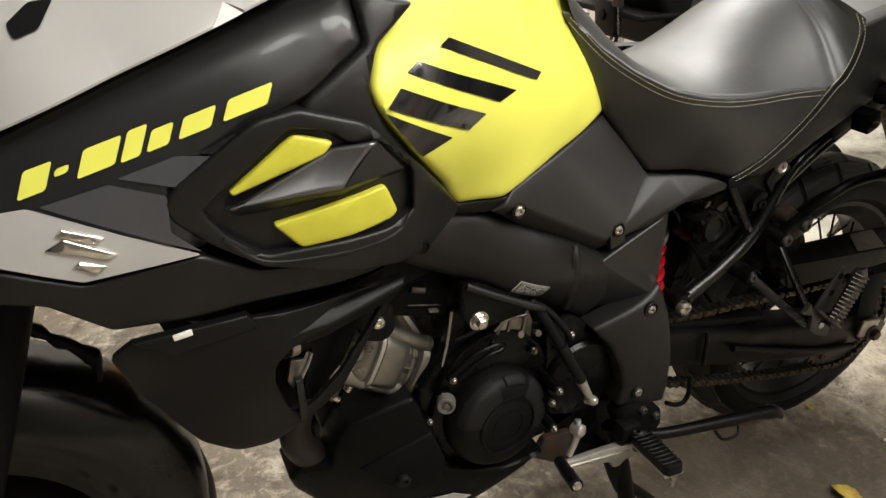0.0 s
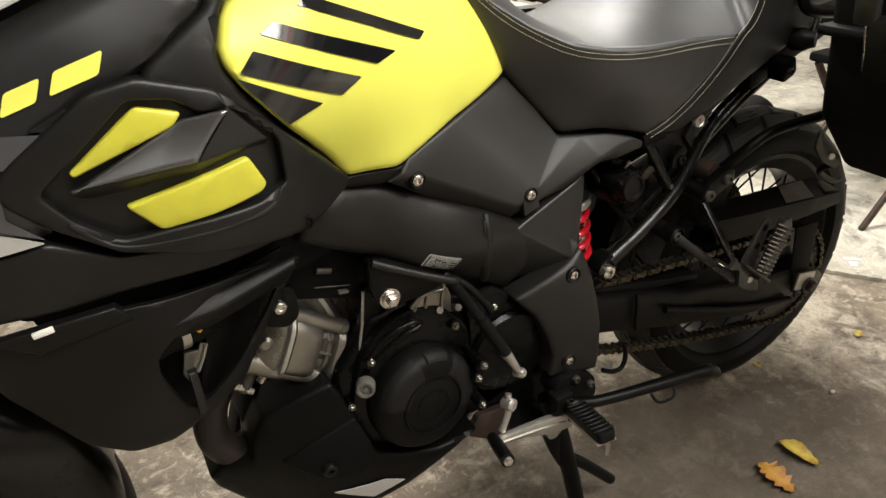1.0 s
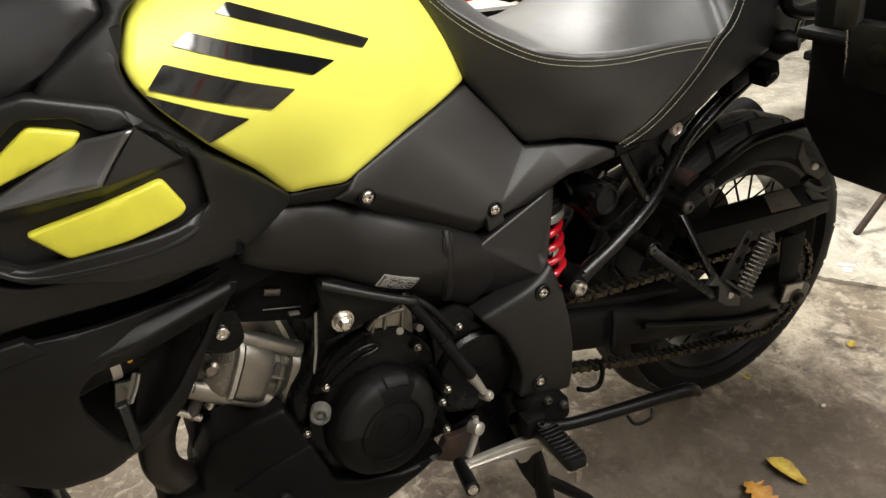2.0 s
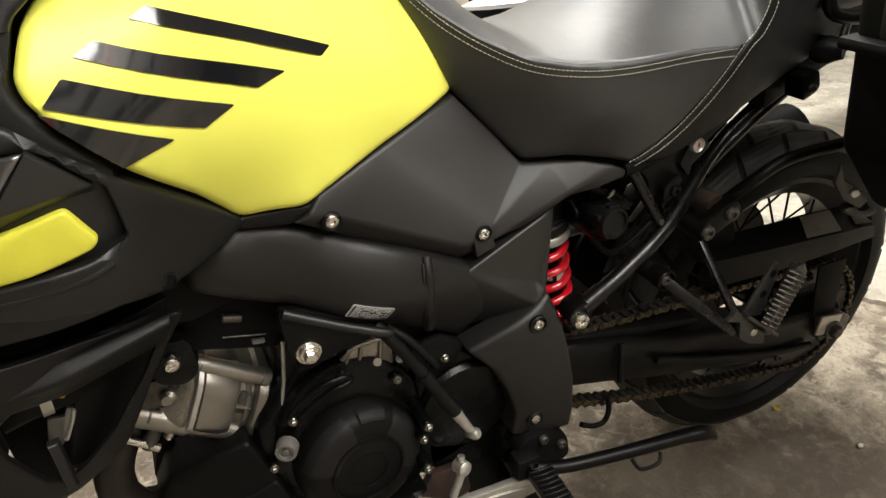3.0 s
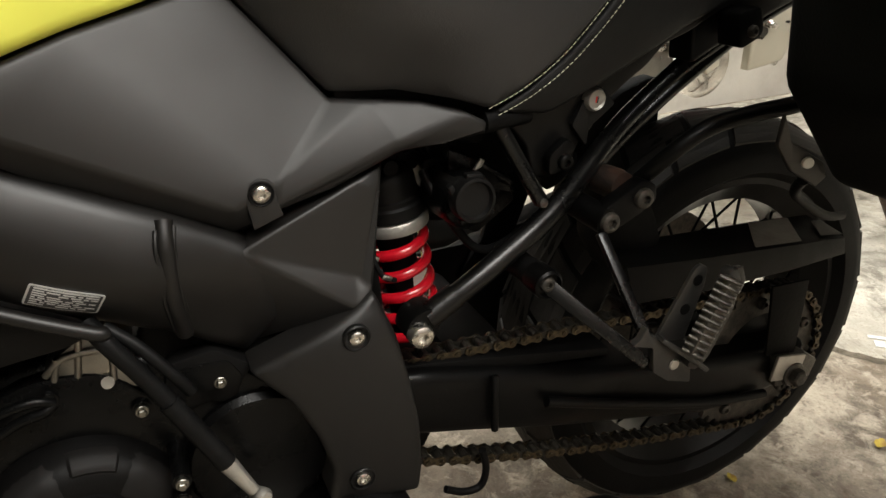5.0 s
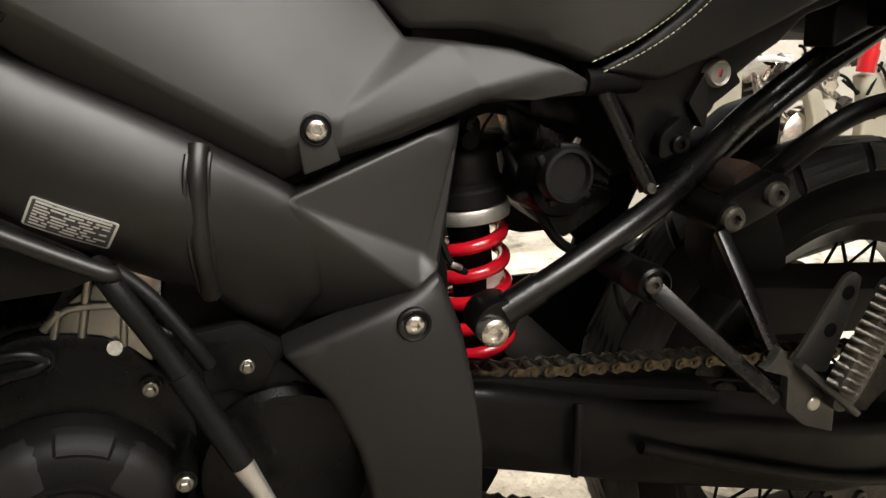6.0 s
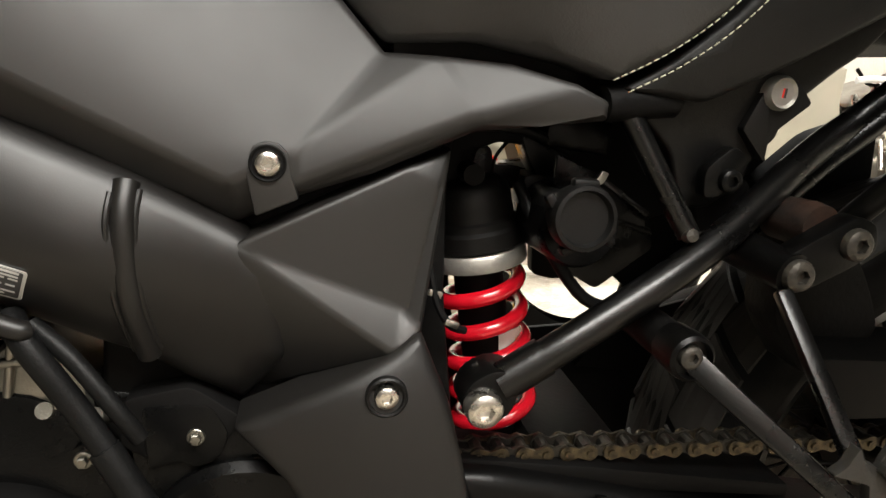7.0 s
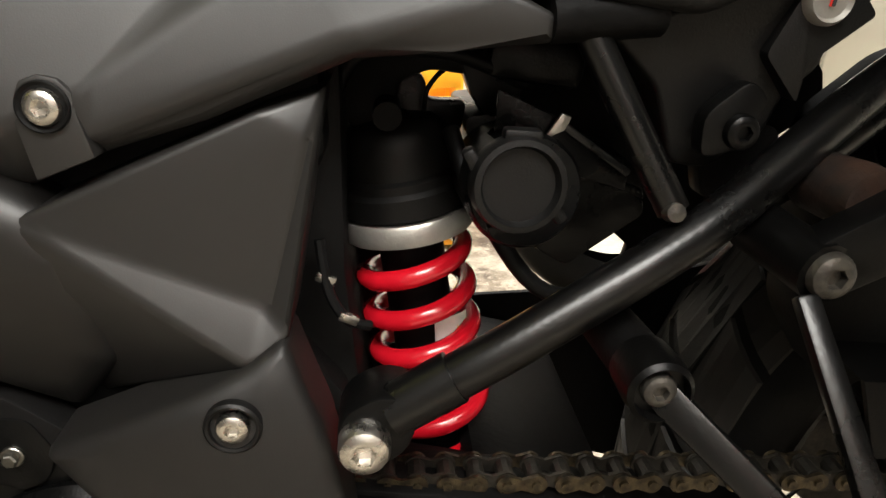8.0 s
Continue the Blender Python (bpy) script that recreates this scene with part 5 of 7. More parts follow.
decal("silver_flash", [(-0.938, 0.262), (-0.861, 0.262), (-0.83, 0.243), (-0.88, 0.225)], BELLY, M_SILVER, bike, "silver flash on the belly pan", lift=0.004)
tube("header_pipe", [(-1.010, -0.055, 0.505), (-1.048, -0.06, 0.468), (-1.069, -0.06, 0.42), (-1.068, -0.06, 0.372), (-1.035, -0.06, 0.33), (-0.965, -0.055, 0.30), (-0.9, -0.04, 0.27)], 0.0235, M_PIPE, bike, "heat-browned exhaust header pipe", seg=18)
# added black block standing in for the dark void behind the header
prism("exhaust_bracket", [(-1.0126, 0.4367), (-0.9288, 0.4072), (-0.9461, 0.312), (-0.9998, 0.3352), (-1.0259, 0.3548), (-1.0303, 0.3839)], -0.05, 0.02, M_DARK, bike, bevel=0.004)
prism("crankcase_nose", [(-1.012, 0.30), (-1.045, 0.20), (-1.0, 0.16), (-0.90, 0.16), (-0.90, 0.32), (-0.945, 0.295)], 0.10, 0.15, M_DARK, bike, bevel=0.006, corner=0.01)
prism("oil_filter_housing", [(-0.99, 0.295), (-1.02, 0.262), (-1.0, 0.22), (-0.90, 0.2), (-0.90, 0.34), (-0.95, 0.32)], 0.03, 0.10, M_DARK, bike, bevel=0.006, corner=0.01)
# front wheel, guard and fork


def wheel(name, centre, radius, width, rim_r, label, spokes=0, blocks=0, hub=0.05):
    w = new(name)
    w.parent = bike
    w["label"] = label
    w.matrix_local = aim(centre, (0, -1, 0))
    sec = radius - rim_r
    prof = []
    for k in range(17):
        a = radians(-98 + 196 * k / 16)
        prof.append((rim_r + sec * (0.38 + 0.62 * math.cos(a)) if abs(a) < 1.57 else rim_r + sec * 0.38 * (1 - (abs(a) - 1.57) * 4), width / 2 * math.sin(a)))
    prof = [(rim_r - 0.002, -width * 0.36)] + prof + [(rim_r - 0.002, width * 0.36)]
    tyre = mesh_part("tyre", lathe_mesh("tyre", [(r, h) for r, h in prof], 96), M_TYRE, w, "dusty black block-tread tyre")
    rim = mesh_part("rim", lathe_mesh("rim", [(rim_r - 0.03, -0.03), (rim_r - 0.012, -width * 0.30), (rim_r + 0.004, -width * 0.37), (rim_r + 0.005, -width * 0.40), (rim_r - 0.006, -width * 0.40), (rim_r - 0.016, -width * 0.33), (rim_r - 0.034, -0.032),
                                                (rim_r - 0.034, 0.032), (rim_r - 0.016, width * 0.33), (rim_r - 0.006, width * 0.40), (rim_r + 0.005, width * 0.40), (rim_r + 0.004, width * 0.37), (rim_r - 0.012, width * 0.30), (rim_r - 0.03, 0.03)], 96), M_TUBE, w, "black wheel rim")
    mesh_part("hub", lathe_mesh("hub", [(0.02, -0.08), (hub, -0.07), (hub, -0.055), (hub * 0.6, -0.045), (hub * 0.6, 0.045), (hub, 0.055), (hub, 0.07), (0.02, 0.08)], 40), M_TUBE, w)
    for k in range(spokes):
        a = 2 * math.pi * k / spokes
        s = 1 if k % 2 else -1
        t = 1 if (k // 2) % 2 else -1
        b = a + t * 0.32
        tube("spoke", [(hub * math.cos(a), hub * math.sin(a), s * 0.06), ((rim_r - 0.03) * math.cos(b), (rim_r - 0.03) * math.sin(b), s * 0.012)], 0.0021, M_TUBE, w, smooth=1, seg=6)
    if blocks:
        made = {}
        for k in range(blocks):
            for row in (-1, 0, 1):
                a = 2 * math.pi * (k + (0.5 if row else 0)) / blocks
                if row not in made:
                    verts, n = [], 4
                    span = 2 * math.pi / blocks * 0.475
                    lo, hi = (-0.36, 0.36) if row == 0 else ((0.40, 0.88) if row > 0 else (-0.88, -0.40))
                    for top in (0, 1):
                        for i in range(n + 1):
                            u = lo + (hi - lo) * i / n
                            th = math.asin(max(-1, min(1, u)))
                            skew = (u if row == 0 else (abs(u) - 0.40) * 1.2) * span * 0.9
                            for sgn in (-1, 1):
                                r = rim_r + sec * (0.38 + 0.62 * math.cos(th)) + (0.003 if top else -0.004)
                                q = span * sgn * (0.93 if top else 1.0) + skew
                                verts.append((r * math.cos(q), r * math.sin(q), width / 2 * u * (1.015 if top else 1)))
                    f, m = [], 2 * (n + 1)
                    for i in range(n):
                        f += [(m + 2 * i, m + 2 * i + 1, m + 2 * i + 3, m + 2 * i + 2), (2 * i, m + 2 * i, m + 2 * i + 2, 2 * i + 2), (2 * i + 1, 2 * i + 3, m + 2 * i + 3, m + 2 * i + 1)]
                    f += [(0, 1, m + 1, m), (m - 2, 2 * m - 2, 2 * m - 1, m - 1)]
                    me = bpy.data.meshes.new("tread_block")
                    me.from_pydata(verts, [], f)
                    me.update()
                    bm = bmesh.new()
                    bm.from_mesh(me)
                    bmesh.ops.recalc_face_normals(bm, faces=bm.faces[:])
                    bm.to_mesh(me)
                    bm.free()
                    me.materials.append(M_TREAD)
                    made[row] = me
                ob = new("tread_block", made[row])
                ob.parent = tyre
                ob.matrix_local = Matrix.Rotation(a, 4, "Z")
    return w


wheel("front_wheel", (-1.49, 0.0, 0.298), 0.298, 0.11, 0.22, "black front wheel", spokes=0, blocks=0)


def guard_shell(name, centre, r, half, a0, a1, material, label, drop=0.05):
    """A mudguard: a curved shell over a wheel, with sides turned down."""
    verts, faces, n, m = [], [], 28, 12
    for i in range(n + 1):
        a = radians(a0 + (a1 - a0) * i / n)
        for j in range(m + 1):
            s = -1 + 2 * j / m
            rr = r - drop * abs(s) ** 3
            verts.append((centre[0] + rr * math.cos(a), centre[1] + half * math.sin(s * 1.45) / math.sin(1.45), centre[2] + rr * math.sin(a)))
    for i in range(n):
        for j in range(m):
            a = i * (m + 1) + j
            faces.append((a, a + 1, a + m + 2, a + m + 1))
    ob = raw(name, verts, faces, material, bike, label)
    md = ob.modifiers.new("thick", "SOLIDIFY")
    md.thickness, md.offset = 0.004, -1
    return ob


guard_shell("front_mudguard", (-1.49, 0.0, 0.332), 0.292, 0.08, -12, 150, M_FENDER, "black plastic front mudguard", 0.12)
tube("fork_leg", [(-1.53, -0.105, 0.30), (-1.45, -0.105, 0.48), (-1.33, -0.105, 0.78)], [0.03, 0.032, 0.03], M_DARK, bike, "black front fork leg", smooth=2, seg=18)
tube("fork_leg", [(-1.53, 0.105, 0.30), (-1.33, 0.105, 0.78)], [0.03, 0.03], M_DARK, bike, smooth=2, seg=18)
tube("brake_hose", [(-1.36, -0.04, 0.66), (-1.344, -0.03, 0.640), (-1.335, -0.03, 0.629), (-1.325, -0.03, 0.618), (-1.316, -0.03, 0.612), (-1.308, -0.03, 0.601), (-1.297, -0.03, 0.588), (-1.294, -0.03, 0.572), (-1.298, -0.03, 0.55)], [0.006, 0.009, 0.005, 0.009, 0.007, 0.008, 0.012, 0.006, 0.005], M_RUBBER, bike)
disc = turned("brake_disc", [(0.10, -0.002), (0.155, -0.002), (0.155, 0.002), (0.10, 0.002)], (-1.49, -0.075, 0.298), (0, -1, 0), M_GREASE, bike, seg=48)
turned("wheel_disc", [(0.0, -0.01), (0.215, -0.01), (0.215, 0.0), (0.08, 0.012), (0.0, 0.012)], (-1.49, -0.03, 0.298), (0, -1, 0), M_DARK, bike, seg=48)
for k in range(6):
    bolt((-1.47 + 0.035 * k, -0.10, 0.40 - 0.02 * (k % 3)), 0.007, bike, material=M_GREASE)

def beam(name, a, b, w0, w1, thick, material, parent):
    """A tapered flat bar from a to b with rounded edges."""
    a, b = Vector(a), Vector(b)
    d = (b - a)
    z = d.normalized()
    y = Vector((0, -1, 0))
    y = (y - z * y.dot(z)).normalized()
    x = y.cross(z)
    m = Matrix((x, y, z)).transposed().to_4x4()
    m.translation = (a + b) / 2
    return block(name, (w0, thick, d.length), m, material, parent, bevel=min(w0, thick) * 0.22, seg=2, taper=(w1 / w0, 1))


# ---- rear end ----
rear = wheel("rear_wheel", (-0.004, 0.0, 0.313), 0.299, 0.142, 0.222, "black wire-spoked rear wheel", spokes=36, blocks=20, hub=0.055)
turned("sprocket_carrier", [(0.0, -0.02), (0.07, -0.02), (0.07, 0.0), (0.05, 0.012), (0.0, 0.012)], (0.0, -0.10, 0.315), (0, -1, 0), M_TUBE, bike, seg=40)


def sprocket(name, centre, r, teeth, thick, material):
    verts, faces = [], []
    n = teeth * 4
    for y in (-thick / 2, thick / 2):
        for i in range(n):
            a = 2 * math.pi * i / n
            q = r + (0.004 if i % 4 in (1, 2) else -0.004)
            verts.append((q * math.cos(a), y, q * math.sin(a)))
        for i in range(n):
            a = 2 * math.pi * i / n
            verts.append((r * 0.62 * math.cos(a), y, r * 0.62 * math.sin(a)))
    for i in range(n):
        j = (i + 1) % n
        faces += [(i, j, n + j, n + i), (2 * n + i, 3 * n + i, 3 * n + j, 2 * n + j), (i, 2 * n + i, 2 * n + j, j), (n + i, n + j, 3 * n + j, 3 * n + i)]
    ob = raw(name, verts, faces, material, bike, smooth=False)
    ob.location = centre
    return ob


SPROCKET = (0.0, -0.128, 0.315)
sprocket("rear_sprocket", SPROCKET, 0.104, 41, 0.006, M_GREASE)["label"] = "greasy steel rear sprocket"
for k in range(5):
    a = 2 * math.pi * k / 5 + 0.4
    bolt((0.082 * math.cos(a), -0.133, 0.315 + 0.082 * math.sin(a)), 0.008, bike, material=M_GREASE)

# chain: one object for each link, inner and outer plates by turns
CHAINY = -0.128
PITCH = 0.015875


def link_mesh(outer):
    verts, faces = [], []

    def plate(y, h, th):
        n, s = 10, len(verts)
        loop = []
        for c, a0 in ((PITCH / 2, -90), (-PITCH / 2, 90)):
            for i in range(n + 1):
                a = radians(a0 + 180 * i / n)
                loop.append((c + h * math.cos(a), h * math.sin(a)))
        # waist between the two eyes
        loop.insert(n + 1, (0, h * 0.56))
        loop.append((0, -h * 0.56))
        m = len(loop)
        for yy in (y - th / 2, y + th / 2):
            verts.extend((p[0], yy, p[1]) for p in loop)
        faces.append(tuple(range(s, s + m)))
        faces.append(tuple(range(s + 2 * m - 1, s + m - 1, -1)))
        for i in range(m):
            j = (i + 1) % m
            faces.append((s + i, s + m + i, s + m + j, s + j))

    def pin(x, r, y0, y1):
        n, s = 10, len(verts)
        for yy in (y0, y1):
            verts.extend((x + r * math.cos(2 * math.pi * i / n), yy, r * math.sin(2 * math.pi * i / n)) for i in range(n))
        faces.append(tuple(range(s, s + n)))
        faces.append(tuple(range(s + 2 * n - 1, s + n - 1, -1)))
        for i in range(n):
            faces.append((s + i, s + n + i, s + n + (i + 1) % n, s + (i + 1) % n))

    if outer:
        for y in (-0.0098, 0.0098):
            plate(y, 0.0058, 0.0022)
        for x in (-PITCH / 2, PITCH / 2):
            pin(x, 0.0026, -0.0128, 0.0128)
    else:
        for y in (-0.0068, 0.0068):
            plate(y, 0.006, 0.0022)
        for x in (-PITCH / 2, PITCH / 2):
            pin(x, 0.005, -0.006, 0.006)
    me = bpy.data.meshes.new("chain_link")
    me.from_pydata(verts, [], faces)
    me.update()
    bm = bmesh.new()
    bm.from_mesh(me)
    bmesh.ops.recalc_face_normals(bm, faces=bm.faces[:])
    bm.to_mesh(me)
    bm.free()
    me.materials.append(M_CHAIN if outer else M_SOOT)
    return me


chain = new("drive_chain")
chain.parent = bike
chain["label"] = "oily brass-coloured roller chain"
LINKS = (link_mesh(False), link_mesh(True))
RS, FS, FC = 0.102, 0.042, (-0.62, 0.425)


def chain_path():
    """The loop round both sprockets, sagging a little below."""
    rc = (0.0, 0.315)
    d = Vector((FC[0] - rc[0], FC[1] - rc[1]))
    base = math.atan2(d.y, d.x)
    k = math.acos((RS - FS) / d.length)
    pts = []
    up, low = base - k, base + k
    n = 24
    pr = lambda c, r, a: Vector((c[0] + r * math.cos(a), c[1] + r * math.sin(a)))
    a, b = pr(FC, FS, up), pr(rc, RS, up)
    pts += [a.lerp(b, i / n) for i in range(n)]
    sweep = (low - up) - 2 * math.pi
    pts += [pr(rc, RS, up + sweep * i / 40) for i in range(40)]
    a, b = pr(rc, RS, low), pr(FC, FS, low)
    pts += [a.lerp(b, i / n) - Vector((0, 0.018 * math.sin(math.pi * i / n))) for i in range(n)]
    pts += [pr(FC, FS, low + (2 * math.pi - (low - up)) * -1 * 0 + (up - low) * i / 12) for i in range(1, 12)]
    return pts


def lay_chain():
    pts = chain_path()
    pts.append(pts[0])
    total = sum((pts[i + 1] - pts[i]).length for i in range(len(pts) - 1))
    count = int(total / PITCH) // 2 * 2
    step, acc, k = total / count, 0.0, 0
    for i in range(len(pts) - 1):
        a, b = pts[i], pts[i + 1]
        d = (b - a).length
        while k < count and k * step <= acc + d and d > 0:
            c = a.lerp(b, (k * step - acc) / d)
            w = (b - a).normalized()
            ob = new("chain_link", LINKS[k % 2])
            ob.parent = chain
            ob.matrix_local = Matrix.Translation((c.x, CHAINY, c.y)) @ Matrix.Rotation(-math.atan2(w.y, w.x), 4, "Y")
            k += 1
        acc += d


lay_chain()

# swingarm
swing = new("swingarm")
swing.parent = bike
swing["label"] = "black alloy swingarm"
ARM = plate_spline([(-0.49, -0.16, 0.44), (-0.30, -0.165, 0.37), (-0.10, -0.165, 0.32), (0.05, -0.155, 0.31), (-0.30, -0.158, 0.40), (-0.30, -0.158, 0.33)])
skin("arm_side", [(-0.50, 0.458), (-0.468, 0.452), (-0.306, 0.404), (-0.121, 0.362), (0.02, 0.337), (0.06, 0.335), (0.07, 0.30), (0.055, 0.285), (0.0, 0.276), (-0.107, 0.281), (-0.302, 0.325), (-0.426, 0.363), (-0.50, 0.385)], ARM, M_TUBE, swing, t=0.05, r=0.012, res=0.018)
tube("arm_rib", [(-0.345, -0.168, 0.384), (-0.23, -0.170, 0.343), (-0.12, -0.170, 0.308), (-0.02, -0.168, 0.287)], 0.006, M_TUBE, swing)
tube("weld_bead", [(-0.403, -0.161, 0.431), (-0.406, -0.167, 0.41), (-0.406, -0.167, 0.368)], 0.004, M_TUBE, swing)
prism("chain_slider", [(-0.52, 0.465), (-0.40, 0.442), (-0.25, 0.41), (-0.25, 0.40), (-0.40, 0.425), (-0.52, 0.448)], -0.145, -0.105, M_DARK, swing, bevel=0.002)
prism("arm_right", [(-0.50, 0.458), (-0.306, 0.404), (0.06, 0.335), (0.06, 0.285), (-0.107, 0.281), (-0.302, 0.325), (-0.50, 0.385)], 0.10, 0.135, M_TUBE, swing, bevel=0.008)
block("arm_bridge", (0.09, 0.24, 0.07), pose(-0.40, -0.02, 0.40, 0, 15, 0), M_DARK, swing, bevel=0.015)
axle = new("rear_axle")
axle.parent = bike
block("adjuster_plate", (0.05, 0.005, 0.036), pose(0.012, -0.170, 0.318, 0, 12, 0), M_ALLOY, axle, "scuffed alloy chain adjuster plate", bevel=0.002)
bolt((0.022, -0.172, 0.306), 0.017, axle, style="flange", material=M_GREASE)
prism("axle_block", [(-0.01, 0.338), (0.045, 0.33), (0.07, 0.312), (0.06, 0.285), (0.0, 0.288)], -0.168, -0.11, M_GREASE, axle, bevel=0.004)
facets("chain_guard", [(-0.246, -0.158, 0.514), (-0.15, -0.158, 0.503), (0.0, -0.158, 0.488), (0.085, -0.156, 0.4785), (0.092, -0.156, 0.455), (0.0, -0.158, 0.455), (-0.12, -0.16, 0.459), (-0.235, -0.162, 0.470),
                       (-0.252, -0.112, 0.522), (-0.15, -0.108, 0.510), (0.0, -0.10, 0.496), (0.085, -0.10, 0.487)],
       [(0, 1, 6, 7), (1, 2, 5, 6), (2, 3, 4, 5), (0, 8, 9, 1), (1, 9, 10, 2), (2, 10, 11, 3)], M_GUARD, bike, "black plastic chain guard", t=0.003, bevel=0.003)
# light reflected off the guard's top, painted as a pale sheet
facets("guard_patch", [(-0.062, -0.155, 0.4966), (-0.026, -0.108, 0.5006), (0.043, -0.104, 0.4936), (0.012, -0.155, 0.4888)], [(0, 1, 2, 3)], M_PATCH, bike, "pale patch on the guard, standing for reflected light", t=0.002, bevel=0.0005)
facets("guard_end", [(0.05, -0.15, 0.4862), (0.068, -0.12, 0.4895), (0.085, -0.118, 0.488), (0.0855, -0.152, 0.4815)], [(0, 1, 2, 3)], M_BRACKET0, bike, t=0.002, bevel=0.0005)
prism("lower_guard", [(-0.03, 0.44), (0.03, 0.436), (0.03, 0.33), (-0.02, 0.34)], -0.162, -0.158, M_DARK, bike, bevel=0.001)

# rear shock absorber
SH0, SH1 = Vector((-0.4475, -0.05, 0.419)), Vector((-0.4705, -0.05, 0.644))
SHW = (SH1 - SH0).normalized()
shock = new("shock_absorber")
shock.parent = bike
shock["label"] = "rear shock absorber with a bright red coil spring"
coil("spring", SH0 + SHW * 0.005, SHW, 0.0298, 0.006, 5.6, 0.140, M_RED, shock, "bright red coil spring", seg=12, per=36)
tube("damper_body", [SH0 - SHW * 0.03, SH0 + SHW * 0.15], 0.019, M_DARK, shock, smooth=1, seg=24)
turned("spring_collar", [(0.02, -0.002), (0.0375, -0.002), (0.038, 0.0), (0.038, 0.008), (0.0365, 0.010), (0.02, 0.012)], SH0 + SHW * 0.152, SHW, M_ALLOY, shock, "bare alloy spring collar", seg=40)
turned("preload_cup", [(0.02, 0.0), (0.036, 0.0), (0.036, 0.012), (0.0335, 0.0145), (0.0335, 0.019), (0.031, 0.021), (0.030, 0.036), (0.028, 0.044), (0.022, 0.049), (0.012, 0.051), (0.0, 0.051)], SH0 + SHW * 0.164, SHW, M_PLASTIC, shock, seg=40)
block("top_eye", (0.024, 0.035, 0.018), Matrix.Translation(SH0 + SHW * 0.208), M_DARK, shock, bevel=0.006)
sticker = raw("warning_sticker", [SH0 + Vector((0.0193 * math.sin(a), -0.0193 * math.cos(a), h)) + SHW * 0 for h in (0.073, 0.098) for a in (-0.15, 0.15, 0.45, 0.75, 1.05)],
              [(i, i + 1, i + 6, i + 5) for i in range(4)], M_STICK, shock, "white warning sticker with an orange triangle")
raw("warning_sign", [SH0 + Vector((0.0197 * math.sin(a), -0.0197 * math.cos(a), h)) for a, h in ((0.25, 0.077), (0.95, 0.077), (0.6, 0.091))], [(0, 1, 2)], M_WARN, sticker, smooth=False)
turned("spring_seat", [(0.0, -0.012), (0.034, -0.012), (0.038, -0.004), (0.038, 0.0), (0.02, 0.002)], SH0, SHW, M_DARK, shock, seg=36)
tube("shock_clevis", [SH0 - SHW * 0.03, SH0 - SHW * 0.07], 0.017, M_DARK, shock, smooth=1)
# remote preload knob, reservoir bracket and tool box
KNOB = Vector((-0.4168, -0.143, 0.618))
knob = turned("preload_knob", [(0.0, -0.05), (0.0155, -0.05), (0.0165, -0.008), (0.0205, -0.008), (0.0215, -0.004), (0.0215, 0.004), (0.0205, 0.0075), (0.0178, 0.008), (0.0168, 0.0045), (0.0162, 0.0035), (0.0, 0.003)], KNOB, (0.06, -1, 0.06), M_PLASTIC, bike, "round black preload knob", seg=48)
for a, w in ((152, 0.014), (84, 0.017), (-38, 0.014), (250, 0.012)):
    c, n = math.cos(radians(a)), math.sin(radians(a))
    block("knob_lug", (0.006, w, 0.009), aim((KNOB.x + 0.0213 * c, KNOB.y + 0.002, KNOB.z + 0.0213 * n), (0, -1, 0)) @ pose(0, 0, 0, 0, 0, a if a == 84 else -a), M_PLASTIC, knob.parent, bevel=0.002)
prism("tool_box", [(-0.43, 0.632), (-0.40, 0.634), (-0.3735, 0.6212), (-0.3321, 0.6003), (-0.3264, 0.5714), (-0.3717, 0.542), (-0.3957, 0.5576), (-0.428, 0.585)], -0.06, 0.03, M_ENGINE, bike, bevel=0.004, corner=0.004)
prism("box_ledge", [(-0.40, 0.598), (-0.356, 0.6), (-0.33, 0.588), (-0.3285, 0.582), (-0.36, 0.594), (-0.40, 0.592)], -0.064, -0.055, M_ENGINE, bike, bevel=0.0015)
turned("preload_body", [(0.0, -0.05), (0.027, -0.05), (0.0285, 0.0), (0.0265, 0.004), (0.0, 0.004)], (-0.409, -0.118, 0.607), (0.06, -1, 0.06), M_ENGINE, bike, seg=40)
beam("knob_bracket", (-0.3905, -0.1, 0.637), (-0.352, -0.1, 0.608), 0.004, 0.004, 0.003, M_RAIL, bike)
prism("bracket_plate", [(-0.418, 0.652), (-0.39, 0.638), (-0.352, 0.609), (-0.352, 0.598), (-0.392, 0.612), (-0.42, 0.63)], -0.098, -0.094, M_ENGINE, bike, bevel=0.001)
# added metal chip standing for bright background seen through a small gap
prism("foil_clip", [(-0.3975, 0.6275), (-0.388, 0.6405), (-0.383, 0.6385), (-0.3865, 0.632)], -0.104, -0.101, M_ALLOY, bike, bevel=0.0008)
tube("cable", [(-0.44, -0.08, 0.63), (-0.43, -0.1, 0.60), (-0.40, -0.11, 0.553), (-0.36, -0.1, 0.545), (-0.30, -0.09, 0.57)], 0.0045, M_RUBBER, bike)
tube("cable", [(-0.50, -0.09, 0.64), (-0.485, -0.08, 0.668), (-0.44, -0.08, 0.668), (-0.40, -0.07, 0.65)], 0.004, M_RUBBER, bike)
tube("wire", [(-0.452, -0.05, 0.632), (-0.4505, -0.055, 0.645), (-0.445, -0.055, 0.653), (-0.44, -0.05, 0.656)], 0.0014, M_RUBBER, bike)
block("wiring_block", (0.05, 0.04, 0.025), pose(-0.395, -0.06, 0.663, 0, 10, 0), M_ENGINE, bike, bevel=0.005)
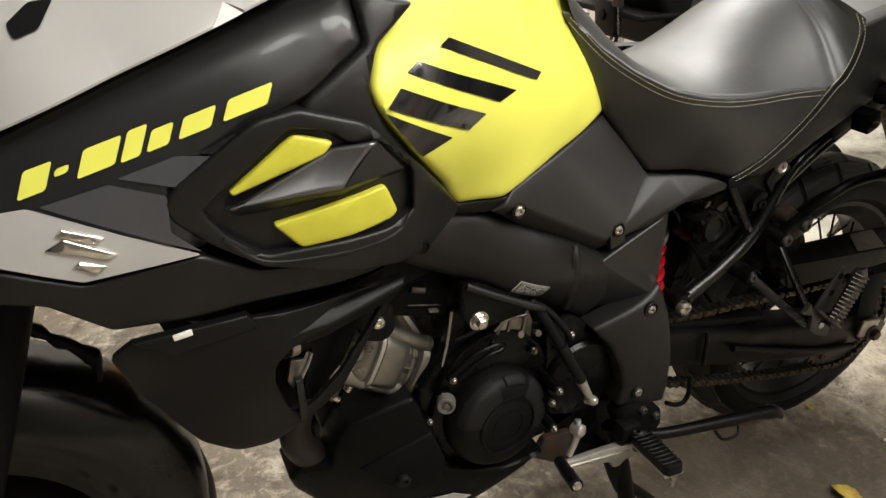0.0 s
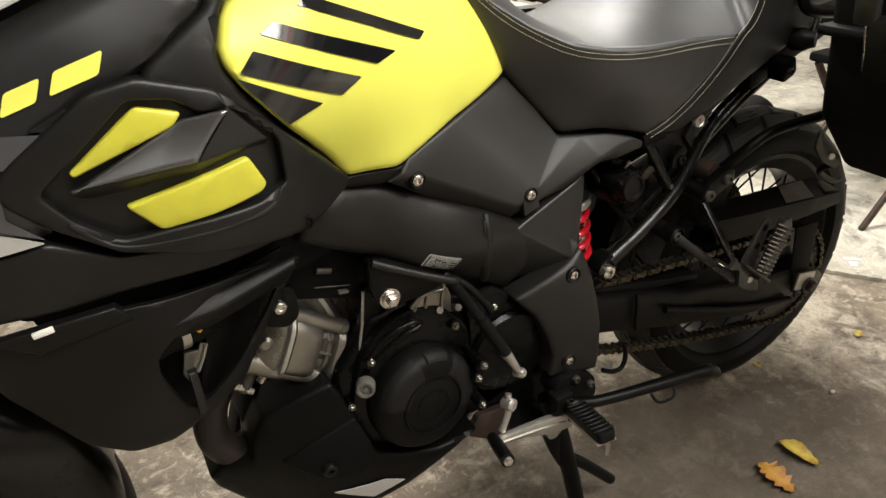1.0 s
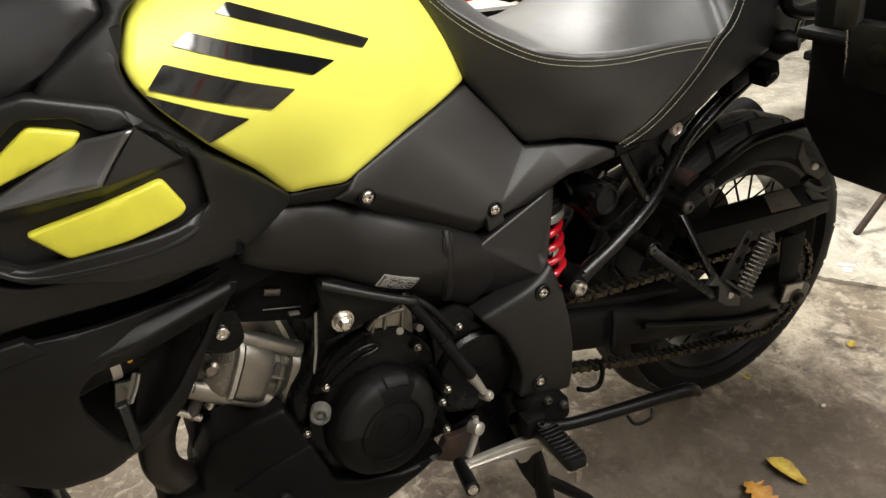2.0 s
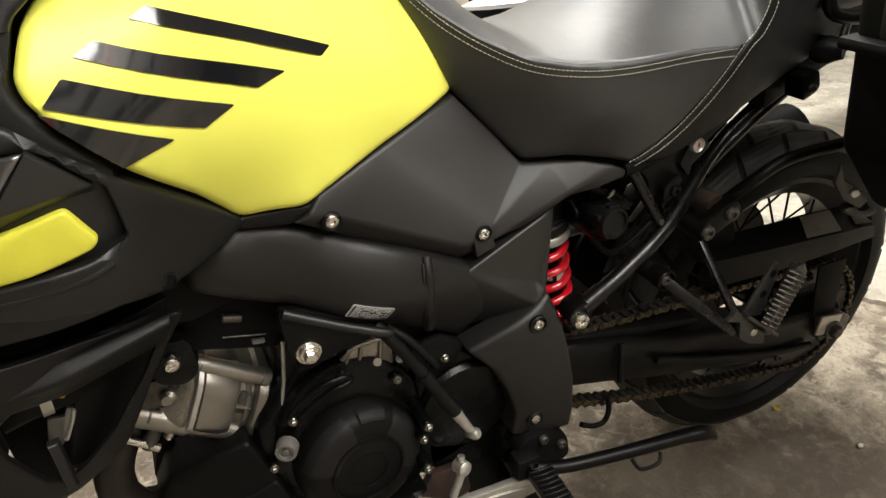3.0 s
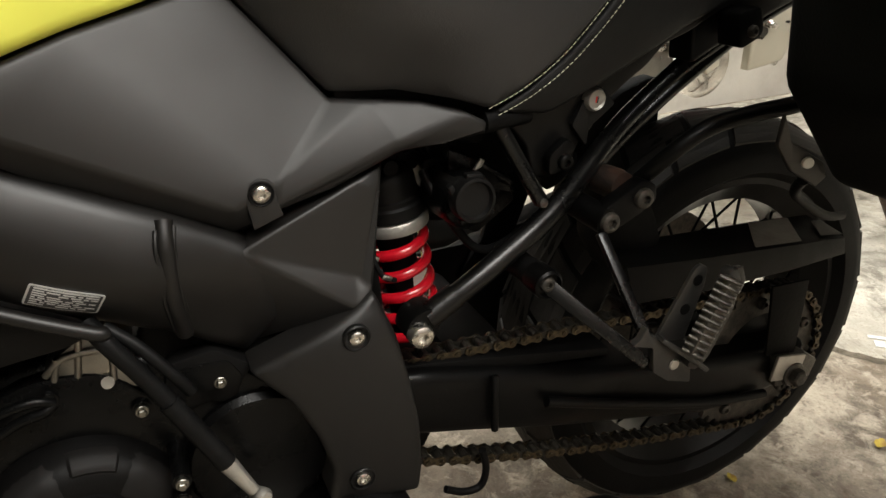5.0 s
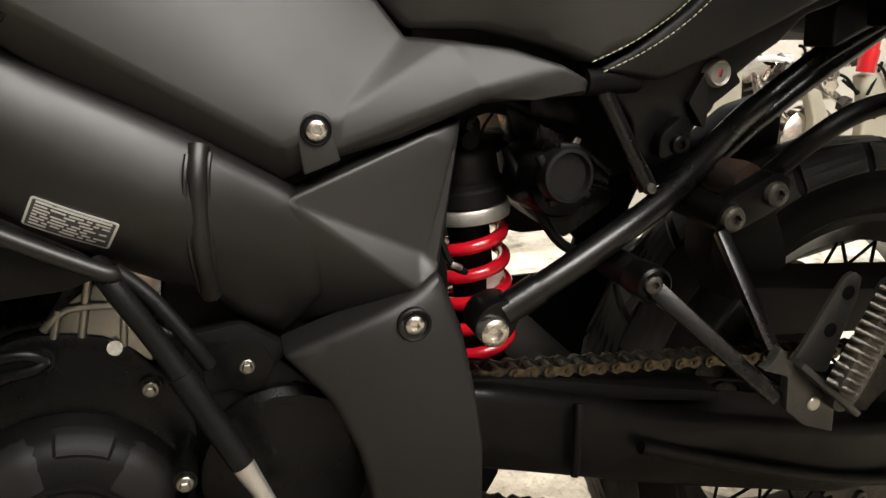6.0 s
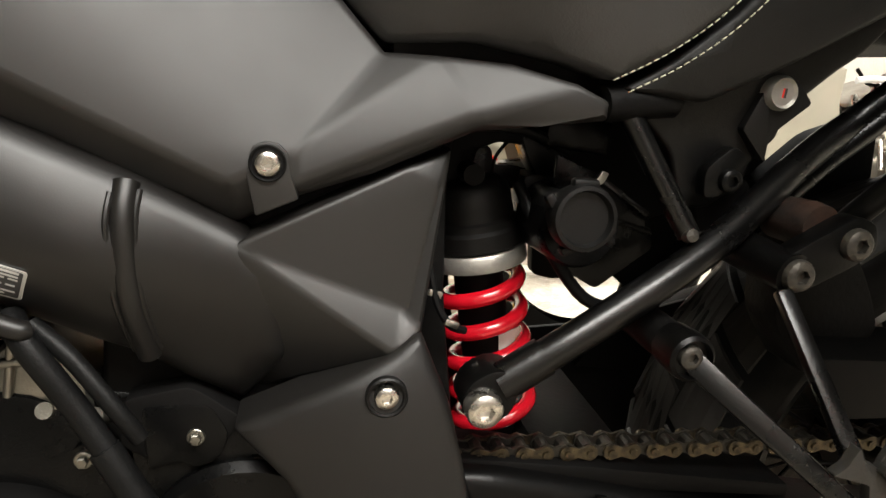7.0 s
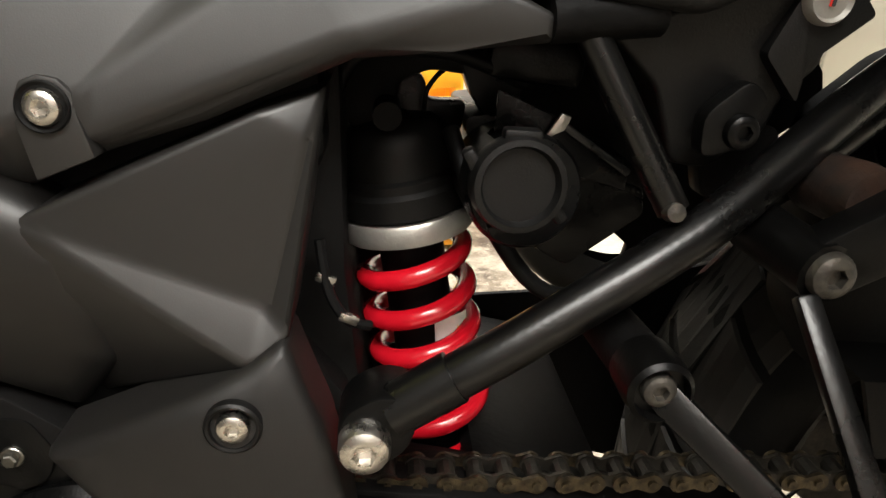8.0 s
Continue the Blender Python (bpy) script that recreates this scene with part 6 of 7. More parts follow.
tube("top_mount", [(-0.472, -0.035, 0.638), (-0.472, -0.083, 0.638)], 0.0075, M_DARK, bike, smooth=1)
prism("relay", [(-0.434, 0.664), (-0.40, 0.664), (-0.40, 0.63), (-0.418, 0.628), (-0.426, 0.642)], -0.06, -0.03, M_ENGINE, bike, bevel=0.003)
prism("shock_hanger", [(-0.50, 0.69), (-0.40, 0.69), (-0.40, 0.66), (-0.425, 0.653), (-0.448, 0.657), (-0.464, 0.652), (-0.469, 0.63), (-0.486, 0.622), (-0.50, 0.64)], -0.058, -0.035, M_DARK, bike, bevel=0.003)
prism("hose_bracket", [(-0.4721, 0.6603), (-0.4504, 0.6521), (-0.4492, 0.6389), (-0.4276, 0.6376), (-0.4312, 0.6203), (-0.4709, 0.6218)], -0.045, -0.03, M_ENGINE, bike, bevel=0.002, corner=0.004)
# added dark sheet closing the bright gap beside the spring
prism("reservoir_guard", [(-0.3951, 0.5622), (-0.3425, 0.558), (-0.3417, 0.5238), (-0.3744, 0.5229), (-0.395, 0.5288)], 0.03, 0.045, M_DARK, bike, bevel=0.002, corner=0.006)
prism("linkage_plate", [(-0.56, 0.66), (-0.482, 0.66), (-0.474, 0.52), (-0.46, 0.40), (-0.56, 0.40)], 0.0, 0.05, M_DARK, bike, bevel=0.004)
block("cable_clip", (0.016, 0.012, 0.008), pose(-0.512, -0.075, 0.512, 0, 20, 0), M_ALLOY, bike, bevel=0.002)
prism("inner_fender", [(-0.35, 0.72), (-0.305, 0.515), (-0.282, 0.494), (-0.292, 0.46), (-0.33, 0.41), (-0.27, 0.40), (-0.20, 0.56), (-0.135, 0.60), (-0.14, 0.628), (-0.19, 0.70)], 0.085, 0.095, M_DARK, bike, "black inner fender", bevel=0.002)
# added filler sheet, makes the opening over the swingarm dark
prism("swingarm_brace", [(-0.42, 0.452), (-0.29, 0.452), (-0.20, 0.47), (-0.20, 0.25), (-0.38, 0.31)], 0.097, 0.103, M_DARK, bike, bevel=0.002)
prism("hugger_side", [(-0.262, 0.60), (-0.22, 0.60), (-0.20, 0.575), (-0.185, 0.545), (-0.175, 0.515), (-0.235, 0.485), (-0.262, 0.53)], -0.125, -0.085, M_DARK, bike, bevel=0.003, corner=0.01)
turned("rear_disc", [(0.075, -0.002), (0.13, -0.002), (0.13, 0.002), (0.075, 0.002)], (0.0, 0.085, 0.315), (0, -1, 0), M_GREASE, bike, seg=48)
prism("caliper", [(-0.17, 0.40), (-0.12, 0.45), (-0.06, 0.455), (-0.05, 0.41), (-0.10, 0.38), (-0.16, 0.36)], 0.06, 0.11, M_DARK, bike, bevel=0.006, corner=0.01)
tube("silencer", [(-0.45, 0.13, 0.36), (-0.2, 0.19, 0.40), (0.1, 0.21, 0.44), (0.3, 0.21, 0.48)], [0.025, 0.03, 0.055, 0.055], M_DARK, bike, "black silencer", seg=20)
prism("frame_rear_wall", [(-0.60, 0.66), (-0.492, 0.672), (-0.497, 0.56), (-0.493, 0.48), (-0.485, 0.36), (-0.56, 0.36), (-0.60, 0.5)], -0.10, 0.05, M_DARK, bike, bevel=0.004)

# brake line clips in front of the shock
tube("brake_line", [(-0.508, -0.112, 0.585), (-0.505, -0.118, 0.56), (-0.497, -0.120, 0.545), (-0.486, -0.115, 0.538)], 0.0028, M_RUBBER, bike, seg=8)
for q in ((-0.506, -0.1165, 0.566), (-0.496, -0.121, 0.546)):
    block("line_clip", (0.010, 0.004, 0.005), pose(*q, 0, 25, 0), M_STEEL, bike, bevel=0.001)

prism("rear_mudguard", [(-0.20, 0.50), (-0.165, 0.605), (-0.117, 0.643), (-0.072, 0.655), (-0.055, 0.655), (-0.055, 0.5)], 0.04, 0.07, M_DARK, bike, "black inner mudguard over the tyre", bevel=0.004, corner=0.01)
tube("chain_slider_hook", [(-0.4122, -0.15, 0.33), (-0.4077, -0.15, 0.3026), (-0.4148, -0.15, 0.2809), (-0.4345, -0.15, 0.2804), (-0.4563, -0.15, 0.293)], 0.0042, M_DARK, bike, seg=10)

# subframe
sub = new("subframe")
sub.parent = bike
sub["label"] = "black tubular steel subframe"
tube("lower_rail", [(-0.463, -0.170, 0.531), (-0.43, -0.1705, 0.549), (-0.379, -0.1645, 0.575), (-0.344, -0.156, 0.5915), (-0.3215, -0.148, 0.6025), (-0.293, -0.1345, 0.6175), (-0.2565, -0.1165, 0.6365), (-0.223, -0.101, 0.652), (-0.19, -0.090, 0.667), (-0.163, -0.090, 0.6855), (-0.1355, -0.0925, 0.705), (-0.085, -0.096, 0.7325), (0.0, -0.10, 0.777), (0.14, -0.10, 0.825)], 0.0106, M_RAIL, sub, seg=18)
tube("rail_socket", [(-0.477, -0.171, 0.524), (-0.448, -0.1705, 0.5395)], 0.0122, M_RAIL, sub, smooth=1, seg=18)
tube("second_rail", [(-0.30, -0.110, 0.587), (-0.27, -0.104, 0.601), (-0.25, -0.100, 0.614), (-0.23, -0.098, 0.629), (-0.21, -0.096, 0.643), (-0.19, -0.095, 0.656), (-0.155, -0.095, 0.680), (-0.11, -0.096, 0.708), (-0.045, -0.098, 0.745), (0.1, -0.10, 0.80)], 0.0085, M_RAIL, sub, seg=14)
prism("rail_lug", [(-0.503, 0.513), (-0.497, 0.530), (-0.479, 0.538), (-0.463, 0.531), (-0.470, 0.508), (-0.486, 0.499)], -0.18, -0.15, M_TUBE, sub, bevel=0.004, corner=0.008)
bolt((-0.489, -0.186, 0.516), 0.0115, sub, label="bright socket-head bolt")
tube("strut", [(-0.388, -0.134, 0.686), (-0.368, -0.142, 0.645), (-0.3485, -0.151, 0.605)], 0.0074, M_RAIL, sub, smooth=2, seg=14)
turned("weld_patch", [(0.0, -0.004), (0.005, -0.004), (0.0042, 0.002), (0.0, 0.003)], (-0.3505, -0.158, 0.6065), (0, -1, 0.2), M_GREASE, sub, seg=14)
tube("arm_tip_bush", [(-0.405, -0.139, 0.687), (-0.3555, -0.131, 0.688)], 0.0112, M_DARK, sub, smooth=1, seg=16)
skin("tail_panel", [(-0.392, 0.694), (-0.353, 0.686), (-0.315, 0.705), (-0.303, 0.715), (-0.24, 0.752), (-0.08, 0.815), (-0.05, 0.80), (-0.145, 0.76), (-0.18, 0.743), (-0.206, 0.735), (-0.225, 0.714), (-0.242, 0.703), (-0.259, 0.689), (-0.273, 0.676), (-0.275, 0.660), (-0.289, 0.65), (-0.295, 0.630), (-0.32, 0.614), (-0.34, 0.618), (-0.352, 0.655)],
     [(-0.39, -0.135, 0.69), (-0.3, -0.13, 0.69), (-0.32, -0.12, 0.62), (-0.08, -0.138, 0.79), (-0.2, -0.136, 0.735)], M_PLASTIC, bike, "black tail panel", t=0.02, r=0.003, res=0.016)
prism("lock_flap", [(-0.3068, 0.6686), (-0.2896, 0.6466), (-0.2875, 0.6637), (-0.2591, 0.6836), (-0.2714, 0.699), (-0.2903, 0.6996)], -0.1345, -0.12, M_PLASTIC, bike, bevel=0.002, corner=0.003)
lock = turned("seat_lock", [(0.0, -0.01), (0.0112, -0.01), (0.0112, 0.003), (0.0095, 0.006), (0.008, 0.004), (0.0, 0.004)], (-0.2835, -0.1335, 0.691), (0.05, -1, 0), M_ALLOY, bike, "chrome seat lock with a red mark", seg=36)
block("key_slot", (0.0018, 0.001, 0.006), pose(-0.2827, -0.1378, 0.691, 0, 10, 0), M_LABELRED, bike, bevel=0)
block("key_slot", (0.0014, 0.001, 0.006), pose(-0.2822, -0.1385, 0.691, 0, 10, 0), M_PRINT, bike, bevel=0)
prism("rail_web", [(-0.3179, 0.6205), (-0.3041, 0.6308), (-0.2766, 0.6288), (-0.273, 0.6165), (-0.3009, 0.5951), (-0.3125, 0.5929)], -0.10, -0.085, M_DARK, bike, bevel=0.002, corner=0.004)
prism("rail_gusset", [(-0.335, 0.625), (-0.32, 0.628), (-0.305, 0.65), (-0.315, 0.66), (-0.335, 0.645)], -0.142, -0.13, M_TUBE, bike, bevel=0.002, corner=0.006)
bolt((-0.318, -0.143, 0.637), 0.008, bike, material=M_TUBE)
skin("tail_side", [(-0.163, 0.746), (-0.145, 0.757), (-0.06, 0.80), (0.0, 0.835), (0.25, 0.885), (0.275, 0.855), (0.13, 0.815), (0.0, 0.772), (-0.08, 0.742), (-0.13, 0.722), (-0.160, 0.708)], lambda x, z: -0.124 + max(0.0, x) * 0.1, M_PLASTIC, bike, "black tail side panel", t=0.03, r=0.005, res=0.02)
prism("tail_fender", [(-0.15, 0.79), (0.0, 0.80), (0.2, 0.84), (0.33, 0.80), (0.40, 0.70), (0.41, 0.70), (0.35, 0.82), (0.27, 0.87), (0.0, 0.83)], -0.095, 0.095, M_DARK, bike, "black rear fender", bevel=0.006)
# pillion peg bracket
pb = new("pillion_bracket")
pb.parent = bike
pb["label"] = "grey alloy pillion peg bracket"


beam("lower_arm", (-0.362, -0.190, 0.537), (-0.283, -0.243, 0.459), 0.015, 0.012, 0.010, M_RAIL, pb)
beam("upper_arm", (-0.299, -0.179, 0.574), (-0.284, -0.243, 0.484), 0.010, 0.012, 0.008, M_RAIL, pb)
M_BRACKET = mat("grey_bracket_alloy", (0.05, 0.048, 0.045), 0.4, 0.5, 0.3, 500, 0.3, 40)
prism("peg_lug", [(-0.3075, 0.490), (-0.284, 0.4815), (-0.2805, 0.453), (-0.262, 0.438), (-0.2335, 0.4275), (-0.2355, 0.4505), (-0.2795, 0.4915), (-0.289, 0.497), (-0.293, 0.506), (-0.2995, 0.495)], -0.2515, -0.244, M_BRACKET, pb, bevel=0.0015, corner=0.002)
prism("peg_stop", [(-0.2785, 0.492), (-0.2435, 0.553), (-0.236, 0.557), (-0.228, 0.552), (-0.229, 0.535), (-0.246, 0.478), (-0.262, 0.482)], -0.249, -0.245, M_BRACKET, pb, bevel=0.001, corner=0.003)
for q in ((-0.2385, 0.541), (-0.2495, 0.513)):
    turned("stop_hole", [(0.0, -0.001), (0.0055, -0.001), (0.0055, 0.0006), (0.0, 0.0004)], (q[0], -0.249, q[1]), (0, -1, 0), M_DARK, pb, seg=18)
beam("lug_lip", (-0.2805, -0.2535, 0.4935), (-0.2285, -0.262, 0.4495), 0.005, 0.005, 0.014, M_BRACKET, pb)
turned("peg_pin", [(0.0, -0.02), (0.0058, -0.02), (0.0058, 0.001), (0.0048, 0.002), (0.0, 0.002)], (-0.2568, -0.2515, 0.4555), (0, -1, 0), M_ALLOY, pb, seg=20)
turned("mount_ring", [(0.0, -0.02), (0.0145, -0.02), (0.0152, -0.004), (0.0145, 0.004), (0.0122, 0.006), (0.0115, 0.0), (0.0, 0.0)], (-0.365, -0.192, 0.541), (0, -1, 0), M_TUBE, pb, seg=32)
bolt((-0.365, -0.193, 0.541), 0.0078, pb, material=M_GREASE)
turned("ring_spacer", [(0.0, -0.06), (0.0125, -0.06), (0.0135, 0.0), (0.0, 0.0)], (-0.365, -0.178, 0.541), (0.15, -1, -0.1), M_DARK, pb, seg=28)
pp = new("pillion_peg")
pp.parent = pb
pp["label"] = "folded grey ribbed pillion peg"
PEG0, PEG1 = Vector((-0.252, -0.268, 0.474)), Vector((-0.2135, -0.266, 0.546))
beam("peg_core", PEG0, PEG1, 0.021, 0.016, 0.014, M_GREASE, pp)
prism("peg_body", [(-0.2505, 0.456), (-0.2385, 0.449), (-0.226, 0.458), (-0.201, 0.51), (-0.198, 0.541), (-0.206, 0.552), (-0.214, 0.548), (-0.222, 0.522)], -0.262, -0.250, M_BRACKET, pp, bevel=0.003, corner=0.006)
prism("peg_loop", [(-0.206, 0.552), (-0.198, 0.551), (-0.192, 0.536), (-0.197, 0.522), (-0.203, 0.523), (-0.199, 0.536), (-0.203, 0.545)], -0.262, -0.256, M_BRACKET, pp, bevel=0.001)
for k in range(12):
    c = PEG0.lerp(PEG1, 0.04 + k * 0.084)
    tube("peg_rib", [c + Vector((-0.012, 0.003, 0.0062)), c + Vector((0.0, -0.0105, 0.0)), c + Vector((0.012, 0.003, -0.0062))], 0.0021, M_GREASE, pp, smooth=4, seg=8)
# exhaust mount, pannier rack
prism("exhaust_link", [(-0.302, 0.575), (-0.302, 0.592), (-0.287, 0.6), (-0.25, 0.618), (-0.236, 0.612), (-0.234, 0.594), (-0.25, 0.585), (-0.285, 0.57)], -0.178, -0.160, M_TUBE, bike, bevel=0.003, corner=0.006)
turned("rubber_mount", [(0.0, -0.04), (0.015, -0.04), (0.016, -0.01), (0.0145, 0.0), (0.0, 0.0)], (-0.2615, -0.160, 0.607), (0.1, -1, 0), M_RUSTY, bike, "rusty exhaust mount bush", seg=28)
bolt((-0.290, -0.180, 0.583), 0.0105, bike, material=M_GREASE)
bolt((-0.251, -0.179, 0.600), 0.0105, bike, material=M_GREASE)
tube("spacer", [(-0.300, -0.12, 0.59), (-0.291, -0.178, 0.583)], 0.0135, M_TUBE, bike, smooth=1)
rack = new("pannier_rack")
rack.parent = bike
tube("rack_tube", [(-0.245, -0.15, 0.60), (-0.225, -0.178, 0.639), (-0.191, -0.19, 0.664), (-0.147, -0.2, 0.674), (-0.10, -0.215, 0.682), (0.05, -0.23, 0.70)], 0.0085, M_TUBE, rack, "black steel rack tube")
facets("rack_tab", [(-0.205, -0.285, 0.699), (-0.193, -0.285, 0.675), (-0.156, -0.289, 0.653), (-0.15, -0.29, 0.639), (-0.158, -0.288, 0.631), (-0.184, -0.282, 0.647), (-0.202, -0.280, 0.672)],
       [(0, 1, 5, 6), (1, 2, 3, 4, 5)], M_BRACKET, rack, "grey steel rack tab", t=0.004, bevel=0.001)
turned("tab_rivet", [(0.0, -0.004), (0.005, -0.004), (0.0047, 0.002), (0.0, 0.003)], (-0.174, -0.288, 0.655), (-0.45, -1, 0), M_STICK, rack, "pale rivet", seg=18)
tube("rack_brace", [(-0.165, -0.28, 0.636), (-0.12, -0.24, 0.60), (-0.02, -0.20, 0.545), (0.05, -0.17, 0.52)], 0.005, M_DARK, rack)

# ---- the pannier on its rack ----
def pannier(side, label, low=0.575):
    """A pannier box beside the rear wheel; side -1 is the bike's left."""
    box = thing("pannier", label, "pannier", "panniers")
    bm = bmesh.new()
    bmesh.ops.create_cube(bm, size=1)
    for v in bm.verts:
        top, front, out = v.co.z > 0, v.co.x < 0, v.co.y < 0
        v.co = Vector(((-0.243 if top else -0.135) if front else 0.26, side * (0.53 if out else (0.281 if front else 0.25)), 0.94 if top else (low + 0.053 if front else low)))
    e = [q for q in bm.edges if abs(q.verts[0].co.z - q.verts[1].co.z) > 0.2 and q.verts[0].co.x < 0]
    cut = bmesh.ops.subdivide_edges(bm, edges=e, cuts=1)
    for v in cut["geom_inner"]:
        if isinstance(v, bmesh.types.BMVert):
            v.co.x, v.co.z = -0.218, max(0.725, low + 0.1)
    bmesh.ops.recalc_face_normals(bm, faces=bm.faces[:])
    bmesh.ops.bevel(bm, geom=bm.edges[:], offset=0.016, segments=4, affect="EDGES", profile=0.5, clamp_overlap=True)
    part("case_body", bm, M_CASE, box)
    block("lid_band", (0.51, 0.255, 0.014), pose(0.006, side * 0.405, 0.845), M_CASE, box, bevel=0.005)
    block("lock_housing", (0.02, 0.07, 0.075), pose(-0.246, side * 0.385, 0.835, 0, -6, 0), M_PLASTIC, box, "black lock housing", bevel=0.006)
    block("lock_lever", (0.012, 0.03, 0.05), pose(-0.256, side * 0.345, 0.885, 0, -6, 0), M_BRACKET, box, "worn grey metal lever", bevel=0.004)
    turned("lock_cylinder", [(0.0, -0.006), (0.012, -0.006), (0.012, 0.003), (0.009, 0.004), (0.0, 0.003)], (-0.257, side * 0.39, 0.84), (-1, 0, 0.05), M_TUBE, box, seg=24)
    tube("edge_strip", [(-0.252, side * 0.345, 0.86), (-0.247, side * 0.347, 0.83), (-0.243, side * 0.348, 0.805)], 0.0022, M_STEEL, box)
    return box


pannier(-1, "black plastic pannier box hung on the rack")
pannier(1, "black plastic pannier box with a worn metal clasp on its rack", 0.71)
tube("rack_tube", [(-0.12, 0.14, 0.80), (-0.05, 0.2, 0.81), (0.0, 0.27, 0.80), (0.1, 0.27, 0.80)], 0.009, M_TUBE, rack)
turned("rack_puck", [(0.0, -0.03), (0.013, -0.03), (0.017, -0.022), (0.018, -0.008), (0.014, 0.0), (0.012, 0.008), (0.0, 0.008)], (-0.097, -0.165, 0.788), (0.5, -1, 0.1), M_RUBBER, rack)
tube("puck_stem", [(-0.097, -0.168, 0.79), (-0.092, -0.168, 0.825)], 0.005, M_STEEL, rack)
tube("rack_tube", [(-0.13, -0.165, 0.86), (-0.10, -0.168, 0.83), (0.1, -0.17, 0.81)], 0.009, M_TUBE, rack)
prism("rail_tab", [(-0.142, 0.76), (-0.115, 0.765), (-0.108, 0.742), (-0.112, 0.735), (-0.136, 0.725)], -0.16, -0.13, M_TUBE, bike, bevel=0.003, corner=0.006)
bolt((-0.124, -0.162, 0.742), 0.006, bike, material=M_GREASE)

# ---- floor things ----
def broken_slab():
    """A paler slab laid over the floor, with a ragged broken edge."""
    random.seed(11)
    a, b = Vector((-0.05, 1.175)), Vector((1.9, -2.097))
    d = (b - a).normalized()
    n = Vector((-d.y, d.x))
    edge, s = [], 0.0
    while s < (b - a).length:
        p = a + d * s
        w = 0.022 * noise.noise((s * 3, 0, 5)) + 0.011 * noise.noise((s * 14, 2, 5)) + random.uniform(-0.004, 0.004)
        edge.append(p + n * w)
        s += random.uniform(0.012, 0.035)
    loop = edge + [Vector((4.35, -2.097)), Vector((4.35, 1.8)), Vector((0.1, 1.8))]
    bm = bmesh.new()
    f = bm.faces.new([bm.verts.new((p.x, p.y, -0.02)) for p in loop])
    bmesh.ops.recalc_face_normals(bm, faces=[f])
    if f.normal.z < 0:
        f.normal_flip()
    g = bmesh.ops.extrude_face_region(bm, geom=[f])["geom"]
    for v in g:
        if isinstance(v, bmesh.types.BMVert):
            v.co.z = 0.007
    bmesh.ops.recalc_face_normals(bm, faces=bm.faces[:])
    return tagged(part("pavement", bm, M_SLAB, None), "paler concrete slab with a broken, ragged edge", "slab", kind="structure")


broken_slab()


def chip(x, y, size, material, name, label, category, seed):
    random.seed(seed)
    k = 9
    pts = [(size * random.uniform(0.5, 1.0) * math.cos(2 * math.pi * i / k), size * random.uniform(0.4, 0.8) * math.sin(2 * math.pi * i / k)) for i in range(k)]
    verts = [(p[0], p[1], 0.0) for p in pts] + [(p[0] * 0.9, p[1] * 0.9, 0.003) for p in pts]
    faces = [tuple(range(k, 2 * k))] + [(i, (i + 1) % k, k + (i + 1) % k, k + i) for i in range(k)]
    ob = raw(name, verts, faces, material, None, smooth=False)
    ob.matrix_world = pose(x, y, 0.0072 if x > 0.55 else 0.0005)
    return tagged(ob, label, category, "scraps on the floor")


block("paper_scrap", (0.046, 0.012, 0.0012), pose(0.671, 0.122, 0.0085, 0, 0, -43), M_WHITE, None, bevel=0)
block("paper_scrap", (0.02, 0.024, 0.0012), pose(0.65, 0.105, 0.0085, 0, 0, -43), M_WHITE, None, bevel=0)
for ob in [o for o in scene.objects if o.name.startswith("paper_scrap")]:
    tagged(ob, "small white scrap of paper on the slab", "paper", "scraps on the floor")
for k, (x, y) in enumerate(((0.62, 0.07), (0.66, -0.04), (0.3, -0.28), (0.15, -0.2), (-0.25, -0.42), (0.42, -0.33))):
    chip(x, y, 0.008 + 0.002 * (k % 3), M_SLAB, "concrete_chip", "small pale chip of concrete on the floor", "chip", 20 + k)


def leaf(x, y, size, turn, material, label, cup=0.3, slim=0.32, ragged=0.14):
    verts, faces, n, m = [], [], 12, 6
    for i in range(n + 1):
        u = i / n
        w = slim * math.sin(math.pi * u ** 0.85) ** 0.8 * (1 + ragged * math.sin(u * 31)) + 0.004
        for j in range(m + 1):
            s = -1 + 2 * j / m
            verts.append((u - 0.5, w * s, cup * w * s * s + 0.10 * math.sin(u * 5 + size * 90) * u + 0.02 * math.sin(9 * u + 4 * s)))
    for i in range(n):
        for j in range(m):
            a = i * (m + 1) + j
            faces.append((a, a + m + 1, a + m + 2, a + 1))
    lo = min(v[2] for v in verts)
    ob = raw("leaf", [(v[0] * size, v[1] * size, (v[2] - lo) * size + 0.001) for v in verts], faces, material, None)
    ob.matrix_world = pose(x, y, 0.0, 0, 0, turn)
    return tagged(ob, label, "leaf", "fallen leaves")


leaf(-0.149, -0.303, 0.082, -89, M_LEAFB, "curled dry orange leaf lying on the concrete", slim=0.26, ragged=0.4)
leaf(-0.062, -0.284, 0.085, -80, M_LEAF, "dry yellow leaf lying on the concrete", cup=0.5, slim=0.2, ragged=0.08)
leaf(0.381, -0.10, 0.028, 20, M_LEAF, "small dry yellow leaf scrap on the concrete")
leaf(0.093, -0.052, 0.022, 80, M_LEAF, "small dry yellow leaf scrap on the concrete")
leaf(0.50, -0.22, 0.03, -10, M_LEAF, "small dry yellow leaf scrap on the concrete")

# ---- along the wall behind ----
rest = thing("stool", "dark brown steel folding stool with crossed legs on the concrete", "stool")
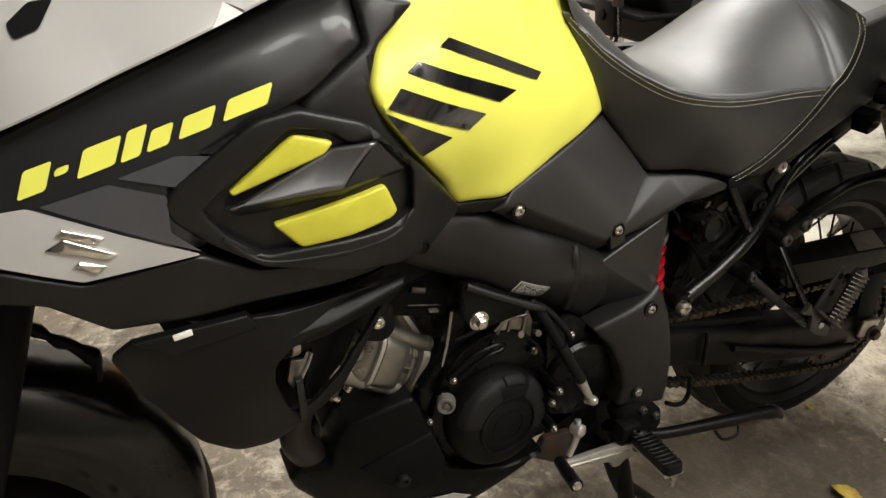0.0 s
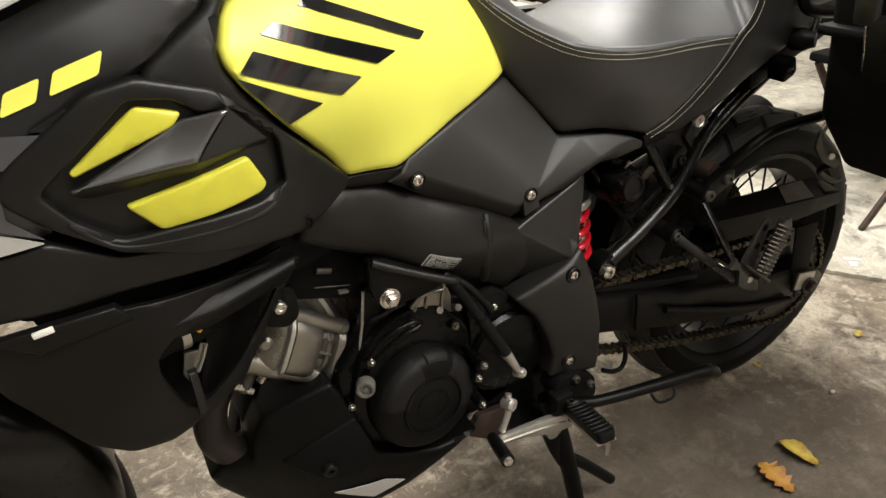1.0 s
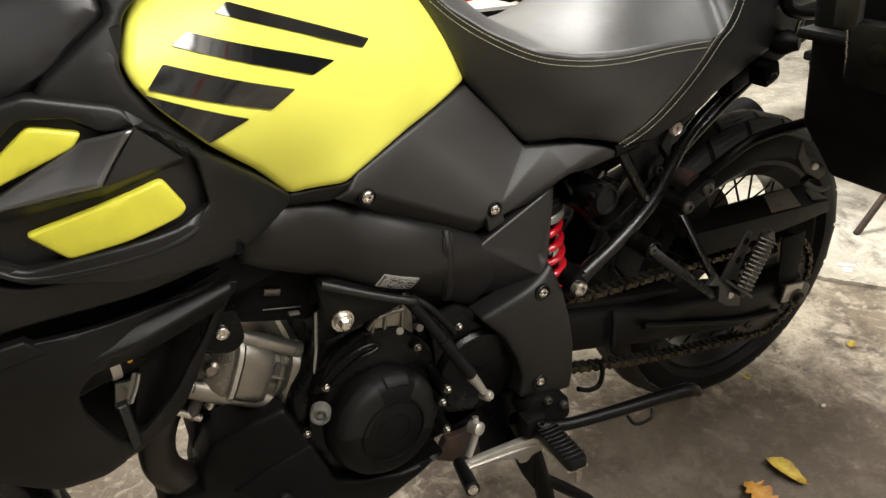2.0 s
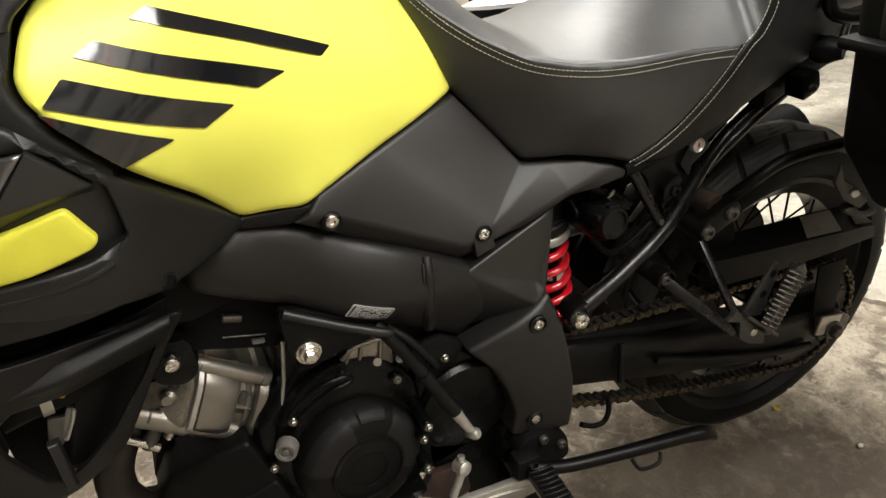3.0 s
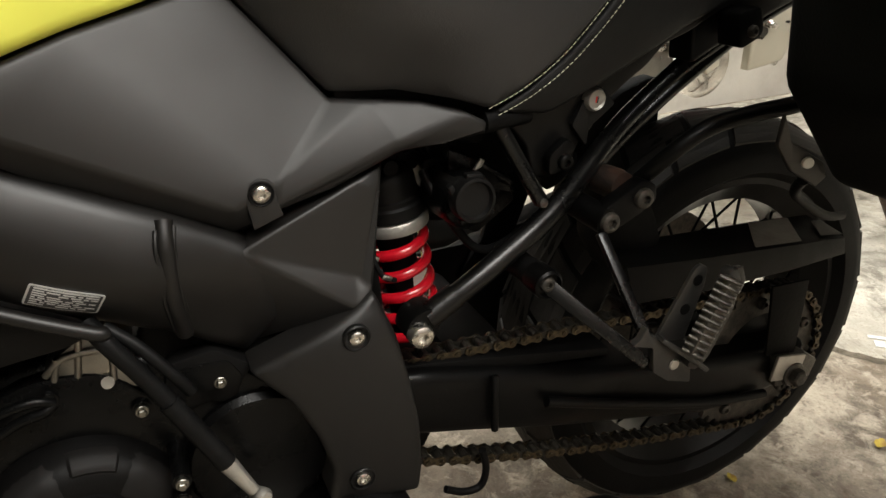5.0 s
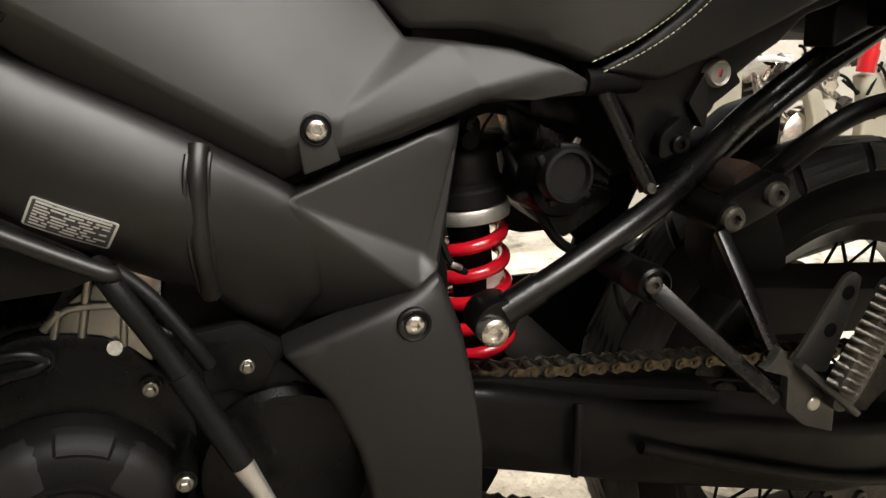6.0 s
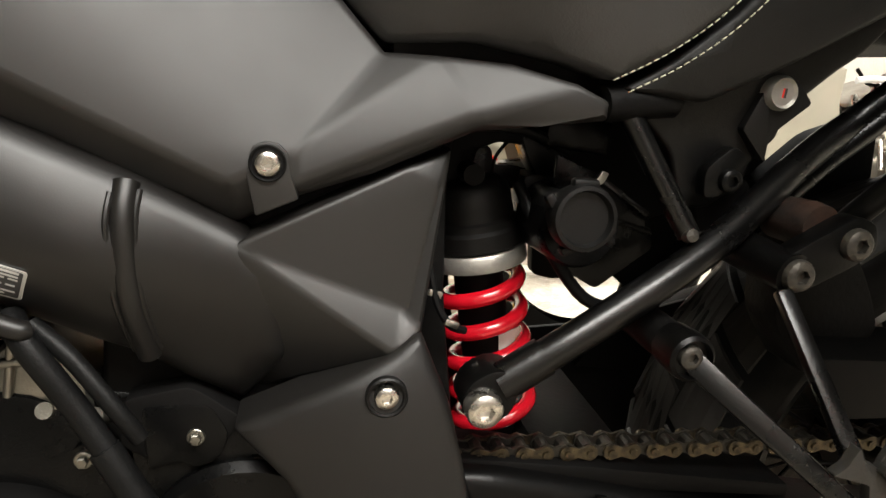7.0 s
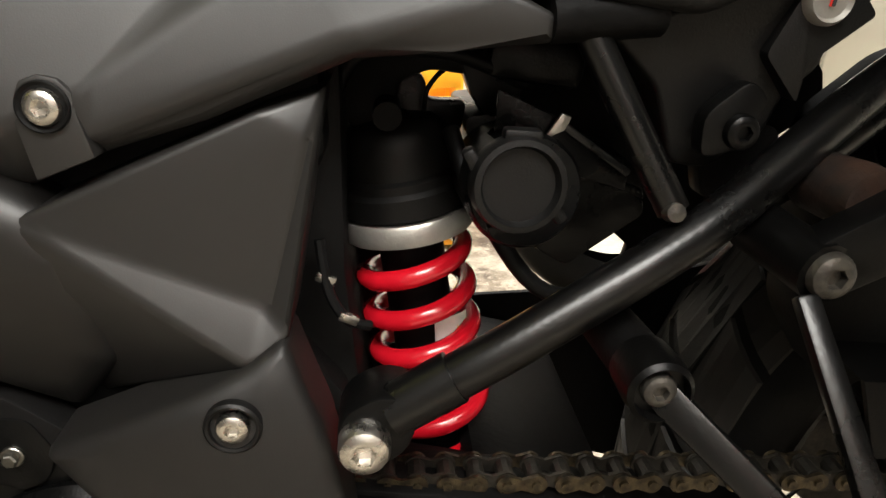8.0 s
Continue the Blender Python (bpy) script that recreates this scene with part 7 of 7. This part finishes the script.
for y in (0.216, 0.52):
    beam("leg", (0.842, y, 0.006), (1.27, y + 0.01, 0.43), 0.022, 0.022, 0.014, M_RUST, rest)
    beam("leg", (1.27, y + 0.018, 0.006), (0.96, y + 0.022, 0.43), 0.022, 0.022, 0.014, M_RUST, rest)
block("seat", (0.36, 0.36, 0.03), pose(1.12, 0.385, 0.445), M_DARK, rest, bevel=0.01)


def extinguisher(x, y, z, label):
    ex = thing("fire_extinguisher", label, "fire extinguisher", "extinguishers on the wall")
    ex.matrix_world = pose(x, y, z)
    mesh_part("cylinder", lathe_mesh("cylinder", [(0.0, 0.0), (0.05, 0.0), (0.055, 0.006), (0.055, 0.36), (0.052, 0.39), (0.04, 0.415), (0.02, 0.425), (0.017, 0.44), (0.0, 0.44)], 40), M_REDP, ex)
    for z0, z1, m in ((0.27, 0.30, M_BLUE), (0.225, 0.25, M_BLUE)):
        mesh_part("label_band", lathe_mesh("label_band", [(0.0545, z0), (0.0558, z0), (0.0558, z1), (0.0545, z1)], 40), m, ex, "blue printed band")
    block("valve", (0.035, 0.03, 0.04), pose(0, 0, 0.455), M_STEEL, ex, bevel=0.006)
    block("handle", (0.10, 0.016, 0.008), pose(0.03, 0, 0.485, 0, -12, 0), M_DARK, ex, bevel=0.002)
    tube("hose", [(-0.01, 0, 0.46), (-0.06, -0.01, 0.455), (-0.085, -0.01, 0.40), (-0.075, -0.02, 0.25)], 0.008, M_RUBBER, ex)
    block("wall_bracket", (0.05, 0.30, 0.02), pose(0, 0.15, 0.33), M_STEEL, ex, bevel=0.003)
    return ex


extinguisher(-0.02, 1.53, 0.22, "red fire extinguisher with blue bands hung on the white wall")
extinguisher(0.28, 1.53, 0.24, "red fire extinguisher with blue bands hung on the white wall")


def parked_bike():
    """A light-coloured motorcycle parked beyond: what shows is a front mudguard, fork, engine and side cover."""
    b = thing("parked_motorcycle", "champagne-coloured motorcycle with a bare alloy engine parked by the wall", "motorcycle")
    b.matrix_world = pose(0.04, 0.98, 0.0)
    prof = [(0.20, -0.03)] + [(0.21 + 0.09 * (0.38 + 0.62 * math.cos(radians(a))), 0.055 * math.sin(radians(a))) for a in range(-90, 91, 15)] + [(0.20, 0.03)]
    w = mesh_part("wheel", lathe_mesh("wheel", prof, 64), M_TYRE, b)
    w.matrix_local = aim((0, 0, 0.30), (0, -1, 0))
    verts, faces, n, m = [], [], 24, 10
    for i in range(n + 1):
        a = radians(10 + 130 * i / n)
        for j in range(m + 1):
            s = -1 + 2 * j / m
            rr = 0.37 - 0.07 * abs(s) ** 2.5
            verts.append((rr * math.cos(a), 0.085 * math.sin(s * 1.4), 0.31 + rr * math.sin(a)))
    for i in range(n):
        for j in range(m):
            a = i * (m + 1) + j
            faces.append((a, a + 1, a + m + 2, a + m + 1))
    raw("front_mudguard", verts, faces, M_CHAMPAGNE, b).modifiers.new("thick", "SOLIDIFY").thickness = 0.005
    for s in (-1, 1):
        tube("fork_leg", [(0.0, s * 0.1, 0.30), (0.24, s * 0.1, 1.0)], [0.024, 0.022], M_WHITE, b, smooth=2)
        turned("fork_cap", [(0.0, -0.03), (0.028, -0.03), (0.028, 0.03), (0.0, 0.03)], (0.13, s * 0.1, 0.68), (0.32, 0, 0.95), M_CHROME, b)
    block("crankcase", (0.34, 0.26, 0.14), pose(0.66, 0, 0.45, 0, 4, 0), M_CAST, b, bevel=0.04, seg=4)
    for k in range(6):
        block("cooling_fin", (0.17, 0.19, 0.008), pose(0.60 + 0.008 * k, 0, 0.52 + 0.022 * k, 0, -15, 0), M_CAST, b, bevel=0.002)
    block("carburettor", (0.12, 0.10, 0.09), pose(0.80, -0.03, 0.60), M_ALLOY, b, bevel=0.015)
    tube("header", [(0.50, -0.06, 0.58), (0.38, -0.08, 0.50), (0.40, -0.1, 0.44), (0.48, -0.1, 0.42)], 0.024, M_CHROME, b)
    turned("clutch_cover", [(0.0, -0.02), (0.09, -0.02), (0.09, 0.012), (0.075, 0.022), (0.03, 0.025), (0.0, 0.025)], (0.72, -0.14, 0.46), (0, -1, 0), M_CHROME, b)
    for q in ((0.55, -0.13, 0.62), (0.7, -0.12, 0.68), (0.9, -0.11, 0.55)):
        tube("engine_pipe", [q, (q[0] + 0.05, q[1] - 0.02, q[2] - 0.08), (q[0] + 0.13, q[1], q[2] - 0.12)], 0.011, M_STEEL, b)
    skin("side_cover", [(0.86, 0.62), (1.02, 0.66), (1.08, 0.58), (1.02, 0.44), (0.90, 0.42)], [(0.86, -0.15, 0.62), (1.05, -0.14, 0.6), (0.9, -0.14, 0.42), (0.96, -0.17, 0.54)], M_CHAMPAGNE, b, t=0.02, r=0.01, res=0.03)
    skin("side_fairing", [(0.27, 0.46), (0.28, 0.58), (0.40, 0.70), (0.50, 0.69), (0.485, 0.62), (0.49, 0.54), (0.42, 0.46)], lambda x, z: -0.17 + 0.1 * abs(z - 0.58), M_CHAMPAGNE, b, t=0.02, r=0.006, res=0.02)
    skin("rear_cover", [(0.655, 0.605), (0.70, 0.59), (0.735, 0.53), (0.745, 0.46), (0.70, 0.44), (0.69, 0.52)], lambda x, z: -0.19 + 1.2 * (x - 0.70) ** 2, M_CHAMPAGNE, b, t=0.02, r=0.006, res=0.015)
    block("frame_tube", (0.9, 0.05, 0.05), pose(0.66, 0, 0.78, 0, 6, 0), M_DARK, b, bevel=0.02)
    skin("tank_side", [(0.30, 0.82), (0.42, 0.98), (0.72, 1.0), (0.86, 0.86), (0.80, 0.80), (0.45, 0.76)], [(0.3, -0.09, 0.82), (0.5, -0.15, 0.9), (0.8, -0.1, 0.85), (0.5, -0.1, 1.0)], M_REDP, b, t=0.2, r=0.03, res=0.03)
    block("seat", (0.62, 0.24, 0.09), pose(1.14, 0, 0.84, 0, -4, 0), M_SEAT, b, bevel=0.03, seg=3)
    # levers, unions, cables and clamps crowded round the carburettor
    random.seed(23)
    for k in range(34):
        p = Vector((random.uniform(0.50, 1.02), random.uniform(-0.19, -0.11), random.uniform(0.50, 0.76)))
        d = Vector((random.uniform(-1, 1), random.uniform(-0.2, 0.2), random.uniform(-0.6, 0.8))).normalized() * random.uniform(0.04, 0.11)
        bend = p + d * 0.5 + Vector((0, 0, random.uniform(-0.015, 0.02)))
        tube("lever_rod" if k % 3 else "cable", [p, bend, p + d], random.uniform(0.003, 0.009) if k % 3 else 0.004, (M_DARK, M_CHROME, M_STEEL, M_TUBE, M_ALLOY, M_WHITE)[k % 6], b, smooth=4, seg=8)
    for k in range(14):
        p = Vector((random.uniform(0.52, 1.0), random.uniform(-0.20, -0.14), random.uniform(0.50, 0.74)))
        r = random.uniform(0.010, 0.024)
        turned("union", [(0.0, -0.02), (r, -0.02), (r, 0.0), (r * 0.7, 0.002), (r * 0.65, 0.012), (0.0, 0.012)], p, (random.uniform(-0.6, 0.6), -1, random.uniform(-0.5, 0.5)), (M_CHROME, M_ALLOY, M_GREASE)[k % 3], b, seg=6 if k % 2 else 18)
    turned("reservoir", [(0.0, -0.035), (0.022, -0.035), (0.024, 0.02), (0.020, 0.022), (0.020, 0.045), (0.0, 0.045)], (0.86, -0.16, 0.665), (0.1, 0, 1), M_REDP, b, "red brake fluid reservoir", seg=20)
    turned("reservoir_cap", [(0.0, 0.0), (0.025, 0.0), (0.025, 0.02), (0.0, 0.022)], (0.865, -0.16, 0.712), (0.1, 0, 1), M_WHITE, b, seg=20)
    return b


parked_bike()
crate = thing("plastic_crate", "orange plastic crate standing on the floor by the wall", "crate")
for k in range(7):
    for y, sx in ((1.36, 0.36), (1.66, 0.36)):
        block("slat", (sx, 0.012, 0.062), pose(-0.46, y, 0.05 + 0.082 * k), M_ORANGE, crate, bevel=0.004)
    for x in (-0.64, -0.28):
        block("slat", (0.012, 0.30, 0.062), pose(x, 1.51, 0.05 + 0.082 * k), M_ORANGE, crate, bevel=0.004)
for x in (-0.634, -0.286):
    for y in (1.366, 1.654):
        block("post", (0.022, 0.022, 0.58), pose(x, y, 0.295), M_ORANGE, crate, bevel=0.003)
block("crate_floor", (0.36, 0.30, 0.012), pose(-0.46, 1.51, 0.012), M_ORANGE, crate, bevel=0.002)


# printed banner on the wall that faces the bike
def banner(x, z, w, h, seed):
    random.seed(seed)
    board = thing("wall_banner", "large white vinyl banner with red and dark lines of print", "banner")
    board.location = (x, -2.1, z)
    block("sheet", (w, 0.006, h), pose(0, 0.004, 0), M_BANNER, board, bevel=0.001)
    for r in range(9):
        u, v = -w * 0.45, h * (0.42 - 0.105 * r)
        while u < w * 0.4:
            d = random.uniform(0.03, 0.1) * w
            if random.random() < 0.75:
                block("print_bar", (d, 0.002, h * random.choice((0.025, 0.04, 0.055))), pose(u + d / 2, 0.008, v), M_LABELRED if r in (0, 3, 6) else M_PRINT, board, bevel=0)
            u += d + w * 0.025
    return board


banner(0.75, 1.35, 3.3, 2.2, 3)


# ---- the bike's far side, a mirror image of its near one ----
def mirrored(ob, parent, flip=True):
    twin = new(ob.name.split(".")[0], ob.data)
    twin.parent = parent
    twin.matrix_local = Matrix.Diagonal((1, -1, 1, 1)) if flip else ob.matrix_local
    if "label" in ob:
        twin["label"] = ob["label"]
    if ob.name == "fuel_tank":
        bm = bmesh.new()
        bm.from_mesh(ob.data)
        bmesh.ops.delete(bm, geom=[v for v in bm.verts if v.co.x > -0.68], context="VERTS")
        twin.data = bpy.data.meshes.new("fuel_tank")
        bm.to_mesh(twin.data)
        bm.free()
    for c in list(ob.children):
        mirrored(c, twin, False)


for kind in ("fuel_tank", "side_cowl", "cowl_trim", "cowl_skirt", "upper_fairing", "side_pod", "side_panel"):
    for ob in [o for o in bike.children if o.name == kind]:
        mirrored(ob, bike)
for kind in ("side_bolster", "rear_bolster"):
    for ob in [o for o in seat.children if o.name == kind]:
        mirrored(ob, seat)


def bridge(name, edge, depth, crown, material, label, inset=0.006):
    """A crowned sheet across the bike between an edge in (x, z) and its mirror image."""
    verts, faces, n = [], [], 14
    rail = spline([(x, 0, z) for x, z in edge], 4)
    for p in rail:
        w = max(0.02, -depth(p.x, p.z) - inset)
        for j in range(n + 1):
            s = -1 + 2 * j / n
            verts.append((p.x, w * s, p.z - 0.004 + crown * (1 - s * s)))
    for i in range(len(rail) - 1):
        for j in range(n):
            a = i * (n + 1) + j
            faces.append((a, a + n + 1, a + n + 2, a + 1))
    return raw(name, verts, faces, material, bike, label)


bridge("tank_top", [(-0.68, 0.985), (-0.70, 0.998), (-0.78, 1.027), (-0.88, 1.027), (-0.94, 0.998)], TANK, 0.012, M_YELLOW, "gloss lime-yellow tank top")
bridge("fairing_top", [(-0.99, 1.03), (-1.1, 1.06), (-1.2, 1.075), (-1.33, 1.03), (-1.455, 0.99)], UPPER, 0.03, M_PLASTIC, "black fairing top", inset=0.012)
